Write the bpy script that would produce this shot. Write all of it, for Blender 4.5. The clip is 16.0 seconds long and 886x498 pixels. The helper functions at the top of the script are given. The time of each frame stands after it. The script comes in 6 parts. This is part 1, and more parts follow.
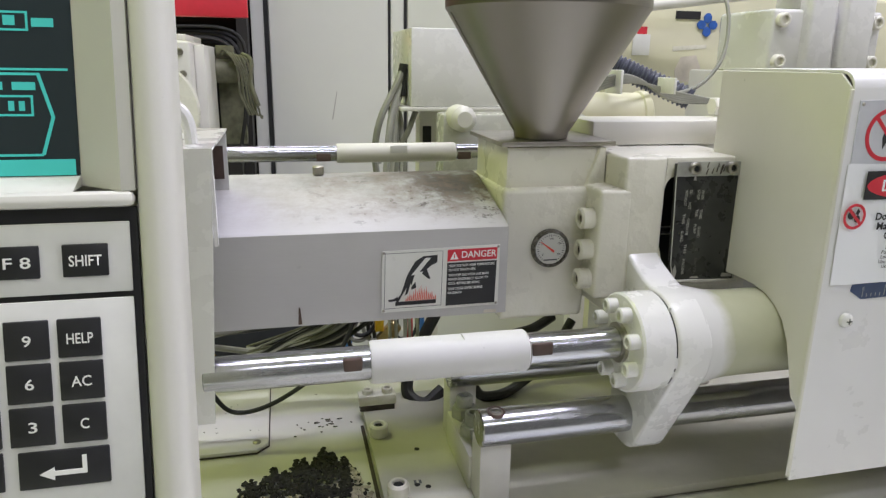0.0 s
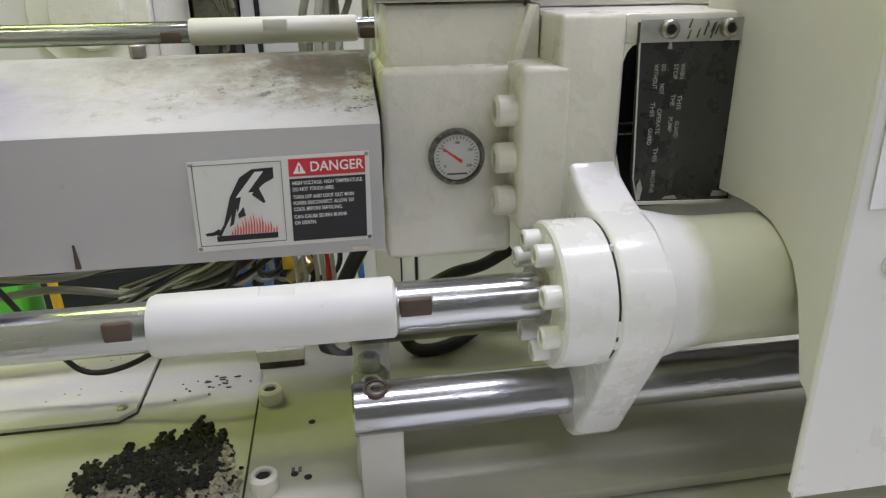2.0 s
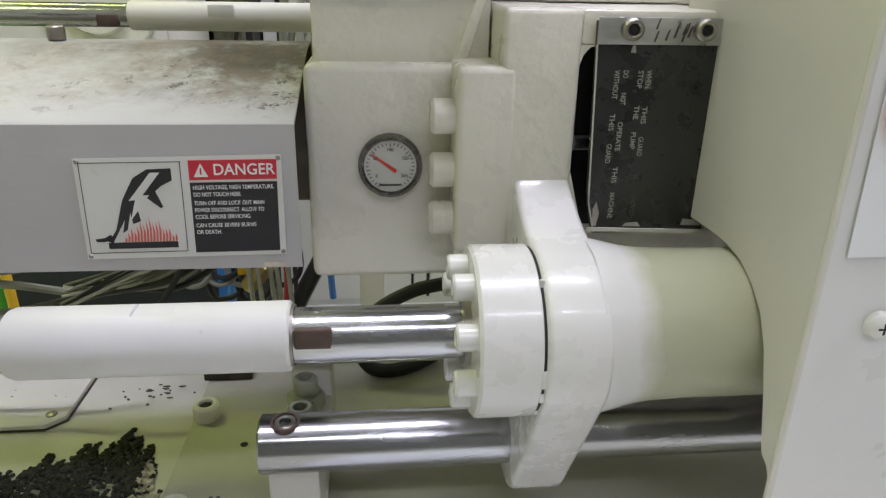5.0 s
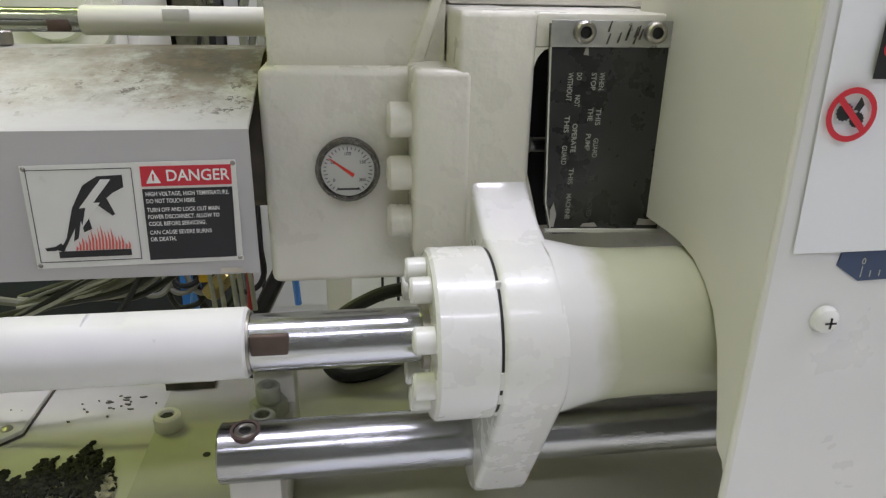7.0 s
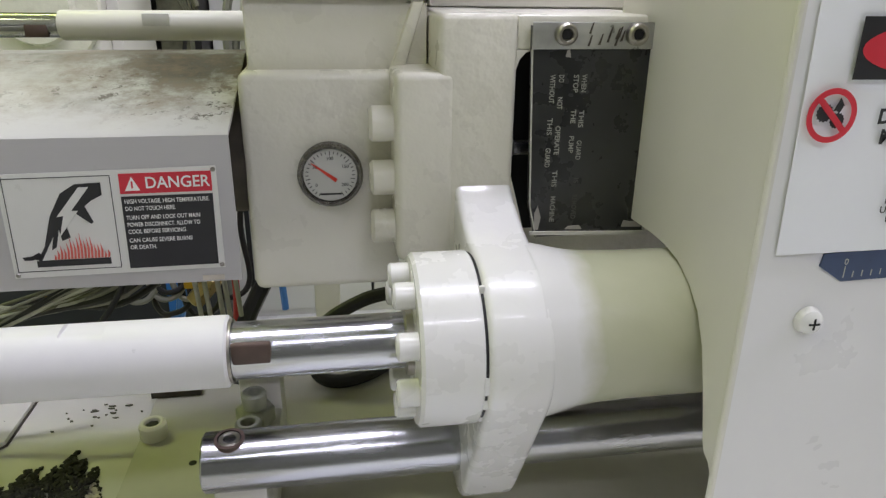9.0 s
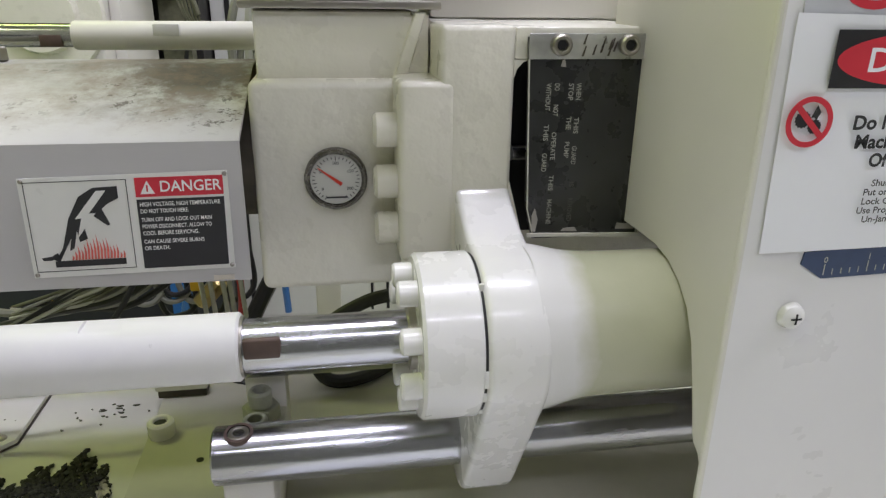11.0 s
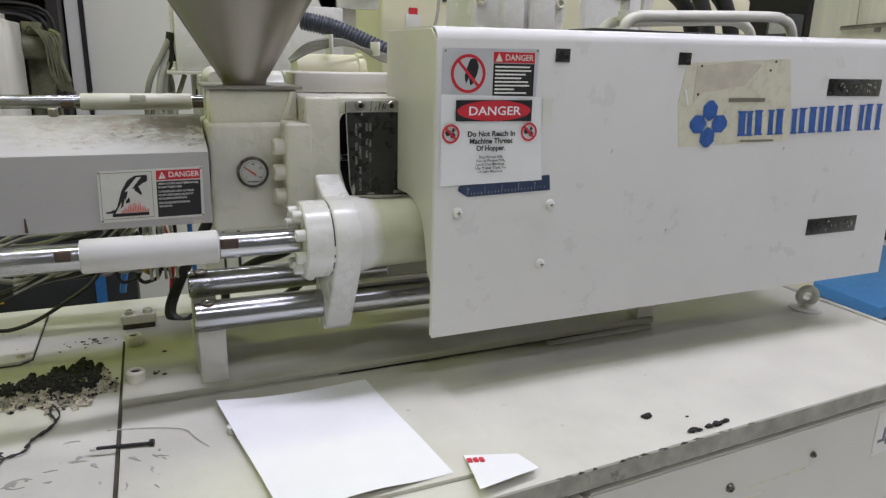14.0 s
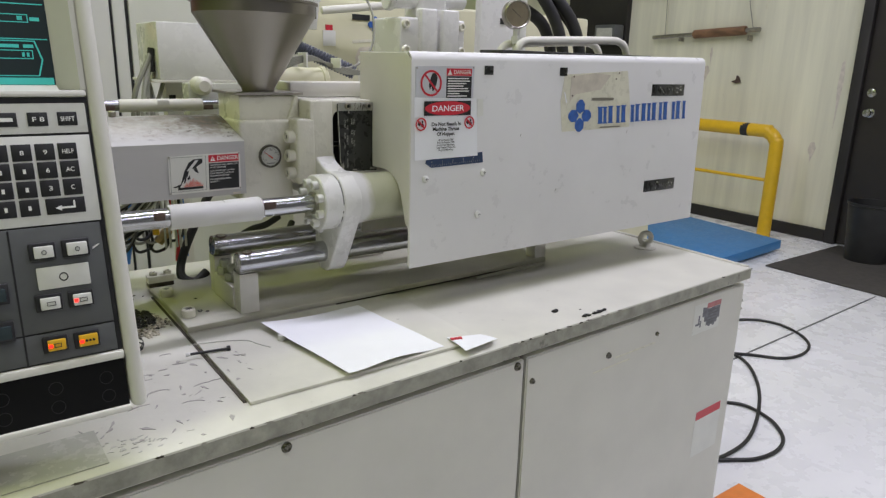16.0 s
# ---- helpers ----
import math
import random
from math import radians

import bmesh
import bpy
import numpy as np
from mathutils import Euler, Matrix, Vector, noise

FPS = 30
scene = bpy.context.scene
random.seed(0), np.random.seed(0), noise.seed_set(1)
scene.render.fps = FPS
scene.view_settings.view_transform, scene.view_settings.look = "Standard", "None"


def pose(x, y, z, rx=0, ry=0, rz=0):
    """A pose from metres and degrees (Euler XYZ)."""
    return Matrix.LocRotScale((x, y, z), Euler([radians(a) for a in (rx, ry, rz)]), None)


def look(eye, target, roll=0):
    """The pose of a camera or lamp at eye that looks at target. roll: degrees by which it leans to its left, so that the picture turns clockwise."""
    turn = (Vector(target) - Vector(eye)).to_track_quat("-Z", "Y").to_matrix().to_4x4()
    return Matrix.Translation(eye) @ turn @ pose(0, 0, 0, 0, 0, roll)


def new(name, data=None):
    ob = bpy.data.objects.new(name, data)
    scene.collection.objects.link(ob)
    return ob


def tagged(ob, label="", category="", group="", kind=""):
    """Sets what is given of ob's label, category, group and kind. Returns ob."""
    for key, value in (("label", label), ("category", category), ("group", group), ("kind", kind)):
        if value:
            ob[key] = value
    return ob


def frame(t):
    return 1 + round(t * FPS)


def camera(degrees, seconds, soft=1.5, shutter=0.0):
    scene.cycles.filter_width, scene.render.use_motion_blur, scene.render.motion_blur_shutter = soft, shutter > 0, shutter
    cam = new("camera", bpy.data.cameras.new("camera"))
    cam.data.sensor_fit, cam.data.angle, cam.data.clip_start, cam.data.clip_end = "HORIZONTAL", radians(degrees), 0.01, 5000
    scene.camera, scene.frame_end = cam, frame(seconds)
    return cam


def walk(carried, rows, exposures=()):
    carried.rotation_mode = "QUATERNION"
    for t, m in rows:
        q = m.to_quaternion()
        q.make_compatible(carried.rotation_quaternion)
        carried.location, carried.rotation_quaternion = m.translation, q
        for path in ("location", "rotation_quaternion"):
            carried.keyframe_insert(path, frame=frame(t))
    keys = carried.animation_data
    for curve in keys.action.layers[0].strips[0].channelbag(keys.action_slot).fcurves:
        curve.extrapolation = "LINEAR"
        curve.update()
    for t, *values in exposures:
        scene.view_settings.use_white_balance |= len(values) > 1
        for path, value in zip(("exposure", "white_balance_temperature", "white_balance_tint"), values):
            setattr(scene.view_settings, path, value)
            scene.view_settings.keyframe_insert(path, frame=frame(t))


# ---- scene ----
cam = camera(65.9, 16.0, soft=1.3)
PATH = [
    (0, (0.313, 0.252, 1.273), (0.757, 2.13, 0.747), 0.9),
    (0.5, (0.335, 0.269, 1.241), (0.818, 2.112, 0.632), 1.2),
    (1, (0.386, 0.317, 1.22), (0.899, 2.131, 0.553), 0.5),
    (1.5, (0.474, 0.392, 1.21), (0.925, 2.209, 0.506), -0.0),
    (2, (0.509, 0.434, 1.204), (0.792, 2.27, 0.464), -0.9),
    (2.5, (0.546, 0.458, 1.2), (0.72, 2.305, 0.452), -1.4),
    (3, (0.56, 0.473, 1.201), (0.682, 2.333, 0.475), -0.9),
    (3.5, (0.565, 0.48, 1.196), (0.668, 2.336, 0.459), -0.5),
    (4, (0.568, 0.474, 1.2), (0.657, 2.328, 0.455), -0.2),
    (4.5, (0.58, 0.481, 1.198), (0.715, 2.336, 0.463), 0.5),
    (4.7, (0.585, 0.488, 1.195), (0.745, 2.339, 0.455), 0.8),
    (7, (0.598, 0.487, 1.194), (0.87, 2.331, 0.468), 1.1),
    (7.5, (0.597, 0.491, 1.196), (0.885, 2.33, 0.467), 0.9),
    (8, (0.602, 0.491, 1.194), (0.89, 2.334, 0.471), 0.8),
    (8.5, (0.604, 0.492, 1.194), (0.897, 2.334, 0.472), 0.7),
    (9, (0.603, 0.49, 1.195), (0.901, 2.331, 0.472), 0.7),
    (11.5, (0.594, 0.454, 1.201), (0.901, 2.307, 0.514), 0.7),
    (12, (0.559, 0.362, 1.211), (0.94, 2.221, 0.578), 1.8),
    (12.5, (0.497, 0.259, 1.213), (1.035, 2.093, 0.622), 2.8),
    (13, (0.455, 0.166, 1.207), (1.142, 1.957, 0.64), 2.9),
    (13.5, (0.45, 0.082, 1.226), (1.245, 1.834, 0.679), 2.4),
    (14, (0.472, -0.031, 1.235), (1.232, 1.738, 0.696), 1.4),
    (14.5, (0.431, -0.112, 1.249), (1.135, 1.687, 0.73), 1.6),
    (15, (0.301, -0.171, 1.258), (1.193, 1.561, 0.806), 3.3),
    (15.5, (0.174, -0.223, 1.258), (1.281, 1.372, 0.78), 3.1),
    (16, (0.108, -0.295, 1.253), (1.243, 1.265, 0.728), 1.5),
]
walk(cam, [(t, look(eye, target, roll)) for t, eye, target, roll in PATH],
     [(0, 0.08), (1.5, 0.03), (3.5, -0.02), (9, 0.0), (12, 0.03), (13, 0.05), (13.5, -0.13), (14.0, -0.26), (14.5, -0.31), (16, -0.28)])

# ---- world and light ----
world = bpy.data.worlds.new("world")
scene.world = world
world.use_nodes = True
world.node_tree.nodes["Background"].inputs[0].default_value = (0.75, 0.8, 0.78, 1)
world.node_tree.nodes["Background"].inputs[1].default_value = 0.005

COOL, MILD, GREENISH = (0.84, 0.82, 1.0), (0.95, 1.0, 0.58), (0.86, 1.0, 0.27)
LAMPS = [(0.9, 0.78, 62.0, COOL), (0.9, -1.7, 31.0, COOL), (0.9, 3.7, 38.0, COOL), (3.4, 0.3, 56.0, COOL), (3.4, -1.7, 15.0, COOL), (3.4, 3.3, 32.0, COOL),
         (-1.8, -0.35, 32.0, MILD), (-1.35, 2.4, 37.0, GREENISH)]
CEIL = 3.9
for lx, ly, watts, tone in LAMPS:
    ld = bpy.data.lights.new("strip_light", "AREA")
    ld.shape, ld.size, ld.size_y, ld.energy = "RECTANGLE", 1.9, 0.22, watts
    ld.color = tone
    lo = new("strip_light", ld)
    lo.matrix_world = pose(lx, ly, CEIL - 0.17)


# ---- materials ----
def nodes_of(name):
    m = bpy.data.materials.new(name)
    m.use_nodes = True
    nt = m.node_tree
    return m, nt, nt.nodes["Principled BSDF"]


def noise_node(nt, scale, detail=4, rough=0.6, stretch=(1, 1, 1)):
    tc = nt.nodes.new("ShaderNodeTexCoord")
    mp = nt.nodes.new("ShaderNodeMapping")
    mp.inputs["Scale"].default_value = stretch
    nt.links.new(tc.outputs["Object"], mp.inputs["Vector"])
    n = nt.nodes.new("ShaderNodeTexNoise")
    n.inputs["Scale"].default_value, n.inputs["Detail"].default_value, n.inputs["Roughness"].default_value = scale, detail, rough
    nt.links.new(mp.outputs["Vector"], n.inputs["Vector"])
    return n.outputs["Fac"]


def ramp(nt, fac, stops):
    r = nt.nodes.new("ShaderNodeValToRGB")
    els = r.color_ramp.elements
    while len(els) < len(stops):
        els.new(0.5)
    for e, (p, c) in zip(els, stops):
        e.position = p
        e.color = (*c, 1) if len(c) == 3 else c
    nt.links.new(fac, r.inputs["Fac"])
    return r.outputs["Color"]


def mix(nt, fac, a, b):
    n = nt.nodes.new("ShaderNodeMix")
    n.data_type = "RGBA"
    for sock, v in ((n.inputs["Factor"], fac), (n.inputs["A"], a), (n.inputs["B"], b)):
        if hasattr(v, "is_linked"):
            nt.links.new(v, sock)
        elif isinstance(v, tuple):
            sock.default_value = (*v, 1)
        else:
            sock.default_value = v
    return n.outputs["Result"]


def surface(name, col, rough=0.45, metal=0.0, vary=0.08, scale=6.0, bump=0.05, bump_scale=120.0, dirt=0.0, dirt_col=(0.05, 0.045, 0.035),
            dirt_scale=45.0, stretch=(1, 1, 1), coat=0.0, rough_vary=0.08):
    """A worn surface: slow change of tone, dark specks where dirt > 0, fine relief."""
    m, nt, p = nodes_of(name)
    lo = tuple(c * (1 - vary) for c in col)
    hi = tuple(min(1, c * (1 + vary)) for c in col)
    base = ramp(nt, noise_node(nt, scale, stretch=stretch), [(0.3, lo), (0.7, hi)])
    if dirt > 0:
        f = ramp(nt, noise_node(nt, dirt_scale, 6, 0.7), [(0.72 - 0.25 * dirt, (0, 0, 0)), (0.80 - 0.2 * dirt, (1, 1, 1))])
        g = ramp(nt, noise_node(nt, 3.5, 3), [(0.45, (0, 0, 0)), (0.7, (1, 1, 1))])
        k = nt.nodes.new("ShaderNodeMath")
        k.operation = "MULTIPLY"
        nt.links.new(f, k.inputs[0])
        nt.links.new(g, k.inputs[1])
        base = mix(nt, k.outputs[0], base, dirt_col)
    nt.links.new(base, p.inputs["Base Color"])
    r = ramp(nt, noise_node(nt, scale * 4, stretch=stretch), [(0.3, (max(0.02, rough - rough_vary),) * 3), (0.7, (rough + rough_vary,) * 3)])
    nt.links.new(r, p.inputs["Roughness"])
    p.inputs["Metallic"].default_value = metal
    p.inputs["Coat Weight"].default_value = coat
    if bump > 0:
        b = nt.nodes.new("ShaderNodeBump")
        b.inputs["Strength"].default_value, b.inputs["Distance"].default_value = bump, 0.002
        nt.links.new(noise_node(nt, bump_scale, 3, stretch=stretch), b.inputs["Height"])
        nt.links.new(b.outputs["Normal"], p.inputs["Normal"])
    return m


def plain(name, col, rough=0.5, metal=0.0, emit=0.0):
    m, nt, p = nodes_of(name)
    p.inputs["Base Color"].default_value = (*col, 1)
    p.inputs["Roughness"].default_value, p.inputs["Metallic"].default_value = rough, metal
    if emit:
        p.inputs["Emission Color"].default_value, p.inputs["Emission Strength"].default_value = (*col, 1), emit
    return m


IVORY = (0.685, 0.67, 0.605)
M = {
    "ivory": surface("ivory_paint", IVORY, 0.4, vary=0.05, bump=0.05, bump_scale=90, dirt=0.12, dirt_scale=60),
    "cast": surface("painted_cast_iron", (0.75, 0.73, 0.63), 0.3, vary=0.06, bump=0.6, bump_scale=62, dirt=0.14, dirt_scale=80, coat=0.2),
    "white": surface("white_enamel", (0.74, 0.735, 0.71), 0.27, vary=0.04, bump=0.17, bump_scale=48, coat=0.35),
    "matte": surface("matte_white_sleeve", (0.67, 0.665, 0.65), 0.5, vary=0.03, scale=20, bump=0.02, bump_scale=150, dirt=0.06),
    "cover": surface("cover_paint", (0.755, 0.75, 0.745), 0.33, vary=0.03, bump=0.04, bump_scale=60),
    "bed": surface("bed_paint", (0.645, 0.635, 0.56), 0.42, vary=0.08, scale=9, bump=0.07, bump_scale=80, dirt=0.3, dirt_col=(0.16, 0.14, 0.09), dirt_scale=55),
    "panel_paint": surface("panel_paint", (0.70, 0.69, 0.62), 0.42, vary=0.04, bump=0.06, bump_scale=200, dirt=0.1),
    "chrome": surface("chromed_steel", (0.47, 0.475, 0.49), 0.23, 1.0, vary=0.22, scale=22, bump=0.05, bump_scale=160, stretch=(0.12, 1, 1), rough_vary=0.07, dirt=0.1),
    "oldcast": surface("worn_painted_bolt", (0.42, 0.43, 0.36), 0.4, 0.2, vary=0.15, scale=60, bump=0.08, dirt=0.3),
    "bezel": surface("dark_bezel", (0.16, 0.15, 0.13), 0.25, 0.8, vary=0.3, scale=60, bump=0.02),
    "steel": surface("dull_steel", (0.36, 0.34, 0.30), 0.36, 0.9, vary=0.2, scale=30, bump=0.06, bump_scale=220),
    "rust": surface("rusty_flat", (0.10, 0.068, 0.055), 0.6, 0.3, vary=0.3, scale=60, bump=0.1),
    "black": surface("black_rubber", (0.018, 0.018, 0.018), 0.5, vary=0.3, scale=12, bump=0.05),
    "blackplate": surface("black_plate", (0.024, 0.025, 0.024), 0.3, vary=0.6, scale=14, bump=0.03, dirt=0.3, dirt_col=(0.13, 0.13, 0.11), dirt_scale=40, rough_vary=0.14),
    "darkgrey": surface("dark_grey_panel", (0.10, 0.105, 0.105), 0.45, vary=0.1, scale=30, bump=0.05),
    "wire": surface("grey_wire", (0.25, 0.25, 0.21), 0.5, vary=0.1, scale=30, bump=0),
    "paper": surface("white_paper", (0.86, 0.87, 0.90), 0.7, vary=0.02, scale=14, bump=0.03, bump_scale=40),
    "label": surface("label_film", (0.74, 0.74, 0.69), 0.35, vary=0.04, scale=20, bump=0.02),
    "tapefilm": surface("aged_tape", (0.72, 0.70, 0.57), 0.3, vary=0.07, scale=18, bump=0.05, bump_scale=40),
    "adhesive": surface("adhesive_residue", (0.62, 0.57, 0.48), 0.6, vary=0.14, scale=30, bump=0.1),
    "red": surface("sign_red", (0.62, 0.03, 0.05), 0.4, vary=0.06, scale=30, bump=0),
    "inkblack": surface("sign_black", (0.02, 0.02, 0.022), 0.4, vary=0.2, scale=30, bump=0),
    "inkwhite": plain("sign_white", (0.85, 0.85, 0.82), 0.5),
    "flame": plain("flame_red", (0.72, 0.16, 0.12), 0.5),
    "blueink": surface("blue_ink", (0.035, 0.12, 0.42), 0.4, vary=0.25, scale=80, bump=0),
    "navy": surface("navy_plate", (0.035, 0.06, 0.13), 0.35, vary=0.2, scale=40, bump=0.03),
    "hole": plain("dark_opening", (0.012, 0.012, 0.012), 0.7),
    "floor": surface("floor_coating", (0.82, 0.825, 0.82), 0.28, vary=0.06, scale=2.2, bump=0.02, bump_scale=25, dirt=0.10, dirt_col=(0.52, 0.51, 0.48), dirt_scale=6),
    "wallp": surface("wall_panel", (0.75, 0.735, 0.57), 0.6, vary=0.13, scale=7, bump=0.05, bump_scale=30, dirt=0.2, dirt_col=(0.50, 0.43, 0.26), dirt_scale=5, stretch=(1, 1, 0.07)),
    "wallg": surface("green_wall", (0.50, 0.53, 0.30), 0.7, vary=0.1, scale=1.6, bump=0.05),
    "hallwall": surface("hall_wall_paint", (0.19, 0.19, 0.18), 0.8, vary=0.06, scale=1.5, bump=0),
    "ceil": surface("ceiling_paint", (0.20, 0.23, 0.09), 0.8, vary=0.08, scale=1.5, bump=0),
    "darkwall": surface("dark_steel_frame", (0.022, 0.02, 0.018), 0.6, vary=0.3, scale=4, bump=0.03),
    "yellow": surface("yellow_paint", (0.78, 0.48, 0.02), 0.35, vary=0.06, scale=14, bump=0.03, dirt=0.1),
    "blue": surface("blue_board", (0.05, 0.22, 0.48), 0.5, vary=0.06, scale=10, bump=0.04),
    "door": surface("dark_brown_door", (0.026, 0.022, 0.019), 0.45, vary=0.1, scale=5, bump=0.04),
    "cab": surface("cabinet_grey", (0.68, 0.68, 0.63), 0.42, vary=0.03, scale=3, bump=0.05, bump_scale=120, dirt=0.08),
    "rear": surface("rear_machine_paint", (0.64, 0.62, 0.43), 0.42, vary=0.06, scale=5, bump=0.04, dirt=0.12, dirt_col=(0.45, 0.36, 0.15)),
    "grime": surface("dark_grime", (0.07, 0.06, 0.045), 0.8, vary=0.4, scale=40, bump=0.1),
    "wornprint": plain("worn_print", (0.10, 0.10, 0.09), 0.5),
    "fadedwhite": plain("faded_print", (0.42, 0.42, 0.38), 0.5),
    "char": surface("charred_plastic", (0.02, 0.019, 0.017), 0.8, vary=0.5, scale=80, bump=0.8, bump_scale=120),
    "ash": surface("burnt_flakes", (0.47, 0.43, 0.34), 0.8, vary=0.45, scale=70, bump=0.8, bump_scale=150),
    "hopper": surface("stainless_hopper", (0.265, 0.245, 0.22), 0.36, 1.0, vary=0.1, scale=5, bump=0.03, bump_scale=160, stretch=(1, 1, 0.2), dirt=0.12, dirt_col=(0.3, 0.25, 0.2), dirt_scale=12),
    "brass": surface("brass_fitting", (0.5, 0.38, 0.18), 0.35, 0.9, vary=0.15, scale=60, bump=0.05),
    "bluehose": plain("blue_hose", (0.03, 0.16, 0.5), 0.4),
    "redwire": plain("red_wire", (0.6, 0.04, 0.05), 0.45),
    "greencase": plain("green_case", (0.12, 0.55, 0.05), 0.5),
    "wood": surface("wooden_grip", (0.22, 0.12, 0.06), 0.6, vary=0.6, scale=26, bump=0.05, stretch=(1, 0.2, 1)),
    "dial": surface("dial_face", (0.60, 0.60, 0.56), 0.35, vary=0.03, scale=60, bump=0),
    "oldial": surface("stained_dial", (0.24, 0.20, 0.14), 0.4, vary=0.1, scale=60, bump=0),
    "needle": plain("needle_red", (0.7, 0.05, 0.03), 0.4),
    "clearplate": surface("hazy_plastic", (0.5, 0.5, 0.44), 0.25, vary=0.06, scale=15, bump=0.02),
    "signgrey": surface("sign_film_grey", (0.58, 0.59, 0.63), 0.35, vary=0.05, scale=30, bump=0.02),
    "wornedge": surface("worn_edge_paint", (0.33, 0.325, 0.27), 0.5, vary=0.3, scale=30, bump=0.2, bump_scale=120, dirt=0.6, dirt_scale=50),
    "drivecase": surface("drive_case_paint", (0.022, 0.024, 0.03), 0.45, vary=0.2, scale=20, bump=0.03),
    "cablegrey": surface("cable_sheath_grey", (0.45, 0.45, 0.40), 0.5, vary=0.1, scale=30, bump=0),
    "led": plain("lit_red_led", (1.0, 0.010, 0.008), 0.4, emit=6.0),
    "teal": plain("screen_teal", (0.05, 0.42, 0.38), 0.4, emit=0.45),
    "screen": plain("screen_glass", (0.035, 0.05, 0.055), 0.12),
    "keywhite": surface("button_white", (0.72, 0.72, 0.68), 0.4, vary=0.04, scale=60, bump=0),
    "keyyellow": surface("button_yellow", (0.72, 0.42, 0.02), 0.4, vary=0.06, scale=60, bump=0),
    "fadedred": surface("faded_red_print", (0.50, 0.17, 0.18), 0.45, vary=0.2, scale=60, bump=0),
    "drabgrey": surface("scuffed_grey_print", (0.16, 0.16, 0.18), 0.5, vary=0.35, scale=70, bump=0.02),
    "orange": surface("orange_tape", (0.8, 0.25, 0.05), 0.5, vary=0.08, scale=20, bump=0.02),
    "mat": surface("floor_mat", (0.06, 0.055, 0.048), 0.9, vary=0.2, scale=30, bump=0.2, bump_scale=200),
    "glow": plain("lamp_tube", (1.0, 1.0, 0.95), 0.5, emit=3.0),
}


def sheet_stain():
    """Bare sheet metal with a burnt, oily patch and specks towards its rear end."""
    m, nt, p = nodes_of("stained_sheet_metal")
    base = ramp(nt, noise_node(nt, 5, stretch=(0.3, 1, 1)), [(0.3, (0.49, 0.48, 0.47)), (0.7, (0.57, 0.56, 0.55))])
    tc = nt.nodes.new("ShaderNodeTexCoord")
    sep = nt.nodes.new("ShaderNodeSeparateXYZ")
    nt.links.new(tc.outputs["Object"], sep.inputs[0])

    def rng(out, a, b):
        r = nt.nodes.new("ShaderNodeMapRange")
        r.inputs["From Min"].default_value, r.inputs["From Max"].default_value = a, b
        nt.links.new(out, r.inputs["Value"])
        return r.outputs["Result"]

    def mul(a, b, op="MULTIPLY"):
        k = nt.nodes.new("ShaderNodeMath")
        k.operation = op
        for s, v in ((0, a), (1, b)):
            if hasattr(v, "is_linked"):
                nt.links.new(v, k.inputs[s])
            else:
                k.inputs[s].default_value = v
        return k.outputs[0]
    # oily soot along the upper bend, thickest at the rear end
    cloud = ramp(nt, noise_node(nt, 17, 7, 0.7), [(0.36, (0, 0, 0)), (0.53, (1, 1, 1))])
    band = mul(rng(sep.outputs["Y"], 0.968, 1.02), ramp(nt, noise_node(nt, 11, 6, 0.65), [(0.36, (0.12,) * 3), (0.66, (1, 1, 1))]))
    base = mix(nt, mul(mul(band, rng(sep.outputs["X"], 0.12, 0.40)), 0.85), base, (0.095, 0.09, 0.052))
    soot = mul(mul(rng(sep.outputs["X"], 0.41, 0.475), rng(sep.outputs["Y"], 0.935, 0.995)), cloud)
    base = mix(nt, mul(soot, 0.95), base, (0.052, 0.047, 0.032))
    fine = ramp(nt, noise_node(nt, 90, 5, 0.75), [(0.565, (0, 0, 0)), (0.605, (1, 1, 1))])
    patch_mask = ramp(nt, noise_node(nt, 13, 3), [(0.42, (0.0,) * 3), (0.58, (1, 1, 1))])
    specks = mul(mul(mul(rng(sep.outputs["X"], 0.30, 0.50), rng(sep.outputs["Y"], 0.915, 0.94)), fine), patch_mask)
    base = mix(nt, specks, base, (0.045, 0.036, 0.03))
    rust = mul(mul(rng(sep.outputs["X"], 0.18, 0.50), rng(sep.outputs["Y"], 0.918, 0.95)), ramp(nt, noise_node(nt, 34, 7, 0.75), [(0.43, (0, 0, 0)), (0.66, (1, 1, 1))]))
    base = mix(nt, mul(rust, 0.6), base, (0.23, 0.155, 0.10))
    smudge = ramp(nt, noise_node(nt, 48, 2), [(0.70, (0, 0, 0)), (0.78, (1, 1, 1))])
    base = mix(nt, mul(smudge, 0.35), base, (0.20, 0.19, 0.20))
    nt.links.new(base, p.inputs["Base Color"])
    p.inputs["Metallic"].default_value = 0.2
    r = ramp(nt, noise_node(nt, 30), [(0.3, (0.58,) * 3), (0.7, (0.72,) * 3)])
    nt.links.new(r, p.inputs["Roughness"])
    b = nt.nodes.new("ShaderNodeBump")
    b.inputs["Strength"].default_value, b.inputs["Distance"].default_value = 0.08, 0.002
    nt.links.new(noise_node(nt, 260, 3, stretch=(0.2, 1, 1)), b.inputs["Height"])
    nt.links.new(b.outputs["Normal"], p.inputs["Normal"])
    return m


M["guard"] = sheet_stain()


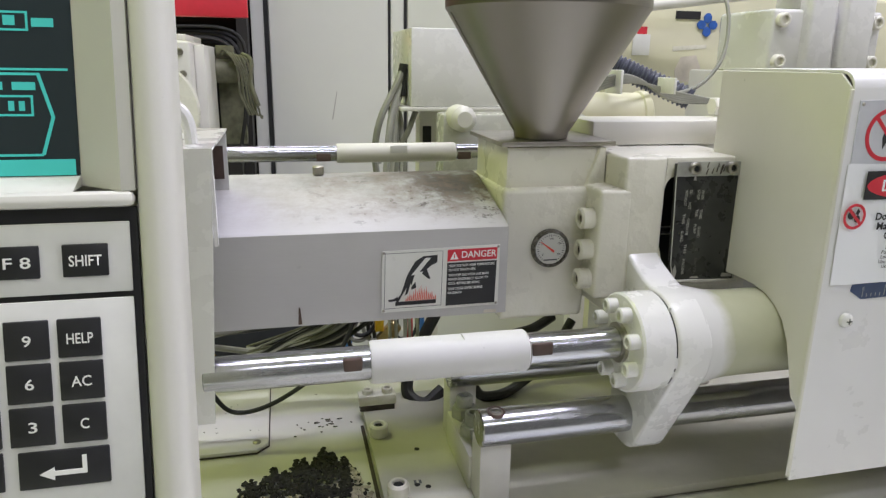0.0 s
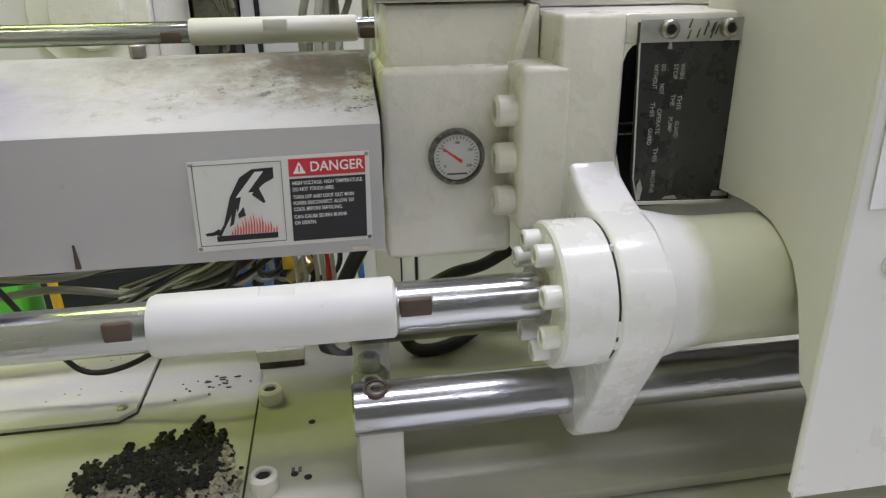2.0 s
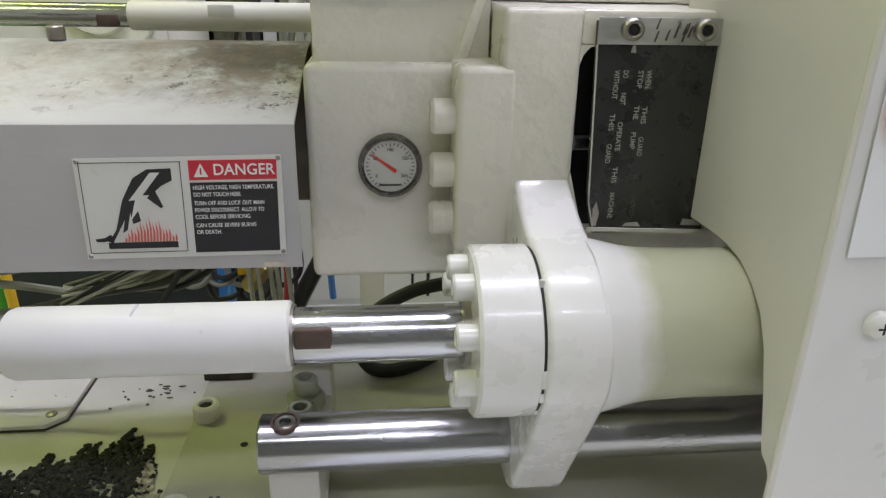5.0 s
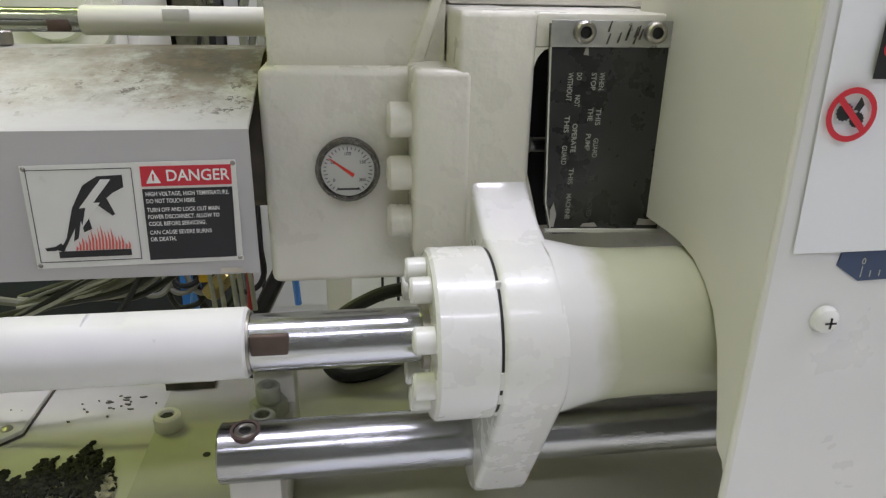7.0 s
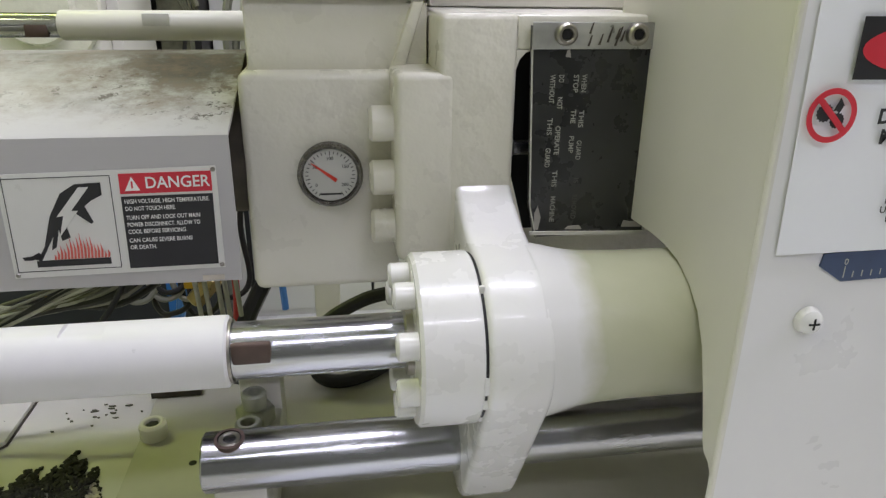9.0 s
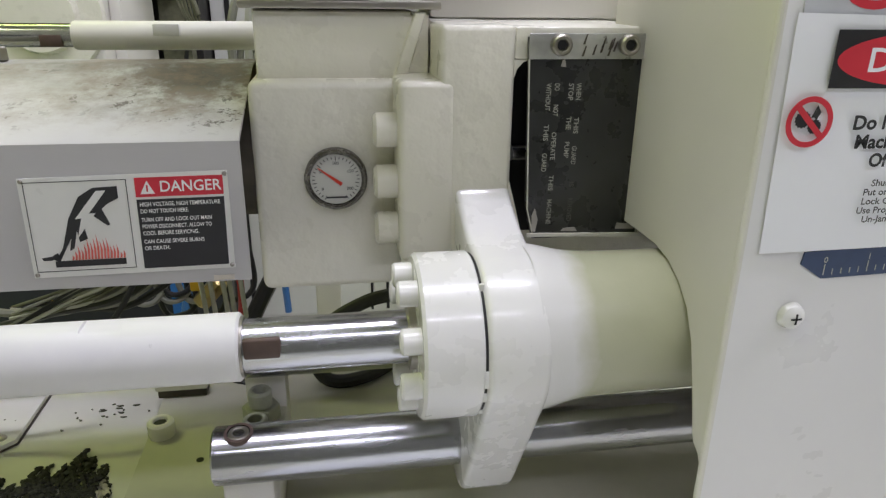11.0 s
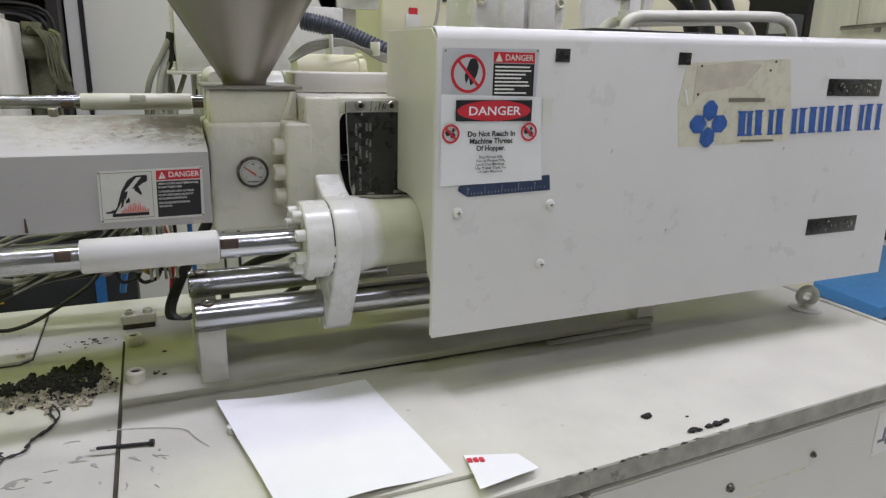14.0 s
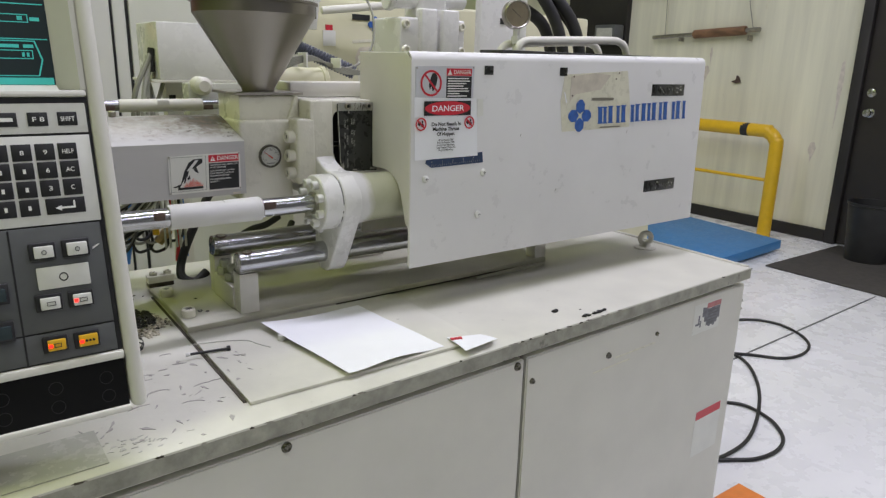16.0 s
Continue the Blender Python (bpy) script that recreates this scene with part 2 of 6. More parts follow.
def overspray():
    """Old greenish ivory paint with a white overspray edge next to the yoke."""
    m, nt, p = nodes_of("oversprayed_old_paint")
    old = ramp(nt, noise_node(nt, 8), [(0.3, (0.43, 0.435, 0.30)), (0.7, (0.52, 0.525, 0.38))])
    tc = nt.nodes.new("ShaderNodeTexCoord")
    sep = nt.nodes.new("ShaderNodeSeparateXYZ")
    nt.links.new(tc.outputs["Object"], sep.inputs[0])
    n = nt.nodes.new("ShaderNodeMath")
    n.operation = "MULTIPLY_ADD"
    nt.links.new(noise_node(nt, 25, 4), n.inputs[0])
    n.inputs[1].default_value = 0.022
    nt.links.new(sep.outputs["X"], n.inputs[2])
    r = nt.nodes.new("ShaderNodeMapRange")
    r.inputs["From Min"].default_value, r.inputs["From Max"].default_value = 0.741, 0.757
    nt.links.new(n.outputs[0], r.inputs["Value"])
    nt.links.new(mix(nt, r.outputs["Result"], (0.70, 0.695, 0.67), old), p.inputs["Base Color"])
    p.inputs["Roughness"].default_value = 0.27
    b = nt.nodes.new("ShaderNodeBump")
    b.inputs["Strength"].default_value, b.inputs["Distance"].default_value = 0.1, 0.002
    nt.links.new(noise_node(nt, 60, 3), b.inputs["Height"])
    nt.links.new(b.outputs["Normal"], p.inputs["Normal"])
    return m


M["oldpaint"] = overspray()
M["rub"] = surface("rubbed_paint", (0.50, 0.49, 0.45), 0.55, vary=0.2, scale=60, bump=0.04)
M["kick"] = surface("black_lower_plate", (0.004, 0.004, 0.0045), 0.6, vary=0.3, scale=20, bump=0.02)
M["oilybed"] = surface("oil_filmed_bed_paint", (0.50, 0.49, 0.40), 0.42, vary=0.12, scale=9, bump=0.05, bump_scale=60, dirt=0.3, dirt_scale=25)
for n in M["kick"].node_tree.nodes:
    if n.type == "BSDF_PRINCIPLED":
        n.inputs["Specular IOR Level"].default_value = 0.2
M["dust"] = surface("dusty_metal", (0.14, 0.14, 0.09), 0.6, 0.2, vary=0.4, scale=30, bump=0.2)
M["greasy"] = surface("greasy_strip", (0.40, 0.40, 0.37), 0.35, 0.4, vary=0.3, scale=40, bump=0.1, dirt=1.0, dirt_scale=160)
M["scrape"] = surface("scraped_paint", (0.40, 0.38, 0.35), 0.6, vary=0.2, scale=60, bump=0.05)


# ---- mesh helpers ----
def part(name, bm, mat, parent=None, label="", smooth=True):
    """Links a bmesh as one mesh object, under parent if there is one."""
    bmesh.ops.recalc_face_normals(bm, faces=bm.faces)
    if smooth:
        for f in bm.faces:
            f.smooth = True
        for e in bm.edges:
            if len(e.link_faces) == 2 and e.calc_face_angle(0) > 0.6:
                e.smooth = False
    me = bpy.data.meshes.new(name)
    bm.to_mesh(me)
    bm.free()
    me.materials.append(M[mat])
    ob = new(name, me)
    if parent is not None:
        hang(ob, parent)
    if label:
        ob["label"] = label
    return ob


BASES = {}


def hang(ob, parent):
    ob.parent = parent
    ob.matrix_parent_inverse = Matrix.Translation(-BASES.get(parent.name, Vector((0, 0, 0))))


def thing(name, base, label, category, group="", kind=""):
    """An Empty at the thing's base; its parts are modelled in world places."""
    e = new(name)
    e.location = base
    e.empty_display_size = 0.02
    BASES[e.name] = Vector(base)
    return tagged(e, label, category, group, kind)


def box(x0, x1, y0, y1, z0, z1, bev=0.0, seg=2, bm=None):
    t = bmesh.new()
    bmesh.ops.create_cube(t, size=1)
    for v in t.verts:
        v.co = Vector(((x0 + x1) / 2 + v.co.x * (x1 - x0), (y0 + y1) / 2 + v.co.y * (y1 - y0), (z0 + z1) / 2 + v.co.z * (z1 - z0)))
    if bev:
        bmesh.ops.bevel(t, geom=t.edges[:], offset=bev, segments=seg, affect="EDGES", profile=0.5)
    return join(bm, t)


def join(bm, t):
    if bm is None:
        return t
    me = bpy.data.meshes.new("tmp")
    t.to_mesh(me)
    t.free()
    bm.from_mesh(me)
    bpy.data.meshes.remove(me)
    return bm


def frame_at(p, d):
    d = Vector(d).normalized()
    return Matrix.Translation(p) @ d.to_track_quat("Z", "Y").to_matrix().to_4x4()


def lathe(p, d, prof, seg=40, bm=None, scale=(1, 1)):
    """Turns (radius, height) pairs round the axis from p along d; closed where the radius is 0."""
    t = bmesh.new()
    m = frame_at(p, d)
    rings = []
    for r, h in prof:
        if r < 1e-6:
            rings.append([t.verts.new(m @ Vector((0, 0, h)))])
        else:
            rings.append([t.verts.new(m @ Vector((r * scale[0] * math.cos(2 * math.pi * k / seg), r * scale[1] * math.sin(2 * math.pi * k / seg), h))) for k in range(seg)])
    for a, b in zip(rings, rings[1:]):
        for k in range(seg):
            q = [a[k % len(a)], a[(k + 1) % len(a)], b[(k + 1) % len(b)], b[k % len(b)]]
            q = list(dict.fromkeys(q))
            if len(q) > 2:
                try:
                    t.faces.new(q)
                except ValueError:
                    pass
    return join(bm, t)


def rod(p0, p1, r, bev=0.0015, seg=32, bm=None):
    d = Vector(p1) - Vector(p0)
    h = d.length
    b = min(bev, r * 0.4, h * 0.3)
    return lathe(p0, d, [(0, 0), (r - b, 0), (r, b), (r, h - b), (r - b, h), (0, h)], seg, bm)


def cap_screw(p, d, r, h, bm=None, socket=True):
    """A socket-head screw whose head stands h out of the surface at p along d."""
    b = r * 0.18
    if socket:
        prof = [(0, h * 0.45), (r * 0.5, h * 0.45), (r * 0.55, h - b * 0.3), (r * 0.62, h), (r - b, h), (r, h - b), (r, -0.001)]
    else:
        prof = [(0, h), (r * 0.5, h * 0.93), (r * 0.85, h * 0.6), (r, 0)]
    return lathe(p, d, prof, 24 if not socket else 24, bm)


def extrude(pts, axis, a, b, bev=0.0, seg=2, bm=None):
    """A prism from 2D points in the plane across axis ('x': y,z; 'y': x,z; 'z': x,y), from a to b."""
    t = bmesh.new()

    def co(u, v, w):
        return Vector((w, u, v)) if axis == "x" else Vector((u, w, v)) if axis == "y" else Vector((u, v, w))
    lo = [t.verts.new(co(u, v, a)) for u, v in pts]
    hi = [t.verts.new(co(u, v, b)) for u, v in pts]
    n = len(pts)
    f0, f1 = t.faces.new(lo), t.faces.new(hi[::-1])
    for k in range(n):
        t.faces.new((lo[k], hi[k], hi[(k + 1) % n], lo[(k + 1) % n]))
    bmesh.ops.recalc_face_normals(t, faces=t.faces)
    if bev:
        bmesh.ops.bevel(t, geom=[e for f in (f0, f1) for e in f.edges], offset=bev, segments=seg, affect="EDGES", profile=0.5)
    return join(bm, t)


def smooth_line(pts, n=8):
    P = [Vector(p) for p in pts]
    P = [2 * P[0] - P[1]] + P + [2 * P[-1] - P[-2]]
    out = []
    for i in range(1, len(P) - 2):
        for k in range(n):
            t = k / n
            a, b, c, d = P[i - 1], P[i], P[i + 1], P[i + 2]
            out.append(0.5 * ((2 * b) + (c - a) * t + (2 * a - 5 * b + 4 * c - d) * t * t + (3 * b - a - 3 * c + d) * t ** 3))
    return out + [P[-2]]


def sweep(pts, r, seg=10, n=8, bm=None, smooth=True):
    line = smooth_line(pts, n) if smooth else [Vector(p) for p in pts]
    t = bmesh.new()
    up = Vector((0.13, 0.21, 0.97))
    rings = []
    rf = r if callable(r) else (lambda i: r)
    for i, p in enumerate(line):
        d = (line[min(i + 1, len(line) - 1)] - line[max(i - 1, 0)]).normalized()
        up = (up - d * up.dot(d))
        if up.length < 1e-4:
            up = d.orthogonal()
        up.normalize()
        s = d.cross(up)
        rings.append([t.verts.new(p + (up * math.cos(2 * math.pi * k / seg) + s * math.sin(2 * math.pi * k / seg)) * rf(i)) for k in range(seg)])
    for a, b in zip(rings, rings[1:]):
        for k in range(seg):
            t.faces.new((a[k], a[(k + 1) % seg], b[(k + 1) % seg], b[k]))
    t.faces.new(rings[0][::-1])
    t.faces.new(rings[-1])
    return join(bm, t)


def slab(pts, y, thick=0.0006, bm=None):
    """A thin flat piece with corners (x, z) on a face looking along -y, at y."""
    return extrude(pts, "y", y - thick, y, bm=bm)


def rect(x0, x1, z0, z1):
    return [(x0, z0), (x1, z0), (x1, z1), (x0, z1)]


def disc_pts(cx, cz, r, n=36, a0=0, a1=360):
    return [(cx + r * math.cos(radians(a0 + (a1 - a0) * k / n)), cz + r * math.sin(radians(a0 + (a1 - a0) * k / n))) for k in range(n)]


def ring(cx, cz, r0, r1, y, thick=0.0006, n=40, bm=None):
    t = bmesh.new()
    vs = []
    for yy in (y - thick, y):
        for r in (r0, r1):
            vs.append([t.verts.new((cx + r * math.cos(2 * math.pi * k / n), yy, cz + r * math.sin(2 * math.pi * k / n))) for k in range(n)])
    for a, b in ((0, 1), (1, 3), (3, 2), (2, 0)):
        for k in range(n):
            t.faces.new((vs[a][k], vs[a][(k + 1) % n], vs[b][(k + 1) % n], vs[b][k]))
    return join(bm, t)


def text(name, s, x, z, y, size, mat, parent, wide=None, turn=0, align="LEFT", label="", bold=0.02):
    """Lettering on a face looking along -y; size is the height of a capital; wide sets the line's length."""
    cu = bpy.data.curves.new(name, "FONT")
    cu.body, cu.size, cu.align_x, cu.fill_mode = s, size / 0.69, align, "FRONT"
    cu.extrude, cu.resolution_u, cu.offset = 0.0, 3, size * bold
    tmp = bpy.data.objects.new(name, cu)
    scene.collection.objects.link(tmp)
    bpy.context.view_layer.update()
    me = bpy.data.meshes.new_from_object(tmp.evaluated_get(bpy.context.evaluated_depsgraph_get()))
    bpy.data.objects.remove(tmp)
    bpy.data.curves.remove(cu)
    xs = [v.co.x for v in me.vertices] or [0, 1]
    k = wide / (max(xs) - min(xs)) if wide else 1
    c, sn = math.cos(radians(turn)), math.sin(radians(turn))
    for v in me.vertices:
        u, w = v.co.x * k, v.co.y
        v.co = Vector((x + u * c - w * sn, y, z + u * sn + w * c))
    me.name = name
    me.materials.append(M[mat])
    ob = new(name, me)
    hang(ob, parent)
    if label:
        ob["label"] = label
    return ob


# ---- the hall ----
def setting(name, bm, mat, label, category):
    return tagged(part(name, bm, mat), label, category, kind="structure")


floor = setting("floor", box(-3.2, 5.7, -3.2, 6.0, -0.1, 0.0), "floor", "pale grey coated concrete floor with scuffs", "floor")
for k, (a, b) in enumerate((((4.30, 1.999), (2.0, 2.005)), ((4.39, 1.284), (1.75, 1.19)))):
    d = (Vector(b) - Vector(a)).normalized() * 0.004
    n = Vector((-d.y, d.x))
    q = [Vector(a) + n, Vector(b) + n, Vector(b) - n, Vector(a) - n]
    part("joint", extrude([(v.x, v.y) for v in q], "z", 0.0005, 0.0025), "darkgrey", floor, "dark floor joint")
setting("ceiling", box(-3.2, 5.7, -3.2, 6.0, CEIL, CEIL + 0.1), "ceil", "high painted ceiling with strip lights", "ceiling")
setting("wall_west", box(-3.3, -3.2, -3.2, 6.0, 0, CEIL), "ceil", "plain painted hall wall", "wall")
setting("wall_south", box(-3.2, 5.7, -3.3, -3.2, 0, CEIL), "hallwall", "plain painted hall wall", "wall")
setting("wall_north", box(-3.2, 5.7, 6.0, 6.1, 0, CEIL), "wallg", "yellow-green wall at the far side of the hall", "wall")
wall_e = setting("wall_east", box(5.5, 5.6, 2.11, 4.20, 0, 1.93), "wallp", "cream sheet wall panel with stains and drips", "wall")
box_bm = box(5.5, 5.6, -3.2, 0.98, 0, CEIL)
box(5.5, 5.6, 4.95, 6.0, 0, CEIL, bm=box_bm)
box(5.5, 5.6, 0.98, 2.11, 2.12, CEIL, bm=box_bm)
box(5.5, 5.6, 2.11, 4.2, 2.1, CEIL, bm=box_bm)
setting("wall_east_upper", box_bm, "wallp", "cream painted upper hall wall", "wall")
g = box(5.43, 5.6, 2.11, 4.95, 1.93, 2.1)
box(5.44, 5.6, 4.2, 4.95, 0, 1.93, bm=g)
setting("steel_frame", g, "darkwall", "dark steel wall beam and column", "beam")
setting("baseboard", box(5.47, 5.499, 2.12, 4.2, 0.0, 0.09), "darkwall", "dark scuffed skirting along the wall foot", "baseboard")
door = tagged(part("door_1", box(5.48, 5.54, 1.06, 2.03, 0.01, 2.06, 0.004), "door"), "dark brown closed metal door with chrome lock", "door", kind="structure")
df = box(5.45, 5.6, 2.035, 2.11, 0, 2.12, 0.004)
box(5.45, 5.6, 0.98, 1.055, 0, 2.12, 0.004, bm=df)
box(5.45, 5.6, 1.055, 2.035, 2.065, 2.12, 0.004, bm=df)
setting("trim", df, "darkwall", "dark painted steel door frame", "door frame")
part("lever", lathe((5.48, 1.955, 0.985), (-1, 0, 0), [(0.032, 0), (0.032, 0.008), (0.014, 0.012), (0.014, 0.04), (0.026, 0.05), (0.026, 0.065), (0, 0.07)], 24), "chrome", door, "chrome door knob")
part("deadbolt", lathe((5.48, 1.965, 1.125), (-1, 0, 0), [(0.03, 0), (0.03, 0.012), (0.012, 0.016), (0.012, 0.02), (0, 0.021)], 24), "chrome", door, "chrome deadbolt")
for lx, ly, watts, tone in LAMPS:
    fx = thing("ceiling_light", (lx, ly, CEIL), "white fluorescent strip light under the ceiling", "ceiling light", "strip lights")
    part("housing", extrude([(ly - 0.14, CEIL - 0.11), (ly + 0.14, CEIL - 0.11), (ly + 0.06, CEIL), (ly - 0.06, CEIL)], "x", lx - 1.0, lx + 1.0, 0.004), "white", fx)
    part("tube", rod((lx - 0.95, ly, CEIL - 0.13), (lx + 0.95, ly, CEIL - 0.13), 0.018, seg=12), "glow", fx)

# ---- machine base ----
FA, FB = 0.497, 0.052


def front(x):
    return FA + FB * x


X0, X1, TOP, BACK = -0.55, 1.713, 0.775, 1.335
base = thing("machine_cabinet", (0.6, 0.9, 0), "ivory painted steel machine base with chipped edges and door panels", "machine base")
top_pts = [(X0, front(X0)), (X1, front(X1)), (X1, 1.06), (0.75, BACK), (X0, BACK)]
part("bed_top", extrude(top_pts, "z", TOP - 0.03, TOP, 0.0025), "bed", base, "off-white bed plate with dirt and chips")
body_pts = [(X0 + 0.01, front(X0) + 0.03), (X1 - 0.004, front(X1) + 0.03), (X1 - 0.004, 1.05), (0.745, BACK - 0.012), (X0 + 0.01, BACK - 0.012)]
part("body", extrude(body_pts, "z", 0.0, TOP - 0.03), "ivory", base)


def door_panel(x0, x1):
    t = bmesh.new()
    for y_off in (0.006, 0.028):
        for x in (x0, x1):
            for z in (0.06, TOP - 0.043):
                t.verts.new((x, front(x) + y_off, z))
    t.verts.ensure_lookup_table()
    v = t.verts
    for q in ((0, 1, 3, 2), (4, 6, 7, 5), (0, 4, 5, 1), (2, 3, 7, 6), (0, 2, 6, 4), (1, 5, 7, 3)):
        t.faces.new([v[k] for k in q])
    bmesh.ops.recalc_face_normals(t, faces=t.faces)
    bmesh.ops.bevel(t, geom=t.edges[:], offset=0.0025, segments=2, affect="EDGES")
    return t


doors = [part("door_panel", door_panel(a, b), "ivory", base, "ivory sheet-steel door panel") for a, b in ((0.06, 0.915), (0.923, 1.703), (-0.53, 0.05))]


def latch(x, z, parent, r=0.008):
    part("latch", lathe((x, front(x) + 0.007, z), (0, -1, 0), [(r, 0), (r, 0.003), (r * 0.7, 0.006), (r * 0.35, 0.004), (0, 0.004)], 20), "bezel", parent, "dark round quarter-turn latch")


latch(0.897, 0.7225, doors[0])
latch(0.938, 0.682, doors[1], 0.006)
latch(0.44, 0.7225, doors[0])
latch(1.165, 0.675, doors[1], 0.007)
latch(1.333, 0.684, doors[1], 0.005)


def on_front(x, z0, z1, w, off):
    """A thin plate along the slanting front, from x to x + w."""
    return extrude([(x, front(x) + 0.006 - off), (x + w, front(x + w) + 0.006 - off), (x + w, front(x + w) + 0.0055), (x, front(x) + 0.0055)], "z", z0, z1)


st = part("sticker", on_front(1.480, 0.643, 0.718, 0.116, 0.0006), "label", doors[1], "small warning sticker, half torn off")
part("heading", on_front(1.535, 0.701, 0.714, 0.060, 0.001), "fadedred", st, "faded red heading")
torn = None
for k, (lo, hi) in enumerate(((0.682, 0.706), (0.668, 0.704), (0.657, 0.700), (0.653, 0.699), (0.656, 0.700), (0.652, 0.700), (0.658, 0.700), (0.668, 0.700))):
    x = 1.517 + 0.0096 * k
    torn = extrude([(x, front(x) + 0.005), (x + 0.0096, front(x + 0.0096) + 0.005), (x + 0.0096, front(x + 0.0096) + 0.0056), (x, front(x) + 0.0056)], "z", lo, hi, bm=torn)
tf = part("torn_field", torn, "drabgrey", st, "grey field with a torn edge")
for k in range(5):
    part("text_bar", on_front(1.541, 0.692 - 0.0078 * k, 0.694 - 0.0078 * k, (0.044, 0.047, 0.043, 0.045, 0.030)[k], 0.0014), "darkgrey", tf)
for x, z, w, h in ((1.490, 0.664, 0.018, 0.005), (1.501, 0.669, 0.006, 0.020), (1.509, 0.658, 0.005, 0.016)):
    part("pictogram", on_front(x, z, z + h, w, 0.001), "drabgrey", st)
st = part("notice_plate", on_front(1.548, 0.29, 0.42, 0.118, 0.0006), "label", doors[1], "worn notice plate with a red heading")
part("heading", on_front(1.550, 0.395, 0.418, 0.114, 0.001), "red", st)
part("gap", extrude([(0.9152, front(0.915) + 0.024), (0.9228, front(0.923) + 0.024), (0.9228, front(0.923) + 0.0285), (0.9152, front(0.915) + 0.0285)], "z", 0.06, TOP - 0.031), "hole", base, "dark gap between the doors")
part("gap", extrude([(X0 + 0.02, front(X0) + 0.026), (1.70, front(1.70) + 0.026), (1.70, front(1.70) + 0.0295), (X0 + 0.02, front(X0) + 0.0295)], "z", TOP - 0.0425, TOP - 0.0302), "hole", base, "dark gap under the top edge")
part("worn_edge", extrude([(X0, front(X0) - 0.0006), (X1, front(X1) - 0.0006), (X1, front(X1) + 0.004), (X0, front(X0) + 0.004)], "z", TOP - 0.0275, TOP - 0.0035), "wornedge", base, "grey worn edge strip")
part("end_bead", rod((X1 - 0.005, front(X1) + 0.006, TOP), (X1 - 0.005, 1.055, TOP), 0.005, 0.001, 12), "bed", base, "rounded raised end edge")
for z in (0.684, 0.662):
    part("hinge_pin", rod((1.7035, front(1.70) + 0.014, z), (1.714, front(1.70) + 0.014, z), 0.004, 0.0008, 10), "steel", base)
# chips along the front edge
random.seed(3)
for k in range(64):
    x = random.choice((random.uniform(0.1, 0.62), random.uniform(0.3, 1.65), random.uniform(0.85, 1.15)))
    w, h = random.uniform(0.005, 0.026), random.uniform(0.0015, 0.005)
    low = random.random() < 0.4
    z = TOP - (0.0285 if low else 0.0005)
    part("paint_chip", extrude([(x, z - random.uniform(0.001, 0.004)), (x + w * 0.5, z), (x + w, z - random.uniform(0.001, 0.003)), (x + w * 0.7, z - h - 0.002), (x + w * 0.2, z - h)] if not low else [(x, z), (x + w, z), (x + w * 0.8, z + h * 0.6), (x + w * 0.4, z + h)], "y", front(x) - 0.0006 + w * FB, front(x) + 0.003), random.choice(("steel", "grime")), base)
for x0, x1, z0, z1 in ((1.12, 1.24, 0.636, 0.66), (1.19, 1.33, 0.652, 0.67)):
    part("scrape", extrude([(x0, front(x0) + 0.0052), (x1, front(x1) + 0.0052), (x1, front(x1) + 0.0064), (x0, front(x0) + 0.0064)], "z", z0 + 0.01, z0 + 0.0125), "tapefilm", doors[1], "faint brown scrape")

# access plate under the paper, and the lighter plate behind
pl = tagged(part("access_plate", extrude([(0.408, 0.573), (0.83, 0.578), (0.83, 0.872), (0.408, 0.872)], "z", TOP, TOP + 0.006, 0.0015), "bed"), "off-white painted access plate screwed to the bed", "plate")
tagged(part("cover_plate", extrude([(-0.3, 1.078), (0.262, 1.078), (0.277, 1.093), (0.277, 1.29), (-0.3, 1.29)], "z", TOP + 0.0015, TOP + 0.0065, 0.001), "ivory"), "pale painted cover plate with rounded corner on the bed", "plate")
part("gasket", extrude([(-0.3, 1.0765), (0.2625, 1.0765), (0.2785, 1.0925), (0.2785, 1.288), (-0.3, 1.288)], "z", TOP + 0.0002, TOP + 0.0015), "grime", bpy.data.objects["cover_plate"], "dirt-filled gap under the plate")
part("screw", cap_screw((0.262, 1.096, TOP + 0.006), (0, 0, 1), 0.006, 0.003, socket=False), "steel", bpy.data.objects["cover_plate"])
seam = tagged(part("seam_gap", box(0.4025, 0.4072, 0.585, 1.12, TOP + 0.0004, TOP + 0.0016), "grime"), "dirt-filled gap beside the access plate", "gap", kind="structure")

# ---- slide with guide rods ----
slide = thing("slide_bed", (0.85, 1.0, TOP), "ivory slide bed plate bolted to the machine base", "slide bed")
part("plate", extrude([(0.408, 0.875), (1.283, 0.884), (1.283, 1.18), (0.408, 1.18)], "z", 0.7800, 0.792, 0.002), "oilybed", slide)
part("shim", extrude([(0.412, 0.881), (1.27, 0.893), (1.27, 1.175), (0.412, 1.175)], "z", TOP + 0.0003, 0.7800), "grime", slide, "dirt-filled gap under the plate")
part("front_foot", extrude([(0.4085, 0.8755), (0.70, 0.8785), (0.70, 0.8805), (0.4085, 0.8805)], "z", TOP + 0.0003, 0.7799), "ivory", slide)
part("lower_lip", extrude([(1.057, 0.867), (1.270, 0.873), (1.277, 0.881), (1.277, 0.891), (1.057, 0.879)], "z", TOP + 0.0003, 0.7797, 0.0015), "ivory", slide)
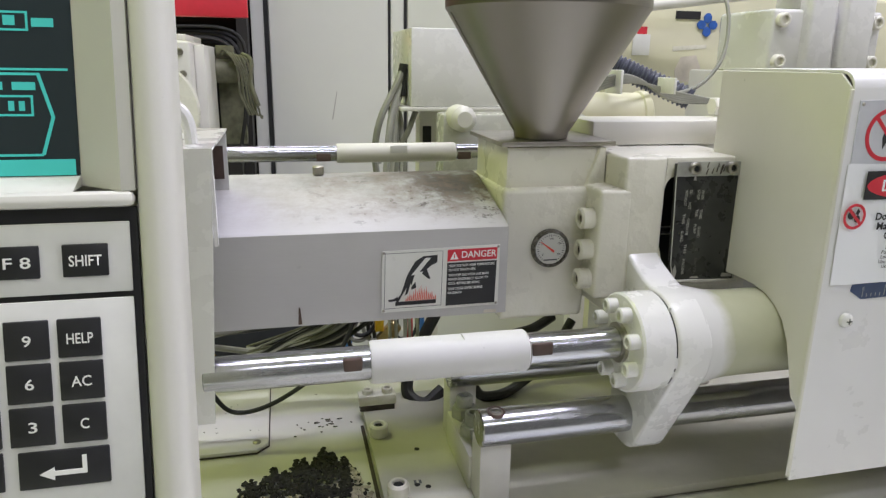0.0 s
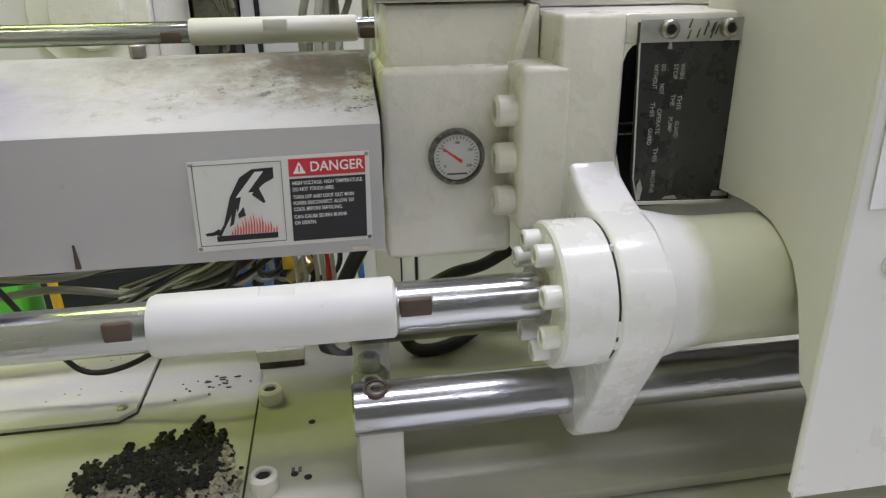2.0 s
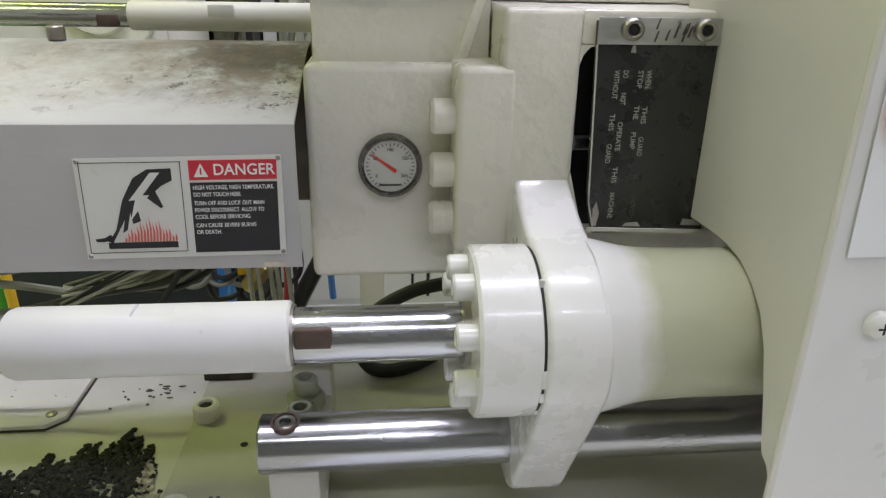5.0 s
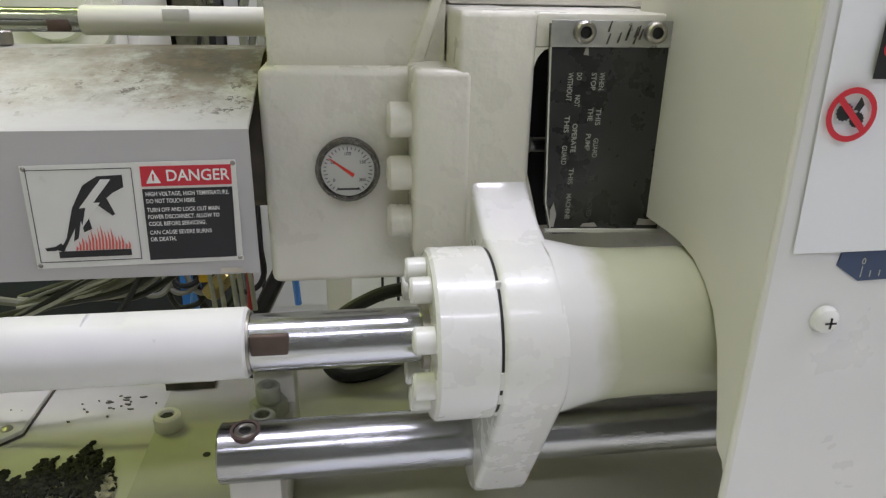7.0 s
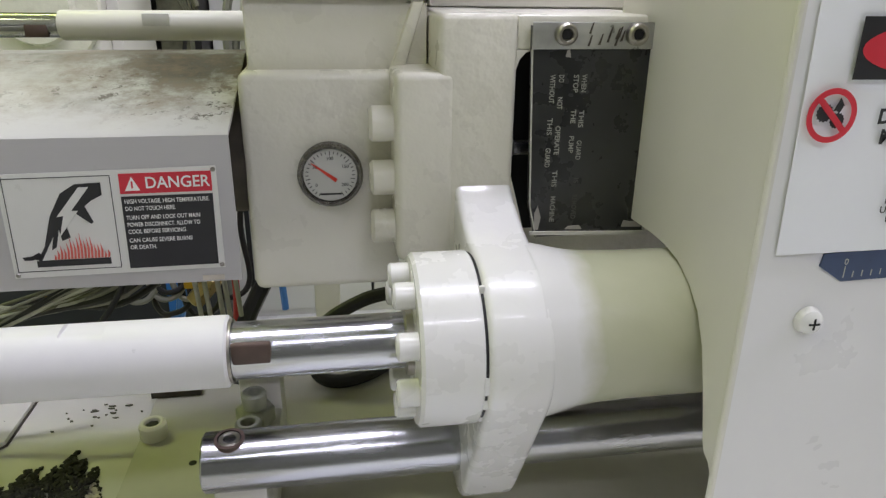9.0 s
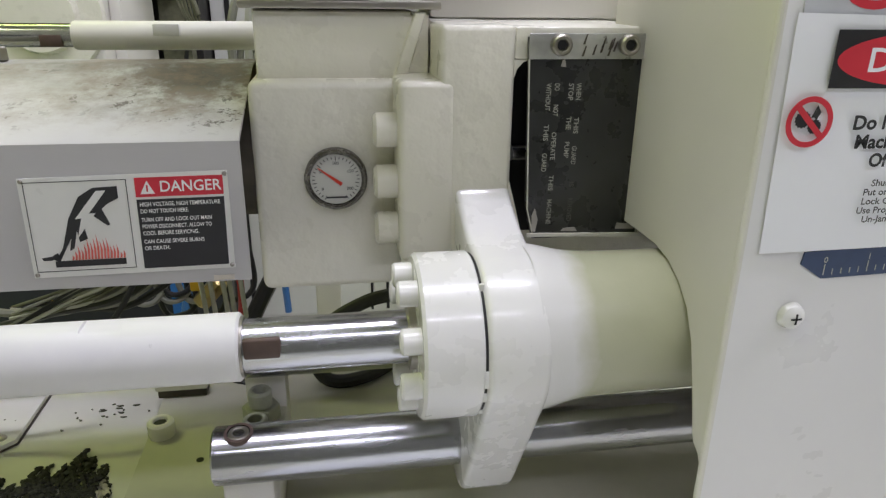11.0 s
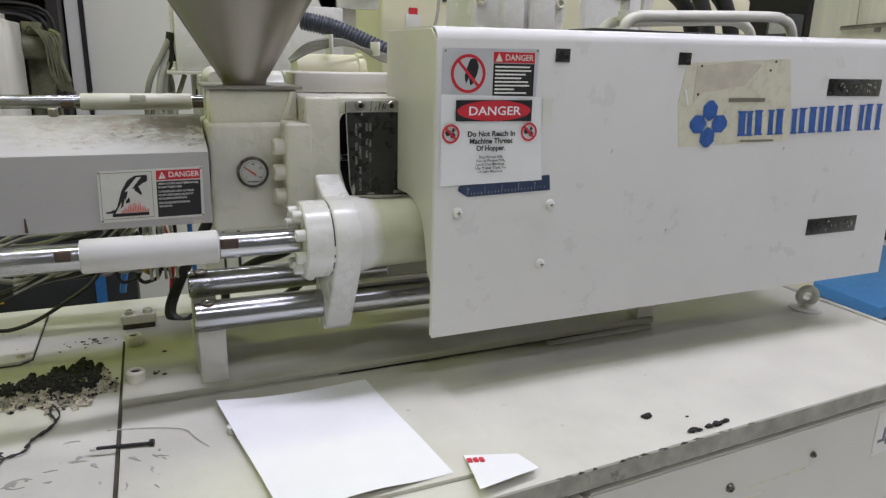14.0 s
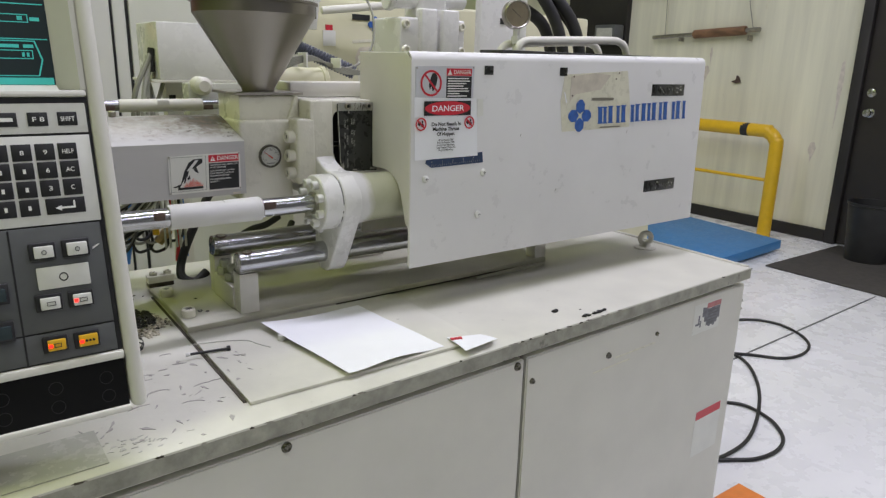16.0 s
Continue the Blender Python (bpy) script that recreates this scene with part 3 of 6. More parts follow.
for y in (0.888, 1.032):
    for x in (0.509, 1.250):
        part("end_block", extrude([(y - 0.0, 0.7925), (y + 0.034, 0.7925), (y + 0.034, 0.868), (y - 0.0, 0.868)], "x", x, x + 0.036, 0.002), "ivory", slide, "painted end block under a guide rod")
        part("pad", box(x + 0.001, x + 0.0355, y + 0.001, y + 0.033, 0.868, 0.874, 0.001), "black", slide)
cross = box(0.506, 0.545, 0.9225, 1.0315, 0.7925, 0.836, 0.002)
part("cross_bar", cross, "ivory", slide)
for y in (0.968, 1.012):
    part("hex_bolt", rod((0.524, y, 0.836), (0.524, y, 0.852), 0.0165, 0.0015, 6, cap_screw((0.524, y, 0.852), (0, 0, 1), 0.0105, 0.015)), "oldcast", slide, "painted hex bolt and nut")
RODY, RODZ, RODR = 0.889, 0.891, 0.0205
for y in (RODY, 1.032):
    gr = part("guide_rod", rod((0.506, y, RODZ), (1.29, y, RODZ), RODR, 0.0015, 48), "chrome", slide, "polished chrome guide rod")
    part("rod_screw", cap_screw((0.5245, y - 0.003, RODZ + RODR - 0.0055), (0, -0.1, 1), 0.0078, 0.006), "steel", gr)
    part("socket", rod((0.5245, y - 0.003, RODZ + RODR - 0.003), (0.5245, y - 0.0031, RODZ + RODR - 0.0008), 0.004, 0.0002, 6), "hole", gr)
    part("screw_seat", lathe((0.5245, y - 0.003, RODZ + RODR - 0.0048), (0, -0.1, 1), [(0.0100, 0), (0.0100, 0.0048), (0.0079, 0.0049)], 24), "rust", gr)
for x, y in ((0.417, 1.066), (0.421, 0.930)):
    part("cap_screw", cap_screw((x + 0.004, y, 0.792), (0, 0, 1), 0.0125, 0.016), "cast", slide, "painted socket-head screw")
    part("socket", rod((x + 0.004, y, 0.8), (x + 0.004, y, 0.8052), 0.0066, 0.0003, 6), "hole", slide)
for x, y in ((0.464, 1.02), (0.45, 0.944), (0.462, 0.938)):
    part("hole", lathe((x, y, 0.7921), (0, 0, 1), [(0, 0.0003), (0.0035, 0.0003), (0.0035, 0)], 16), "hole", slide)
for x in (0.447, 0.453):
    part("stamp_mark", box(x, x + 0.003, 0.946, 0.953, 0.792, 0.7924), "darkgrey", slide)
cl = thing("clamp_block", (0.428, 1.155, TOP), "small painted clamp block with two screws", "clamp")
part("block", box(0.402, 0.455, 1.128, 1.150, 0.801, 0.816, 0.002), "cast", cl)
part("spacer", box(0.404, 0.453, 1.131, 1.148, 0.7922, 0.8012), "grime", cl)
for x in (0.415, 0.443):
    part("screw", cap_screw((x, 1.139, 0.816), (0, 0, 1), 0.0075, 0.007), "cast", cl)

# ---- injection unit ----
feed = thing("feed_block", (0.6, 1.0, 0.99), "ivory cast feed block with dial thermometer and bolted flange", "feed block")
part("housing", box(0.543, 0.645, 0.945, 1.09, 0.991, 1.142, 0.006, 3), "cast", feed)
neck = extrude([(0.545, 1.135), (0.642, 1.135), (0.646, 1.148), (0.655, 1.186), (0.549, 1.186), (0.549, 1.145)], "y", 0.957, 1.075, 0.004)
part("neck", neck, "cast", feed)
rib = extrude([(0.638, 1.138), (0.6665, 1.138), (0.6665, 1.184), (0.648, 1.184)], "y", 0.9565, 1.05, 0.003)
extrude([(0.640, 1.139), (0.650, 1.139), (0.664, 1.185), (0.656, 1.185)], "y", 0.951, 0.972, 0.003, bm=rib)
part("rib", rib, "cast", feed)
part("flange", box(0.640, 0.678, 0.910, 1.085, 1.022, 1.145, 0.005, 3), "cast", feed)
for z in (1.1115, 1.076, 1.0425):
    part("cap_screw", cap_screw((0.6405, 0.927, z), (-1, 0, 0), 0.0115, 0.016), "cast", feed, "painted socket-head screw")
    part("socket", rod((0.6335, 0.927, z), (0.628, 0.927, z), 0.0058, 0.0003, 6), "grime", feed)
th = part("thermometer", lathe((0.601, 0.9455, 1.073), (0, -1, 0), [(0.0218, 0), (0.0218, 0.006), (0.0205, 0.0085), (0.0192, 0.0085), (0.0184, 0.0072), (0.0184, 0.005), (0, 0.005)], 48), "bezel", feed, "round dial thermometer with dark metal bezel")
part("dial", lathe((0.601, 0.9404, 1.073), (0, -1, 0), [(0.0178, 0), (0.0178, 0.0006), (0, 0.0006)], 40), "dial", th, "white dial face")
DY = 0.9396
part("needle", slab([(0.6055, 1.0705), (0.6042, 1.0682), (0.5885, 1.0812), (0.5888, 1.0817)], DY, 0.0004), "needle", th, "red pointer")
for s, a in (("50", 150), ("100", 90), ("150", 30), ("200", -35), ("0", -145)):
    text("numeral", s, 0.601 + 0.0115 * math.cos(radians(a)), 1.072 + 0.0115 * math.sin(radians(a)), DY - 0.0002, 0.0022, "inkblack", th, align="CENTER")
ticks = None
for k in range(31):
    a = radians(-60 + 300 * k / 30 - 0)
    c, s = math.cos(a), math.sin(a)
    r0, r1, w = (0.0145 if k % 5 else 0.0135), 0.0163, 0.00025
    ticks = slab([(0.601 + r0 * c - w * s, 1.073 + r0 * s + w * c), (0.601 + r1 * c - w * s, 1.073 + r1 * s + w * c), (0.601 + r1 * c + w * s, 1.073 + r1 * s - w * c), (0.601 + r0 * c + w * s, 1.073 + r0 * s - w * c)], DY, 0.0003, ticks)
part("scale_marks", ticks, "inkblack", th)
part("bars", slab(rect(0.594, 0.608, 1.0595, 1.0607), DY, 0.0003), "inkblack", th)

for o in [th] + list(th.children):
    for v in o.data.vertices:
        v.co.x -= 0.002
        v.co.z += 0.002

block = thing("cylinder_block", (0.74, 1.0, 0.99), "ivory cast hydraulic block with guarded window", "hydraulic block")
blk = box(0.6675, 0.7165, 0.911, 1.10, 0.995, 1.179, 0.004, 3)
box(0.7155, 0.82, 0.9115, 1.10, 1.1575, 1.1785, 0.003, bm=blk)
extrude([(0.7155, 1.158), (0.7155, 1.146), (0.7175, 1.152), (0.7215, 1.1565), (0.7275, 1.158)], "y", 0.9115, 0.95, bm=blk)
extrude([(0.7155, 1.036), (0.7155, 1.078), (0.7205, 1.060), (0.727, 1.036)], "y", 0.9112, 0.95, bm=blk)
box(0.718, 0.86, 0.95, 1.10, 0.995, 1.156, 0.0, bm=blk)
part("housing", blk, "cast", block)
part("recess", box(0.7168, 0.83, 0.945, 0.9495, 1.03, 1.1573), "hole", block)
part("piston", rod((0.719, 0.928, 1.094), (0.86, 0.928, 1.094), 0.006, 0.001, 20), "chrome", block)
gp = part("guard_plate", extrude([(0.7225, 1.1725), (0.8020, 1.1725), (0.8085, 1.038), (0.7320, 1.038), (0.7265, 1.06)], "y", 0.9035, 0.909, 0.0008), "blackplate", block, "black plastic guard plate with white lettering")
part("strip", box(0.7222, 0.8030, 0.9015, 0.9034, 1.1590, 1.1748, 0.0008), "greasy", gp, "scratched metal holding strip")
for q in ([(0.731, 1.044), (0.7335, 1.043), (0.735, 1.052), (0.7325, 1.060), (0.7305, 1.055)], [(0.792, 1.043), (0.806, 1.0425), (0.8055, 1.048), (0.799, 1.0465), (0.793, 1.0475)], [(0.744, 1.1545), (0.7475, 1.154), (0.7465, 1.159), (0.745, 1.1585)], [(0.752, 1.043), (0.764, 1.0425), (0.762, 1.0455), (0.754, 1.045)]):
    part("grease_smear", extrude(q, "y", 0.9031, 0.9036), "scrape", gp, "pale dried grease smear")
part("lower_edge", extrude([(0.7275, 1.040), (0.8115, 1.037), (0.8115, 1.0395), (0.7275, 1.0425)], "y", 0.902, 0.9034), "ivory", gp)
for q in ([(0.7222, 1.159), (0.7234, 1.159), (0.7275, 1.060), (0.7265, 1.060)], [(0.7265, 1.060), (0.7275, 1.060), (0.7330, 1.038), (0.7320, 1.038)], [(0.8012, 1.159), (0.8026, 1.159), (0.8090, 1.038), (0.8072, 1.038)]):
    part("plate_edge", extrude(q, "y", 0.9028, 0.9034), "clearplate", gp, "pale worn plate edge")
random.seed(41)
for k in range(9):
    x, z = random.uniform(0.752, 0.782), random.uniform(1.1625, 1.172)
    part("scratch", extrude([(x, z - 0.003), (x + 0.0012, z - 0.003), (x + 0.0028, z + 0.0035), (x + 0.002, z + 0.003)], "y", 0.9008, 0.9014), "grime", gp)
for x in (0.742, 0.787):
    part("screw", cap_screw((x, 0.9016, 1.168), (0, -1, 0), 0.0066, 0.006), "steel", gp, "greasy socket screw")
    part("socket", rod((x, 0.9000, 1.168), (x, 0.8975, 1.168), 0.0034, 0.0003, 6), "hole", gp)
for words, x in (((("WHEN", 0), ("THIS", 0.022), ("GUARD", 0.041), ("IS", 0.0655), ("REMOVED", 0.077)), 0.7555), ((("STOP", 0), ("THE", 0.0215), ("PUMP", 0.038)), 0.7502),
                 ((("DO", 0), ("NOT", 0.0135), ("OPERATE", 0.0315), ("THIS", 0.0605), ("MACHINE", 0.0775)), 0.7408), ((("WITHOUT", 0), ("THIS", 0.0265), ("GUARD", 0.0455)), 0.7352)):
    for wd, off in words:
        worn = wd in ("IS", "REMOVED")
        text("lettering", wd, x, 1.144 - off, 0.9028, 0.0032, "wornprint" if worn else "fadedwhite", gp, {"WITHOUT": 0.0175, "OPERATE": 0.0185, "MACHINE": 0.0175, "REMOVED": 0.0165, "GUARD": 0.0125, "DO": 0.0045, "IS": 0.0035, "NOT": 0.0075, "THE": 0.0085}.get(wd, 0.0108), turn=-90)

yoke = thing("cylinder_yoke", (0.7, 0.87, 0.85), "white enamelled cylinder yoke with bolted flange", "yoke")
CY, CZ = 0.848, 0.998


def arc(cx, cz, r, a0, a1, n=16):
    return [(cx + r * math.cos(radians(a0 + (a1 - a0) * k / n)), cz + r * math.sin(radians(a0 + (a1 - a0) * k / n))) for k in range(n + 1)]


prof = [(0.9165, 1.080), (0.912, 1.0735), (0.906, 1.0695), (0.897, 1.0645), (0.886, 1.060), (0.874, 1.0555), (0.862, 1.0525)] + arc(CY, CZ, 0.0535, 98, 209) + arc(RODY, 0.884, 0.0325, 209, 275, 6) + [(0.912, 0.853), (0.925, 0.900), (0.925, 1.05)]
part("yoke_plate", extrude(prof, "x", 0.6785, 0.7160, 0.004, 3), "white", yoke, "thick white painted yoke plate")
fl = part("flange", lathe((0.6425, CY, CZ), (1, 0, 0), [(0.0175, 0), (0.0495, 0), (0.0515, 0.002), (0.0515, 0.0335), (0.0507, 0.0345), (0.03, 0.0345)], 64), "white", yoke, "white round bolted flange")
part("gap", lathe((0.6768, CY, CZ), (1, 0, 0), [(0.0498, 0), (0.0504, 0), (0.0504, 0.0019), (0.0498, 0.0019)], 64), "hole", yoke, "thin dark gap behind the flange")
random.seed(17)
for k in range(7):
    a = radians(random.choice((128, 150, 186, 205, 222)) + random.uniform(-7, 7))
    w = random.uniform(0.002, 0.009)
    part("paint_bridge", box(0.6765, 0.6795, CY + 0.0502 * math.cos(a) - 0.001, CY + 0.0502 * math.cos(a) + 0.001, CZ + 0.0502 * math.sin(a) - w / 2, CZ + 0.0502 * math.sin(a) + w / 2, 0.0004, 1), "white", yoke, "paint bridging the flange gap")
for k in range(8):
    a = radians(22.5 + 45 * k)
    part("cap_screw", cap_screw((0.643, CY + 0.038 * math.cos(a), CZ + 0.038 * math.sin(a)), (-1, 0, 0), 0.0078, 0.0125), "white", fl, "white socket-head screw")
part("drain_plug", rod((0.656, CY + 0.004, CZ - 0.058), (0.656, CY + 0.004, CZ - 0.05), 0.006, 0.001, 6), "white", fl)
part("seal", lathe((0.6375, CY, CZ), (1, 0, 0), [(0.0165, 0), (0.021, 0.001), (0.021, 0.006)], 40), "steel", fl)
cyl = lathe((0.7105, CY + 0.0005, CZ + 0.0012), (1, 0, 0), [(0.0532, 0), (0.0528, 0.006), (0.0515, 0.012), (0.0492, 0.021), (0.0475, 0.030), (0.0464, 0.042), (0.0458, 0.06), (0.0458, 0.162), (0, 0.162)], 72)
part("cylinder_body", cyl, "oldpaint", yoke, "greenish ivory hydraulic cylinder")

# front rod with its sleeve
pull = thing("pull_rod", (0.45, CY, CZ - 0.02), "polished pull rod with white coupling sleeve", "rod")
RR = 0.0165
rd = part("rod", rod((0.235, CY, CZ), (0.66, CY, CZ), RR, 0.001, 48), "chrome", pull, "polished chrome rod")
for x0, x1 in ((0.541, 0.563), (0.358, 0.376)):
    part("spanner_flat", box(x0, x1, CY - RR - 0.0004, CY - RR + 0.004, CZ - 0.001, CZ + 0.0125, 0.0019, 3), "rust", pull, "rusty spanner flat")
sl = lathe((0.384, CY, CZ), (1, 0, 0), [(0.0165, 0), (0.0195, 0.0), (0.0207, 0.003), (0.0207, 0.0680), (0.0207, 0.0684), (0.0207, 0.0905), (0.0207, 0.0909), (0.0207, 0.1535), (0.0195, 0.155), (0.0165, 0.155)], 48)
for v in sl.verts:
    if 0.4522 < v.co.x < 0.4747:
        v.co.z = max(min(v.co.z, CZ + 0.0186), CZ - 0.0190)
part("sleeve", sl, "matte", pull, "white enamelled coupling sleeve")
part("end_ring", lathe((0.539, CY, CZ), (1, 0, 0), [(0.0172, 0), (0.0185, 0), (0.0185, 0.0016), (0.0172, 0.0016)], 40), "steel", pull)

# rear rod with its sleeve
UY, UZ = 1.137, 1.159
up = thing("pull_rod", (0.45, UY, UZ - 0.02), "rear pull rod with ivory coupling sleeve", "rod")
part("rod", rod((0.06, UY, UZ), (0.70, UY, UZ), 0.0100, 0.001, 36), "chrome", up, "polished chrome rod")
part("sleeve", lathe((0.380, UY, UZ), (1, 0, 0), [(0.0100, 0), (0.0116, 0), (0.0124, 0.002), (0.0124, 0.154), (0.0114, 0.156), (0.0100, 0.156)], 40), "ivory", up)
part("sleeve_flat", box(0.448, 0.470, UY - 0.0127, UY - 0.010, UZ + 0.0005, UZ + 0.0105, 0.0006), "white", up, "pale flat on the sleeve")
for x0 in (0.354, 0.538):
    part("spanner_flat", box(x0, x0 + 0.018, UY - 0.0106, UY - 0.006, UZ - 0.009, UZ + 0.001, 0.001), "rust", up)

# rear yoke, the twin of the front one
ry = thing("cylinder_yoke", (0.7, UY, 1.0), "white enamelled rear cylinder yoke with round flange", "yoke")
part("flange", lathe((0.6455, UY, UZ), (1, 0, 0), [(0.0105, 0), (0.0465, 0), (0.0485, 0.002), (0.0485, 0.029), (0.0465, 0.031), (0.03, 0.031)], 48), "white", ry)
part("yoke_plate", extrude(arc(UY, UZ, 0.050, 170, 0) + [(UY + 0.045, 1.06), (UY - 0.02, 1.06)], "x", 0.6795, 0.7155, 0.004, 3), "white", ry, "thick white painted yoke plate")
part("cylinder_body", lathe((0.7156, UY, UZ), (1, 0, 0), [(0.046, 0), (0.044, 0.02), (0.043, 0.04), (0.043, 0.16), (0, 0.16)], 48), "rear", ry, "greenish ivory hydraulic cylinder")
for k in range(5):
    a = radians(80 + 36 * k)
    part("cap_screw", cap_screw((0.646, UY + 0.036 * math.cos(a), UZ + 0.036 * math.sin(a)), (-1, 0, 0), 0.0078, 0.0115), "white", ry, "white socket-head screw")

# barrel guard
guard = thing("barrel_guard", (0.4, 0.97, 1.014), "bare sheet-metal barrel guard, stained with soot and specks", "barrel guard")
t = 0.0018
gp_o = [(0.913, 1.014), (0.913, 1.109), (0.916, 1.1115), (1.032, 1.1445), (1.062, 1.1455), (1.066, 1.143), (1.066, 1.05)]
gp_i = [(1.066 - t, 1.05), (1.066 - t, 1.1425), (1.061, 1.1455 - t), (1.032, 1.1445 - t), (0.917, 1.110 - t), (0.913 + t, 1.108), (0.913 + t, 1.014)]
part("sheet", extrude(gp_o + gp_i, "x", 0.16, 0.5395), "guard", guard)
part("screw", rod((0.352, 1.05, 1.1455), (0.352, 1.05, 1.156), 0.0065, 0.001, 20), "steel", guard)
part("barrel", rod((0.16, 0.99, 1.08), (0.545, 0.99, 1.08), 0.042, 0.001, 32), "grime", guard, "dark heated barrel inside the guard")
part("drip", slab([(0.3205, 1.016), (0.3245, 1.016), (0.323, 1.034), (0.3215, 1.034)], 0.9128, 0.0008), "rust", guard, "dark drip stain")
part("small_tag", slab(rect(0.515, 0.5285, 1.0152, 1.0185), 0.9128, 0.0005), "adhesive", guard, "small stained paper tag")
# warning label on the guard
lab = tagged(thing("danger_label", (0.467, 0.912, 1.02), "white burn-hazard danger label with red heading", "label"), "")
LY = 0.9125
part("backing", slab([(0.4035, 1.0885), (0.5315, 1.0895), (0.5325, 1.0205), (0.4040, 1.0205)][::-1], LY, 0.0008), "label", lab)
ly = LY - 0.0009
bord = None
for r in (rect(0.4065, 0.4685, 1.0855, 1.0859), rect(0.4065, 0.4685, 1.0245, 1.0249), rect(0.4065, 0.4069, 1.0245, 1.0859), rect(0.4681, 0.4685, 1.0245, 1.0859)):
    bord = slab(r, ly, 0.0002, bord)
part("border", bord, "inkblack", lab)
part("heading", slab(rect(0.4735, 0.5285, 1.0735, 1.0865), ly, 0.0003), "red", lab, "red heading bar")
text("heading_text", "DANGER", 0.4885, 1.0768, ly - 0.0005, 0.0072, "inkwhite", lab, 0.0385)
part("triangle", slab([(0.4765, 1.0755), (0.4855, 1.0755), (0.481, 1.0845)], ly - 0.0003, 0.0002), "inkwhite", lab)
part("mark", slab(rect(0.4805, 0.4815, 1.0772, 1.0815), ly - 0.0005, 0.0002), "red", lab)
part("text_field", slab(rect(0.4735, 0.5285, 1.0235, 1.0718), ly, 0.0003), "inkblack", lab)
for i, s in enumerate(("HIGH VOLTAGE, HIGH TEMPERATURE.", "DO NOT TOUCH HERE.", "TURN OFF AND LOCK OUT MAIN", "POWER DISCONNECT. ALLOW TO", "COOL BEFORE SERVICING.", "CAN CAUSE SEVERE BURNS", "OR DEATH.")):
    text("small_print", s, 0.4752, 1.0672 - 0.0047 * i - (0.0012 if i > 1 else 0) - (0.0012 if i > 4 else 0), ly - 0.0005, 0.0027, "inkwhite", lab, (0.051, 0.030, 0.0445, 0.044, 0.0355, 0.0385, 0.016)[i])
part("pictogram", slab([(0.4165, 1.0335), (0.4205, 1.0345), (0.4245, 1.041), (0.4305, 1.061), (0.4385, 1.0755), (0.4475, 1.081), (0.4625, 1.0815), (0.4625, 1.0735), (0.4555, 1.070), (0.4515, 1.0665), (0.4555, 1.056), (0.454, 1.055), (0.4455, 1.0625), (0.4385, 1.0595), (0.4405, 1.0465), (0.4355, 1.0445), (0.4345, 1.0525), (0.4315, 1.0405), (0.4285, 1.0385), (0.4305, 1.0475), (0.4265, 1.0405), (0.4215, 1.0315)], ly, 0.0003), "inkblack", lab, "black warning pictogram")
part("flash", slab([(0.4495, 1.079), (0.4555, 1.079), (0.4435, 1.064), (0.4475, 1.064), (0.4345, 1.047), (0.4385, 1.061), (0.4345, 1.0605)], ly - 0.0004, 0.0002), "label", lab, "white flash")
part("pictogram", slab([(0.4105, 1.0345), (0.4165, 1.0352), (0.4205, 1.0375), (0.4225, 1.0345), (0.4165, 1.0325), (0.4115, 1.0325)], ly, 0.0003), "inkblack", lab)
part("ground_bar", slab(rect(0.4185, 0.4625, 1.0275, 1.0318), ly, 0.0003), "inkblack", lab)
for k in range(17):
    x = 0.4290 + 0.0020 * k
    h = 0.003 + 0.010 * math.sin(math.pi * (k + 1) / 18) ** 2 + 0.002 * ((k * 7) % 3)
    part("flame", slab([(x, 1.0322), (x + 0.0012, 1.0322), (x + 0.0017, 1.0322 + h * 0.5), (x + 0.0006, 1.0322 + h), (x + 0.0005, 1.0322 + h * 0.5)], ly - 0.0003, 0.0002), "flame", lab)
for x, z in ((0.4055, 1.0865), (0.5297, 1.0872), (0.5305, 1.0225), (0.406, 1.0225)):
    part("rivet", lathe((x, LY - 0.0008, z), (0, -1, 0), [(0.0016, 0), (0.001, 0.0009), (0, 0.001)], 12), "steel", lab)

for o in lab.children:
    for v in o.data.vertices:
        x, z = 0.4080 + (v.co.x - 0.4055) * 0.972, 1.0868 + (v.co.z - 1.0868) * 0.966
        v.co.x, v.co.z = x + 0.025 * (z - 1.0868), z + 0.010 * (x - 0.408)

# ---- hopper ----
hop = thing("material_hopper", (0.601, 0.995, 1.187), "brushed stainless steel conical hopper on the feed throat", "hopper")
part("throat_plate", box(0.541, 0.674, 0.951, 1.082, 1.187, 1.192, 0.001), "steel", hop, "flat steel throat plate")
HX, HY = 0.600, 0.992
cone = lathe((HX, HY, 1.193), (0, 0, 1), [(0.0300, 0), (0.0310, 0.006), (0.1085, 0.1335), (0.1110, 0.137), (0.1110, 0.155), (0.1165, 0.157), (0.1165, 0.160), (0.1110, 0.1612), (0.1085, 0.158), (0.1085, 0.140), (0.0300, 0.012), (0, 0.012)], 80)
part("cone", cone, "hopper", hop)
part("weld_seam", sweep([(HX - 0.0325, HY - 0.001, 1.201), (HX - 0.1078, HY - 0.001, 1.325)], 0.0008, 6, 4), "hopper", hop)

# ---- rear cover of the injection unit ----
cov = thing("machine_cover", (1.25, 0.86, 0.87), "large white sheet-metal cover with warning signs and brand mark", "machine cover")
CF = 0.765
# front and top sheet, bent from one piece, open below
cx0, cx1, ct = 0.8, 1.678, 1.272


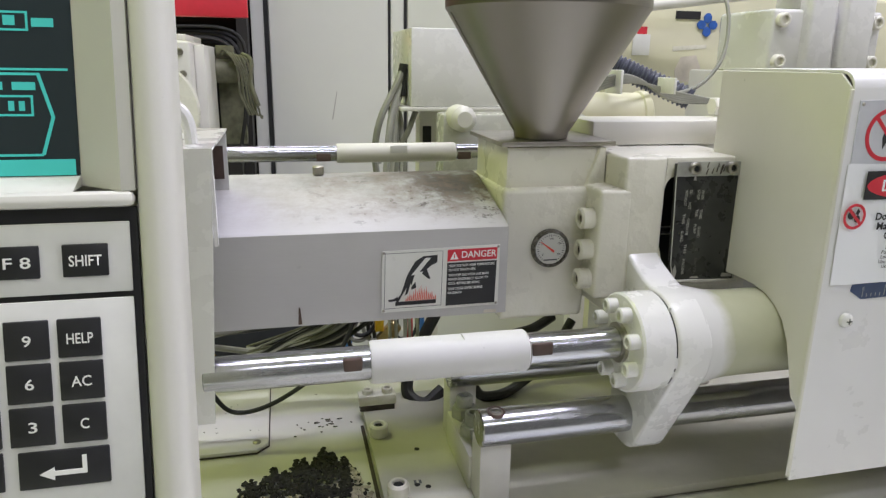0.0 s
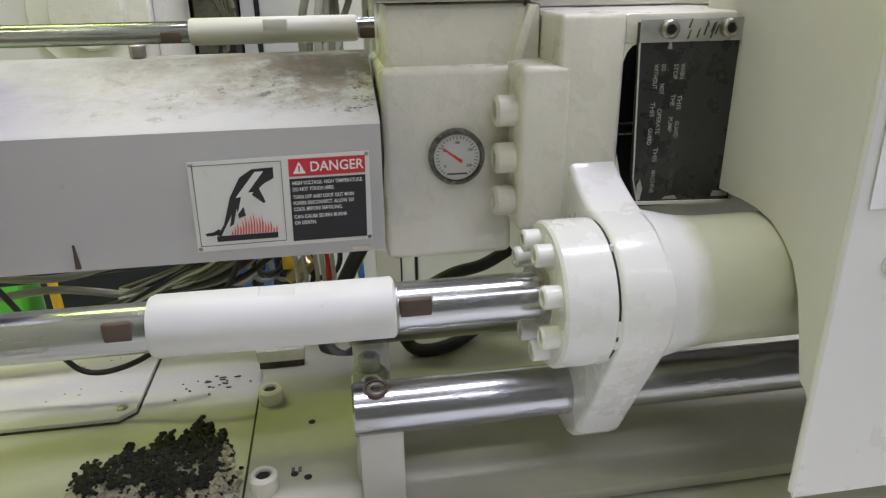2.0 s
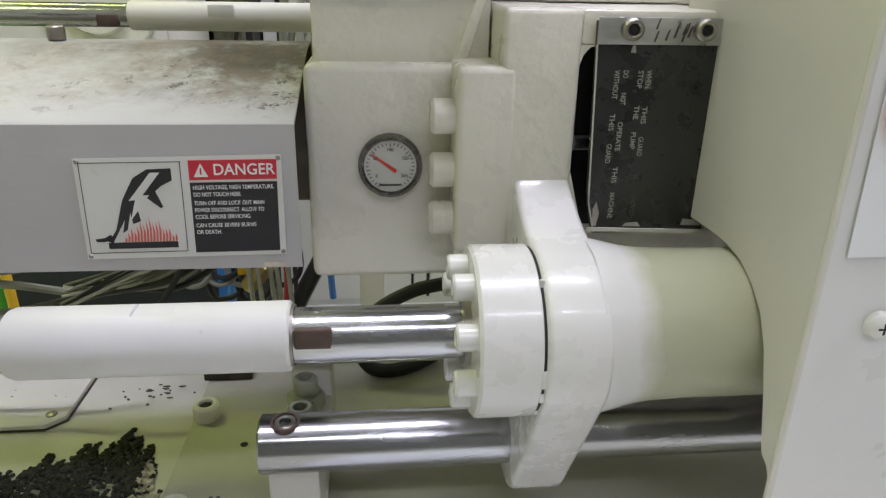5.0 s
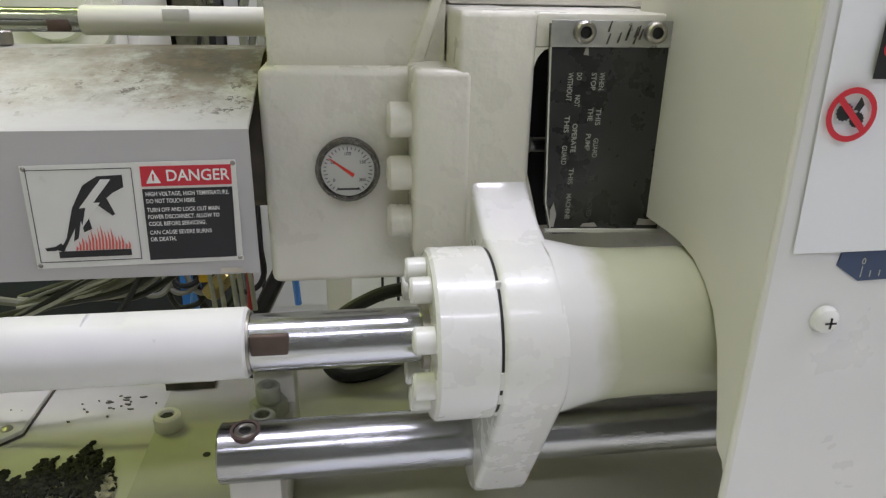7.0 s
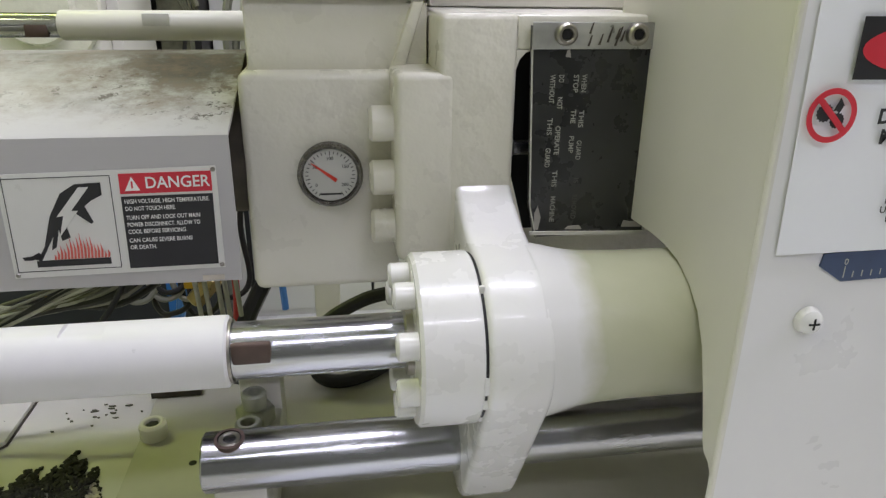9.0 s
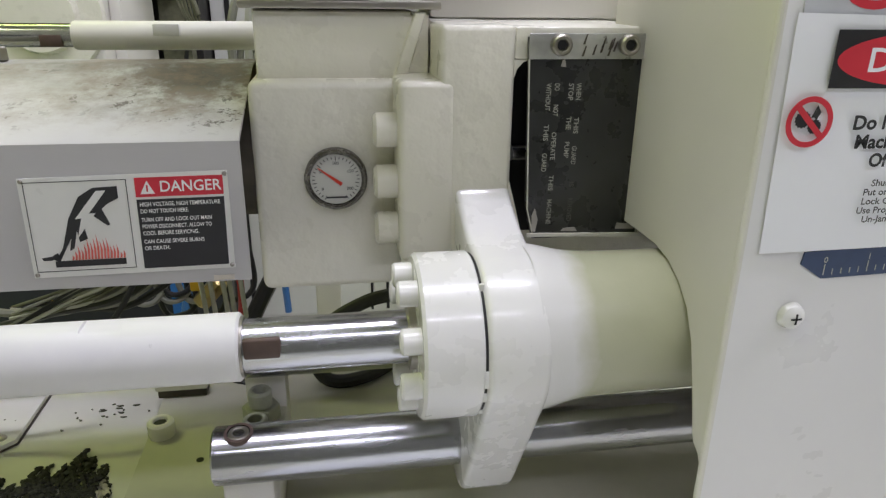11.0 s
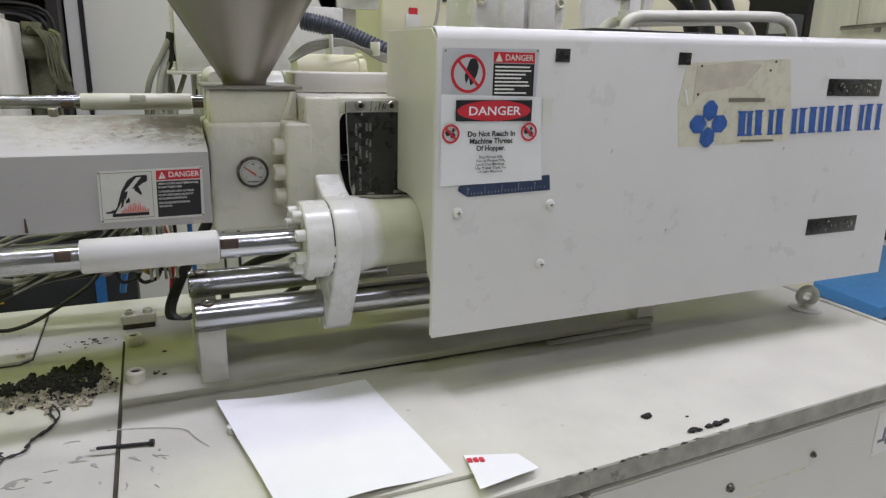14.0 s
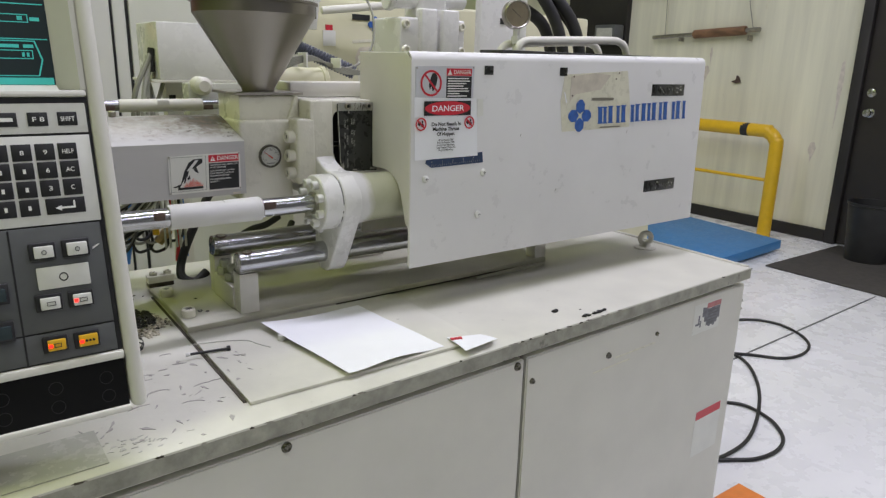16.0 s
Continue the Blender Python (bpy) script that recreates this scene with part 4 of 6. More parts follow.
def cover_sheet():
    t = bmesh.new()
    sect = [(CF, 0.868), (CF, ct - 0.016)] + [(CF + 0.016 - 0.016 * math.cos(radians(a)), ct - 0.016 + 0.016 * math.sin(radians(a))) for a in (22, 45, 67, 90)] + [(0.956, ct)]
    inner = [(y + 0.002 if i < len(sect) - 1 else y, z if i < 1 else z - 0.002) for i, (y, z) in enumerate(sect)]
    loop = sect + inner[::-1]
    n = len(loop)

    def xs(z, end):
        return cx1 + 0.014 * (1.272 - z) / 0.4 if end else cx0
    rise = 0.010
    a = [t.verts.new((xs(z, 0), y, z)) for y, z in loop]
    b = [t.verts.new((xs(z, 1), y, z + (rise if z > 1.0 else 0.004))) for y, z in loop]
    for k in range(n):
        t.faces.new((a[k], b[k], b[(k + 1) % n], a[(k + 1) % n]))
    t.faces.new(a[::-1])
    t.faces.new(b)
    return t


part("shell", cover_sheet(), "cover", cov, "white painted bent sheet")
side = [(CF + 0.0025, 1.258), (CF + 0.016, 1.2695), (0.953, 1.2695), (0.953, 1.047), (0.875, 1.049), (0.855, 1.0485), (0.836, 1.045), (0.820, 1.037), (0.807, 1.026), (0.797, 1.009), (0.789, 0.985), (0.7815, 0.958), (0.779, 0.953), (0.773, 0.9495), (0.7695, 0.944), (0.769, 0.890), (0.7675, 0.878)]
part("end_sheet", extrude(side, "x", 0.7985, 0.8005, 0.0006, 1), "ivory", cov, "ivory end sheet cut round the cylinder")
part("far_end_sheet", extrude([(CF + 0.002, 0.875), (0.953, 0.875), (0.953, 1.27), (CF + 0.01, 1.27)], "x", 1.672, 1.676), "ivory", cov)
part("back_sheet", box(0.8005, 1.672, 0.953, 0.956, 0.90, 1.268), "ivory", cov)
part("left_edge", rod((0.7995, CF + 0.002, 0.872), (0.7995, CF + 0.002, 1.256), 0.0022, 0.0005, 10), "ivory", cov)
for x, z in ((0.833, 1.040), (0.973, 1.043), (0.963, 0.958)):
    part("round_screw", cap_screw((x, CF - 0.0002, z), (0, -1, 0), 0.0075, 0.006, socket=False), "white", cov, "white round-head screw")
    part("cross_slot", slab([(x - 0.003, z - 0.0005), (x + 0.003, z - 0.0005), (x + 0.003, z + 0.0005), (x - 0.003, z + 0.0005)], CF - 0.0057, 0.0006, slab(rect(x - 0.0005, x + 0.0005, z - 0.003, z + 0.003), CF - 0.0057, 0.0006)), "hole", cov)
for x in (0.978, 1.181):
    part("square_plug", box(x - 0.011, x + 0.011, CF - 0.0012, CF + 0.0, 1.233, 1.250, 0.0005), "blackplate", cov, "black square plug")
for x0, x1, z0, z1 in ((1.478, 1.602, 1.190, 1.217), (1.484, 1.604, 0.958, 0.986)):
    s = part("vent_slot", box(x0, x1, CF - 0.0012, CF + 0.0, z0, z1, 0.0008), "blackplate", cov, "black plate slot, scratched")
    random.seed(int(z0 * 1000))
    for k in range(16):
        sx, sz = random.uniform(x0 + 0.018, x1 - 0.01), random.uniform(z0 + 0.005, z1 - 0.006)
        part("scratch", slab([(sx, sz), (sx + random.uniform(0.001, 0.006), sz + random.uniform(-0.003, 0.004)), (sx + 0.0015, sz + 0.003)], CF - 0.0013, 0.0004), "fadedwhite", s)
    part("slot_edge", box(x0 + 0.012, x0 + 0.016, CF - 0.0018, CF - 0.001, z0 + 0.003, z1 - 0.003), "hole", s)
part("name_plate", slab([(0.834, 1.0755), (0.969, 1.0845), (0.9715, 1.0635), (0.846, 1.0605), (0.833, 1.069)][::-1], CF, 0.001), "navy", cov, "dark blue scale plate half hidden by the sheet")
for k in range(24):
    tx, tz = 0.8465 + 0.005 * k, 1.0625 + 0.00018 * k
    part("scale_tick", slab(rect(tx, tx + 0.0005, tz, tz + (0.006 if k % 5 == 0 else 0.0032)), CF - 0.001, 0.0002), "fadedwhite", cov)
for k, s in enumerate("01234"):
    text("scale_numeral", s, 0.8455 + 0.025 * k, 1.0695 + 0.0009 * k, CF - 0.0013, 0.0032, "fadedwhite", cov)
# aged label area with the blue emblem and lettering shapes
patch = part("label_patch", slab([(1.188, 1.116), (1.408, 1.12), (1.402, 1.178), (1.386, 1.246), (1.186, 1.236), (1.178, 1.18)], CF, 0.0005), "tapefilm", cov, "yellowed old label film")
part("residue", slab([(1.205, 1.180), (1.222, 1.195), (1.300, 1.205), (1.330, 1.236), (1.28, 1.240), (1.205, 1.232)], CF - 0.0006, 0.0004), "adhesive", patch, "brown adhesive residue")
part("torn_corner", slab([(1.186, 1.199), (1.189, 1.200), (1.197, 1.178), (1.194, 1.177)], CF - 0.0006, 0.0004), "paper", patch)
EY = CF - 0.0011
em = None
for k in range(4):
    c, sn = math.cos(math.pi * k / 2), math.sin(math.pi * k / 2)
    lobe = [(0.004, 0.0), (0.012, -0.0125), (0.026, -0.013), (0.0345, -0.004), (0.0345, 0.004), (0.026, 0.013), (0.012, 0.0125)]
    em = extrude([(1.239 + 1.03 * (u * c - w * sn), 1.149 + u * sn + w * c) for u, w in lobe], "y", EY - 0.0004 - 0.0001 * k, EY, bm=em)
part("emblem", em, "blueink", patch, "blue four-lobed emblem")
part("emblem_middle", slab([(1.2335, 1.149), (1.239, 1.1435), (1.2445, 1.149), (1.239, 1.1545)], EY - 0.0012, 0.0003), "label", patch)
lx = 1.297
for k, w in enumerate((0.034, 0.044, 0.050, 0.022, 0.038, 0.043, 0.050, 0.042)):
    z0, z1, lean = 1.130 + 0.004 * k / 7, 1.1675 + 0.010 * k / 7, -0.004

    def stem(x, wd, y):
        return slab([(x, z0), (x + wd, z0), (x + wd + lean, z1), (x + lean, z1)], y, 0.0004)
    bars = stem(lx + 0.003, 0.013 if w > 0.03 else 0.011, EY)
    if w > 0.03:
        join(bars, stem(lx + w - 0.0135, 0.0095, EY))
    for zz in (z0, z1 - 0.0025):
        sh = lean if zz > z0 else 0
        slab(rect(lx + 0.001 + sh, lx + min(0.018, w - 0.003) + sh, zz, zz + 0.0025), EY - 0.0002, 0.0004, bars)
        if w > 0.03:
            slab(rect(lx + w - 0.0155 + sh, lx + w - 0.0022 + sh, zz, zz + 0.0025), EY - 0.0002, 0.0004, bars)
    part("letter_shape", bars, "blueink", cov, "blue lettering shape")
    lx += w
part("faint_text_bar", slab(rect(1.272, 1.345, 1.181, 1.187), EY, 0.0003), "steel", patch)
part("faint_text_bar", slab(rect(1.306, 1.375, 1.1205, 1.1235), EY, 0.0003), "steel", patch)
for x, z in ((1.213, 1.232), (1.357, 1.241), (1.348, 1.228), (1.212, 1.192)):
    part("rivet_hole", lathe((x, CF - 0.0008, z), (0, -1, 0), [(0.002, 0), (0.002, 0.0006), (0, 0.0006)], 10), "rust", patch)
for x, z in ((1.068, 1.113), (1.40, 1.108), (1.18, 0.99)):
    part("scuff", slab([(x, z - 0.003), (x + 0.0015, z - 0.001), (x + 0.004, z + 0.003), (x + 0.001, z + 0.002)], CF, 0.0004), "scrape", cov)

# upper sign on the cover
sg = thing("danger_sign", (0.875, CF - 0.001, 1.19), "grey danger sign with a red prohibition ring", "sign")
SY = CF - 0.0002
part("backing", slab([(0.808, 1.190), (0.940, 1.188), (0.942, 1.2485), (0.8075, 1.2465)], SY, 0.0008), "signgrey", sg)
sy = SY - 0.0009
part("ring", ring(0.842, 1.2165, 0.0198, 0.0236, sy, 0.0003), "red", sg, "red prohibition ring")
part("slash", slab([(0.8265, 1.2305), (0.829, 1.233), (0.8575, 1.2025), (0.855, 1.200)], sy - 0.0004, 0.0002), "red", sg)
part("pictogram", slab([(0.844, 1.234), (0.852, 1.236), (0.856, 1.226), (0.854, 1.216), (0.849, 1.205), (0.845, 1.202), (0.843, 1.212), (0.839, 1.204), (0.837, 1.214), (0.840, 1.224)], sy, 0.0002), "inkblack", sg)
part("heading", slab(rect(0.8765, 0.9355, 1.2305, 1.2435), sy, 0.0003), "red", sg)
text("heading_text", "DANGER", 0.8925, 1.2335, sy - 0.0005, 0.0072, "label", sg, 0.0405)
part("triangle", slab([(0.879, 1.232), (0.889, 1.232), (0.884, 1.242)], sy - 0.0003, 0.0002), "label", sg)
fld = part("text_field", slab(rect(0.8765, 0.9355, 1.1895, 1.2295), sy, 0.0003), "inkblack", sg)
for k in range(8):
    part("text_bar", slab(rect(0.879, 0.879 + (0.050, 0.052, 0.044, 0.038, 0.048, 0.050, 0.028, 0.046)[k], 1.2245 - 0.0046 * k, 1.2265 - 0.0046 * k), sy - 0.0004, 0.0002), "inkwhite", fld)
for x, z in ((0.811, 1.2435), (0.9395, 1.246)):
    part("rivet", lathe((x, SY - 0.0008, z), (0, -1, 0), [(0.0017, 0), (0.001, 0.0009), (0, 0.001)], 12), "steel", sg)

# printed sheet below
ds = thing("printed_notice", (0.88, CF - 0.003, 1.076), "printed white paper danger notice taped to the cover", "notice")
NY = CF - 0.0018


def thin_sheet(nx, nz, at, thick):
    """A sheet over a grid: at(u, v) gives the front point and the way towards its back."""
    t = bmesh.new()
    F = [[None] * (nx + 1) for _ in range(nz + 1)]
    B = [[None] * (nx + 1) for _ in range(nz + 1)]
    for j in range(nz + 1):
        for i in range(nx + 1):
            p, d = at(i / nx, j / nz)
            F[j][i], B[j][i] = t.verts.new(p), t.verts.new(Vector(p) + Vector(d) * thick)
    for j in range(nz):
        for i in range(nx):
            t.faces.new((F[j][i], F[j][i + 1], F[j + 1][i + 1], F[j + 1][i]))
            t.faces.new((B[j][i], B[j + 1][i], B[j + 1][i + 1], B[j][i + 1]))
    for i in range(nx):
        t.faces.new((F[0][i], B[0][i], B[0][i + 1], F[0][i + 1]))
        t.faces.new((F[nz][i], F[nz][i + 1], B[nz][i + 1], B[nz][i]))
    for j in range(nz):
        t.faces.new((F[j][0], F[j + 1][0], B[j + 1][0], B[j][0]))
        t.faces.new((F[j][nx], B[j][nx], B[j + 1][nx], F[j + 1][nx]))
    return t


def notice_at(u, v):
    bulge = 0.0012 * math.sin(math.pi * u) + 0.003 * max(0, u - 0.86) / 0.14 * v
    x0, x1 = 0.8075 - 0.0025 * v, 0.9565 - 0.0095 * v
    return (x0 + u * (x1 - x0), NY - bulge * 0.6, (1.0765 + 0.0015 * u) * (1 - v) + (1.1915 - 0.003 * u) * v), (0, 1, 0)


part("paper", thin_sheet(10, 8, notice_at, 0.0003), "paper", ds)
ny = NY - 0.0024
part("heading_field", slab([(0.825, 1.1585), (0.9335, 1.1575), (0.9335, 1.1845), (0.825, 1.1845)], ny, 0.0002), "inkblack", ds)
part("heading_oval", slab([(0.8793 + 0.0525 * math.cos(a), 1.1712 + 0.0128 * math.sin(a)) for a in [2 * math.pi * k / 40 for k in range(40)]], ny - 0.0003, 0.0002), "red", ds, "red oval heading")
text("heading_text", "DANGER", 0.842, 1.166, ny - 0.0006, 0.0105, "paper", ds, 0.074)
for i, (s, w) in enumerate((("Do Not Reach In", 0.068), ("Machine Throat", 0.062), ("Of Hopper.", 0.042))):
    text("notice_text", s, 0.876 - w / 2, 1.1392 - 0.0092 * i, ny - 0.0002, 0.0064, "inkblack", ds, w, bold=0.045)
for i, (s, w) in enumerate((("Shut Power Off,", 0.034), ("Put on Proper PPE,", 0.041), ("Lock Out Machine,", 0.041), ("Use Proper Tools To", 0.044), ("Un-Jam Machine.", 0.036))):
    text("notice_text", s, 0.8765 - w / 2, 1.1108 - 0.0047 * i, ny - 0.0002, 0.0033, "inkblack", ds, w)
for cx, cz in ((0.819, 1.143), (0.931, 1.1435)):
    part("ring", ring(cx, cz, 0.0094, 0.0120, ny, 0.0002), "red", ds, "red prohibition ring")
    for gx, gz, gr in ((-0.0036, 0.0012, 0.0042), (0.0030, -0.0022, 0.0036)):
        gear = [(cx + gx + (gr if k % 2 else gr * 0.86) * math.cos(math.pi * k / 14), cz + gz + (gr if k % 2 else gr * 0.86) * math.sin(math.pi * k / 14)) for k in range(28)]
        part("pictogram", slab(gear, ny + 0.0001, 0.0002), "inkblack", ds, "black toothed wheel")
    part("pictogram", slab([(cx + 0.0005, cz + 0.002), (cx + 0.002, cz + 0.0022), (cx + 0.0035, cz + 0.001), (cx + 0.0052, cz + 0.0045), (cx + 0.003, cz + 0.0078)], ny + 0.0001, 0.0002), "inkblack", ds)
    part("slash", slab([(cx - 0.0085, cz + 0.0065), (cx - 0.0065, cz + 0.0085), (cx + 0.0085, cz - 0.0065), (cx + 0.0065, cz - 0.0085)], ny - 0.0003, 0.0002), "red", ds)
part("tape", slab([(0.952, 1.152), (0.968, 1.156), (0.966, 1.188), (0.952, 1.187)], CF - 0.0004, 0.0004), "label", ds, "clear tape strip")

# tubular handle and dial on the cover
for y, x1, up_z in ((0.925, 1.568, 0.0), (0.985, 1.532, -0.006)):
    part("handle", sweep([(1.19, y, 1.27), (1.195, y, 1.294 + up_z), (1.215, y, 1.306 + up_z), (1.26, y, 1.309 + up_z), (x1 - 0.075, y, 1.318 + up_z), (x1 - 0.03, y, 1.314 + up_z), (x1 - 0.01, y, 1.302 + up_z), (x1 + 0.004, y, 1.272)], 0.0092, 12, 6), "ivory", cov, "ivory bent tube handle")
slt = tagged(part("top_slot_cover", box(1.10, 1.60, 0.87, 0.95, 1.2755, 1.2835, 0.002), "black"), "black rubber strip on the cover top", "strip")
pg = thing("pressure_gauge", (1.225, 0.968, 1.28), "round pressure gauge with stained face on a stem", "gauge")
part("stem", rod((1.223, 0.968, 1.272), (1.222, 0.968, 1.338), 0.0075, 0.001, 16, rod((1.223, 0.968, 1.30), (1.223, 0.968, 1.318), 0.012, 0.001, 6)), "white", pg)
gd = Vector((-0.35, -1, 0.03)).normalized()
gc = Vector((1.220, 0.968, 1.366))
cs = part("case", lathe(gc - gd * 0.012, gd, [(0, 0), (0.032, 0), (0.033, 0.002), (0.033, 0.020), (0.030, 0.024), (0.028, 0.022), (0.028, 0.018), (0, 0.018)], 40), "steel", pg)
part("dial", lathe(gc + gd * 0.0062, gd, [(0.0278, 0), (0.0278, 0.0006), (0, 0.0006)], 36), "oldial", cs, "yellowed dial")
part("pointer", sweep([gc + gd * 0.0075 + Vector((0.008, -0.002, -0.006)), gc + gd * 0.0075 + Vector((-0.014, 0.004, 0.011))], 0.0006, 5, 1), "inkblack", cs)

# ---- control panel ----
# drawn upright with its face at PY, then leaned back
cp = thing("control_panel", (0.1, 0.62, 0.775), "control panel with screen, keypad and lit push buttons", "control panel")
PY, LEAN, PIVOT = 0.565, 0.22, 1.0654
part("case", box(-0.16, 0.244, PY + 0.002, 0.598, 0.848, 1.205, 0.003), "panel_paint", cp)
part("upper_case", box(-0.16, 0.244, 0.59, 0.598, 1.2052, 1.62, 0.002), "panel_paint", cp)
part("side_column", box(0.2445, 0.263, PY - 0.006, 0.598, 0.846, 1.62, 0.0085, 4), "panel_paint", cp, "rounded off-white side column")
part("bottom_rail", box(-0.16, 0.244, PY - 0.006, PY + 0.002, 0.9075, 0.9166, 0.002), "panel_paint", cp)
part("bottom_lip", box(-0.16, 0.2445, PY - 0.006, PY + 0.001, 0.845, 0.852, 0.002), "panel_paint", cp)
part("kick_plate", box(-0.15, 0.243, PY - 0.002, PY + 0.0018, 0.852, 0.9075), "kick", cp, "black lower plate with faint round marks")
for x, z in ((0.17, 0.888), (0.222, 0.888), (0.17, 0.867), (0.222, 0.867), (0.118, 0.888), (0.118, 0.867)):
    part("round_mark", ring(x, z, 0.0066, 0.0074, PY - 0.0021, 0.0003, 24), "inkblack", cp)
part("foot", box(0.02, 0.10, 0.585, 0.625, TOP, 0.85, 0.004), "darkgrey", cp)
part("middle_rail", box(-0.16, 0.244, PY - 0.006, PY + 0.002, 1.2055, 1.2125, 0.003), "panel_paint", cp)
kf = part("keypad_frame", box(-0.15, 0.244, PY - 0.0005, PY + 0.0018, 0.917, 1.2048), "inkblack", cp, "black keypad surround")
part("upper_field", box(-0.1, 0.2408, PY - 0.0022, PY - 0.0006, 1.1662, 1.1985, 0.0006), "keywhite", kf)
kp = part("keypad_field", box(-0.02, 0.2408, PY - 0.0022, PY - 0.0006, 1.0675, 1.1635, 0.0006), "keywhite", kf, "pale keypad field")
gb = part("button_field", box(-0.1, 0.2385, PY - 0.0024, PY - 0.0006, 0.9518, 1.0655, 0.0006), "darkgrey", kf, "dark grey button field")
gb2 = part("button_field", box(-0.1, 0.2385, PY - 0.0024, PY - 0.0006, 0.9185, 0.9498, 0.0006), "darkgrey", kf)
names = [["7", "8", "9", "HELP"], ["4", "5", "6", "AC"], ["1", "2", "3", "C"], ["0", ".", "", ""]]
ky = PY - 0.0034
for r in range(4):
    z1 = 1.1553 - 0.0197 * r
    for c in range(4):
        if r == 3 and c > 1:
            continue
        x0 = 0.1398 + 0.0224 * c
        x1 = x0 + 0.019
        k = part("key", box(x0, x1, ky, PY - 0.002, z1 - 0.0178, z1, 0.0006), "inkblack", kp, "black membrane key")
        s = names[r][c]
        if s in ("9", "6", "3", "HELP", "AC", "C", "8"):
            w = {"HELP": 0.0115, "AC": 0.0088}.get(s, 0.0038)
            text("legend", s, (x0 + x1) / 2 - w / 2, z1 - 0.0112, ky - 0.0004, 0.0047, "inkwhite", k, w)
        else:
            part("legend_bar", slab(rect((x0 + x1) / 2 - 0.0015, (x0 + x1) / 2 + 0.0015, z1 - 0.0115, z1 - 0.0067), ky - 0.0001, 0.0003), "inkwhite", k)
k = part("key", box(0.1872, 0.2265, ky, PY - 0.002, 1.0782, 1.0955, 0.0006), "inkblack", kp, "wide black return key")
part("arrow", slab([(0.196, 1.0850), (0.2025, 1.0880), (0.2025, 1.0862), (0.2145, 1.0862), (0.2145, 1.0925), (0.2165, 1.0925), (0.2165, 1.0840), (0.2025, 1.0840), (0.2025, 1.0820)], ky - 0.0001, 0.0003), "inkwhite", k, "white return arrow")
for x0, x1, s in ((0.2112, 0.231, "SHIFT"), (0.182, 0.2017, "F 8"), (0.1525, 0.1722, "")):
    k = part("key", box(x0, x1, ky, PY - 0.002, 1.1742, 1.189, 0.0006), "inkblack", kf, "black membrane key")
    if s:
        w = 0.0142 if s == "SHIFT" else 0.0115
        text("legend", s, (x0 + x1) / 2 - w / 2, 1.1793, ky - 0.0004, 0.0048, "inkwhite", k, w)
    else:
        part("legend_bar", slab(rect(x0 + 0.004, x1 - 0.004, 1.1797, 1.1837), ky - 0.0001, 0.0003), "inkwhite", k)


def frame_shape(x0, x1, z0, z1, w, y):
    t = None
    for r in (rect(x0, x1, z0, z0 + w), rect(x0, x1, z1 - w, z1), rect(x0, x0 + w, z0 + w, z1 - w), rect(x1 - w, x1, z0 + w, z1 - w)):
        t = slab(r, y, 0.0004, t)
    return t


def button(x0, x1, z0, z1, mat, parent, lit=False, label="", dots=False):
    zm, h = (z0 + z1) / 2, 0.33 * (x1 - x0)
    b = part("push_button", box(x0 - 0.0045, x1 + 0.0025, PY - 0.006, PY - 0.0022, zm - h - 0.0028, zm + h + 0.0028, 0.001), "inkblack", parent)
    part("cap", box(x0, x1, PY - 0.010, PY - 0.0062, zm - h, zm + h, 0.0012), mat, b, label)
    y = PY - 0.0101
    if lit:
        part("indicator", slab(rect(x0 + 0.0008, x0 + 0.0045, zm - 0.0016, zm + 0.0016), y, 0.0006), "led", b, "lit red indicator")
    if dots:
        for k in range(3):
            part("dot", slab(disc_pts(x0 + 0.0075 + 0.0037 * k, zm + 0.0002, 0.0014, 12), y, 0.0004), "inkblack", b)
    elif zm > 1.03:
        part("symbol", ring((x0 + x1) / 2, zm, 0.0018, 0.0026, y, 0.0004, 16), "darkgrey", b)
    else:
        part("symbol", frame_shape(x0 + 0.0062, x1 - 0.0046, zm - 0.0022, zm + 0.0022, 0.0006, y), "inkblack", b)
    return b


button(0.1683, 0.1875, 1.030, 1.050, "keywhite", gb, label="white push button")
button(0.2006, 0.2215, 1.029, 1.051, "keywhite", gb, label="white push button")
part("field_seam", box(0.1462, 0.1482, PY - 0.0028, PY - 0.0023, 0.919, 1.065), "inkblack", gb, "dark seam between the button fields")
for z in (1.0, 0.96):
    bt = part("push_button", box(0.112, 0.140, PY - 0.006, PY - 0.0022, z - 0.011, z + 0.011, 0.001), "inkblack", gb)
    part("cap", box(0.1165, 0.137, PY - 0.010, PY - 0.0062, z - 0.007, z + 0.007, 0.0012), "screen", bt, "dark green push button")
pn = part("white_plate", box(0.168, 0.2206, PY - 0.0045, PY - 0.0024, 0.998, 1.0222, 0.001), "keywhite", gb, "white plate with a ring")
part("ring", ring(0.194, 1.010, 0.0035, 0.0047, PY - 0.0046, 0.0003, 24), "inkblack", pn)
button(0.1672, 0.1866, 0.9734, 0.9944, "keywhite", gb)
button(0.1996, 0.2183, 0.9728, 0.9941, "keywhite", gb, True)
button(0.1681, 0.1861, 0.9288, 0.947, "keyyellow", gb2, True, "yellow lit push button")
button(0.1992, 0.2186, 0.927, 0.947, "keyyellow", gb2, True, "yellow lit push button", True)
part("scratch", slab([(0.2275, 1.036), (0.2345, 1.040), (0.235, 1.0415), (0.231, 1.040), (0.2275, 1.038)], PY - 0.0025, 0.0004), "keywhite", gb)
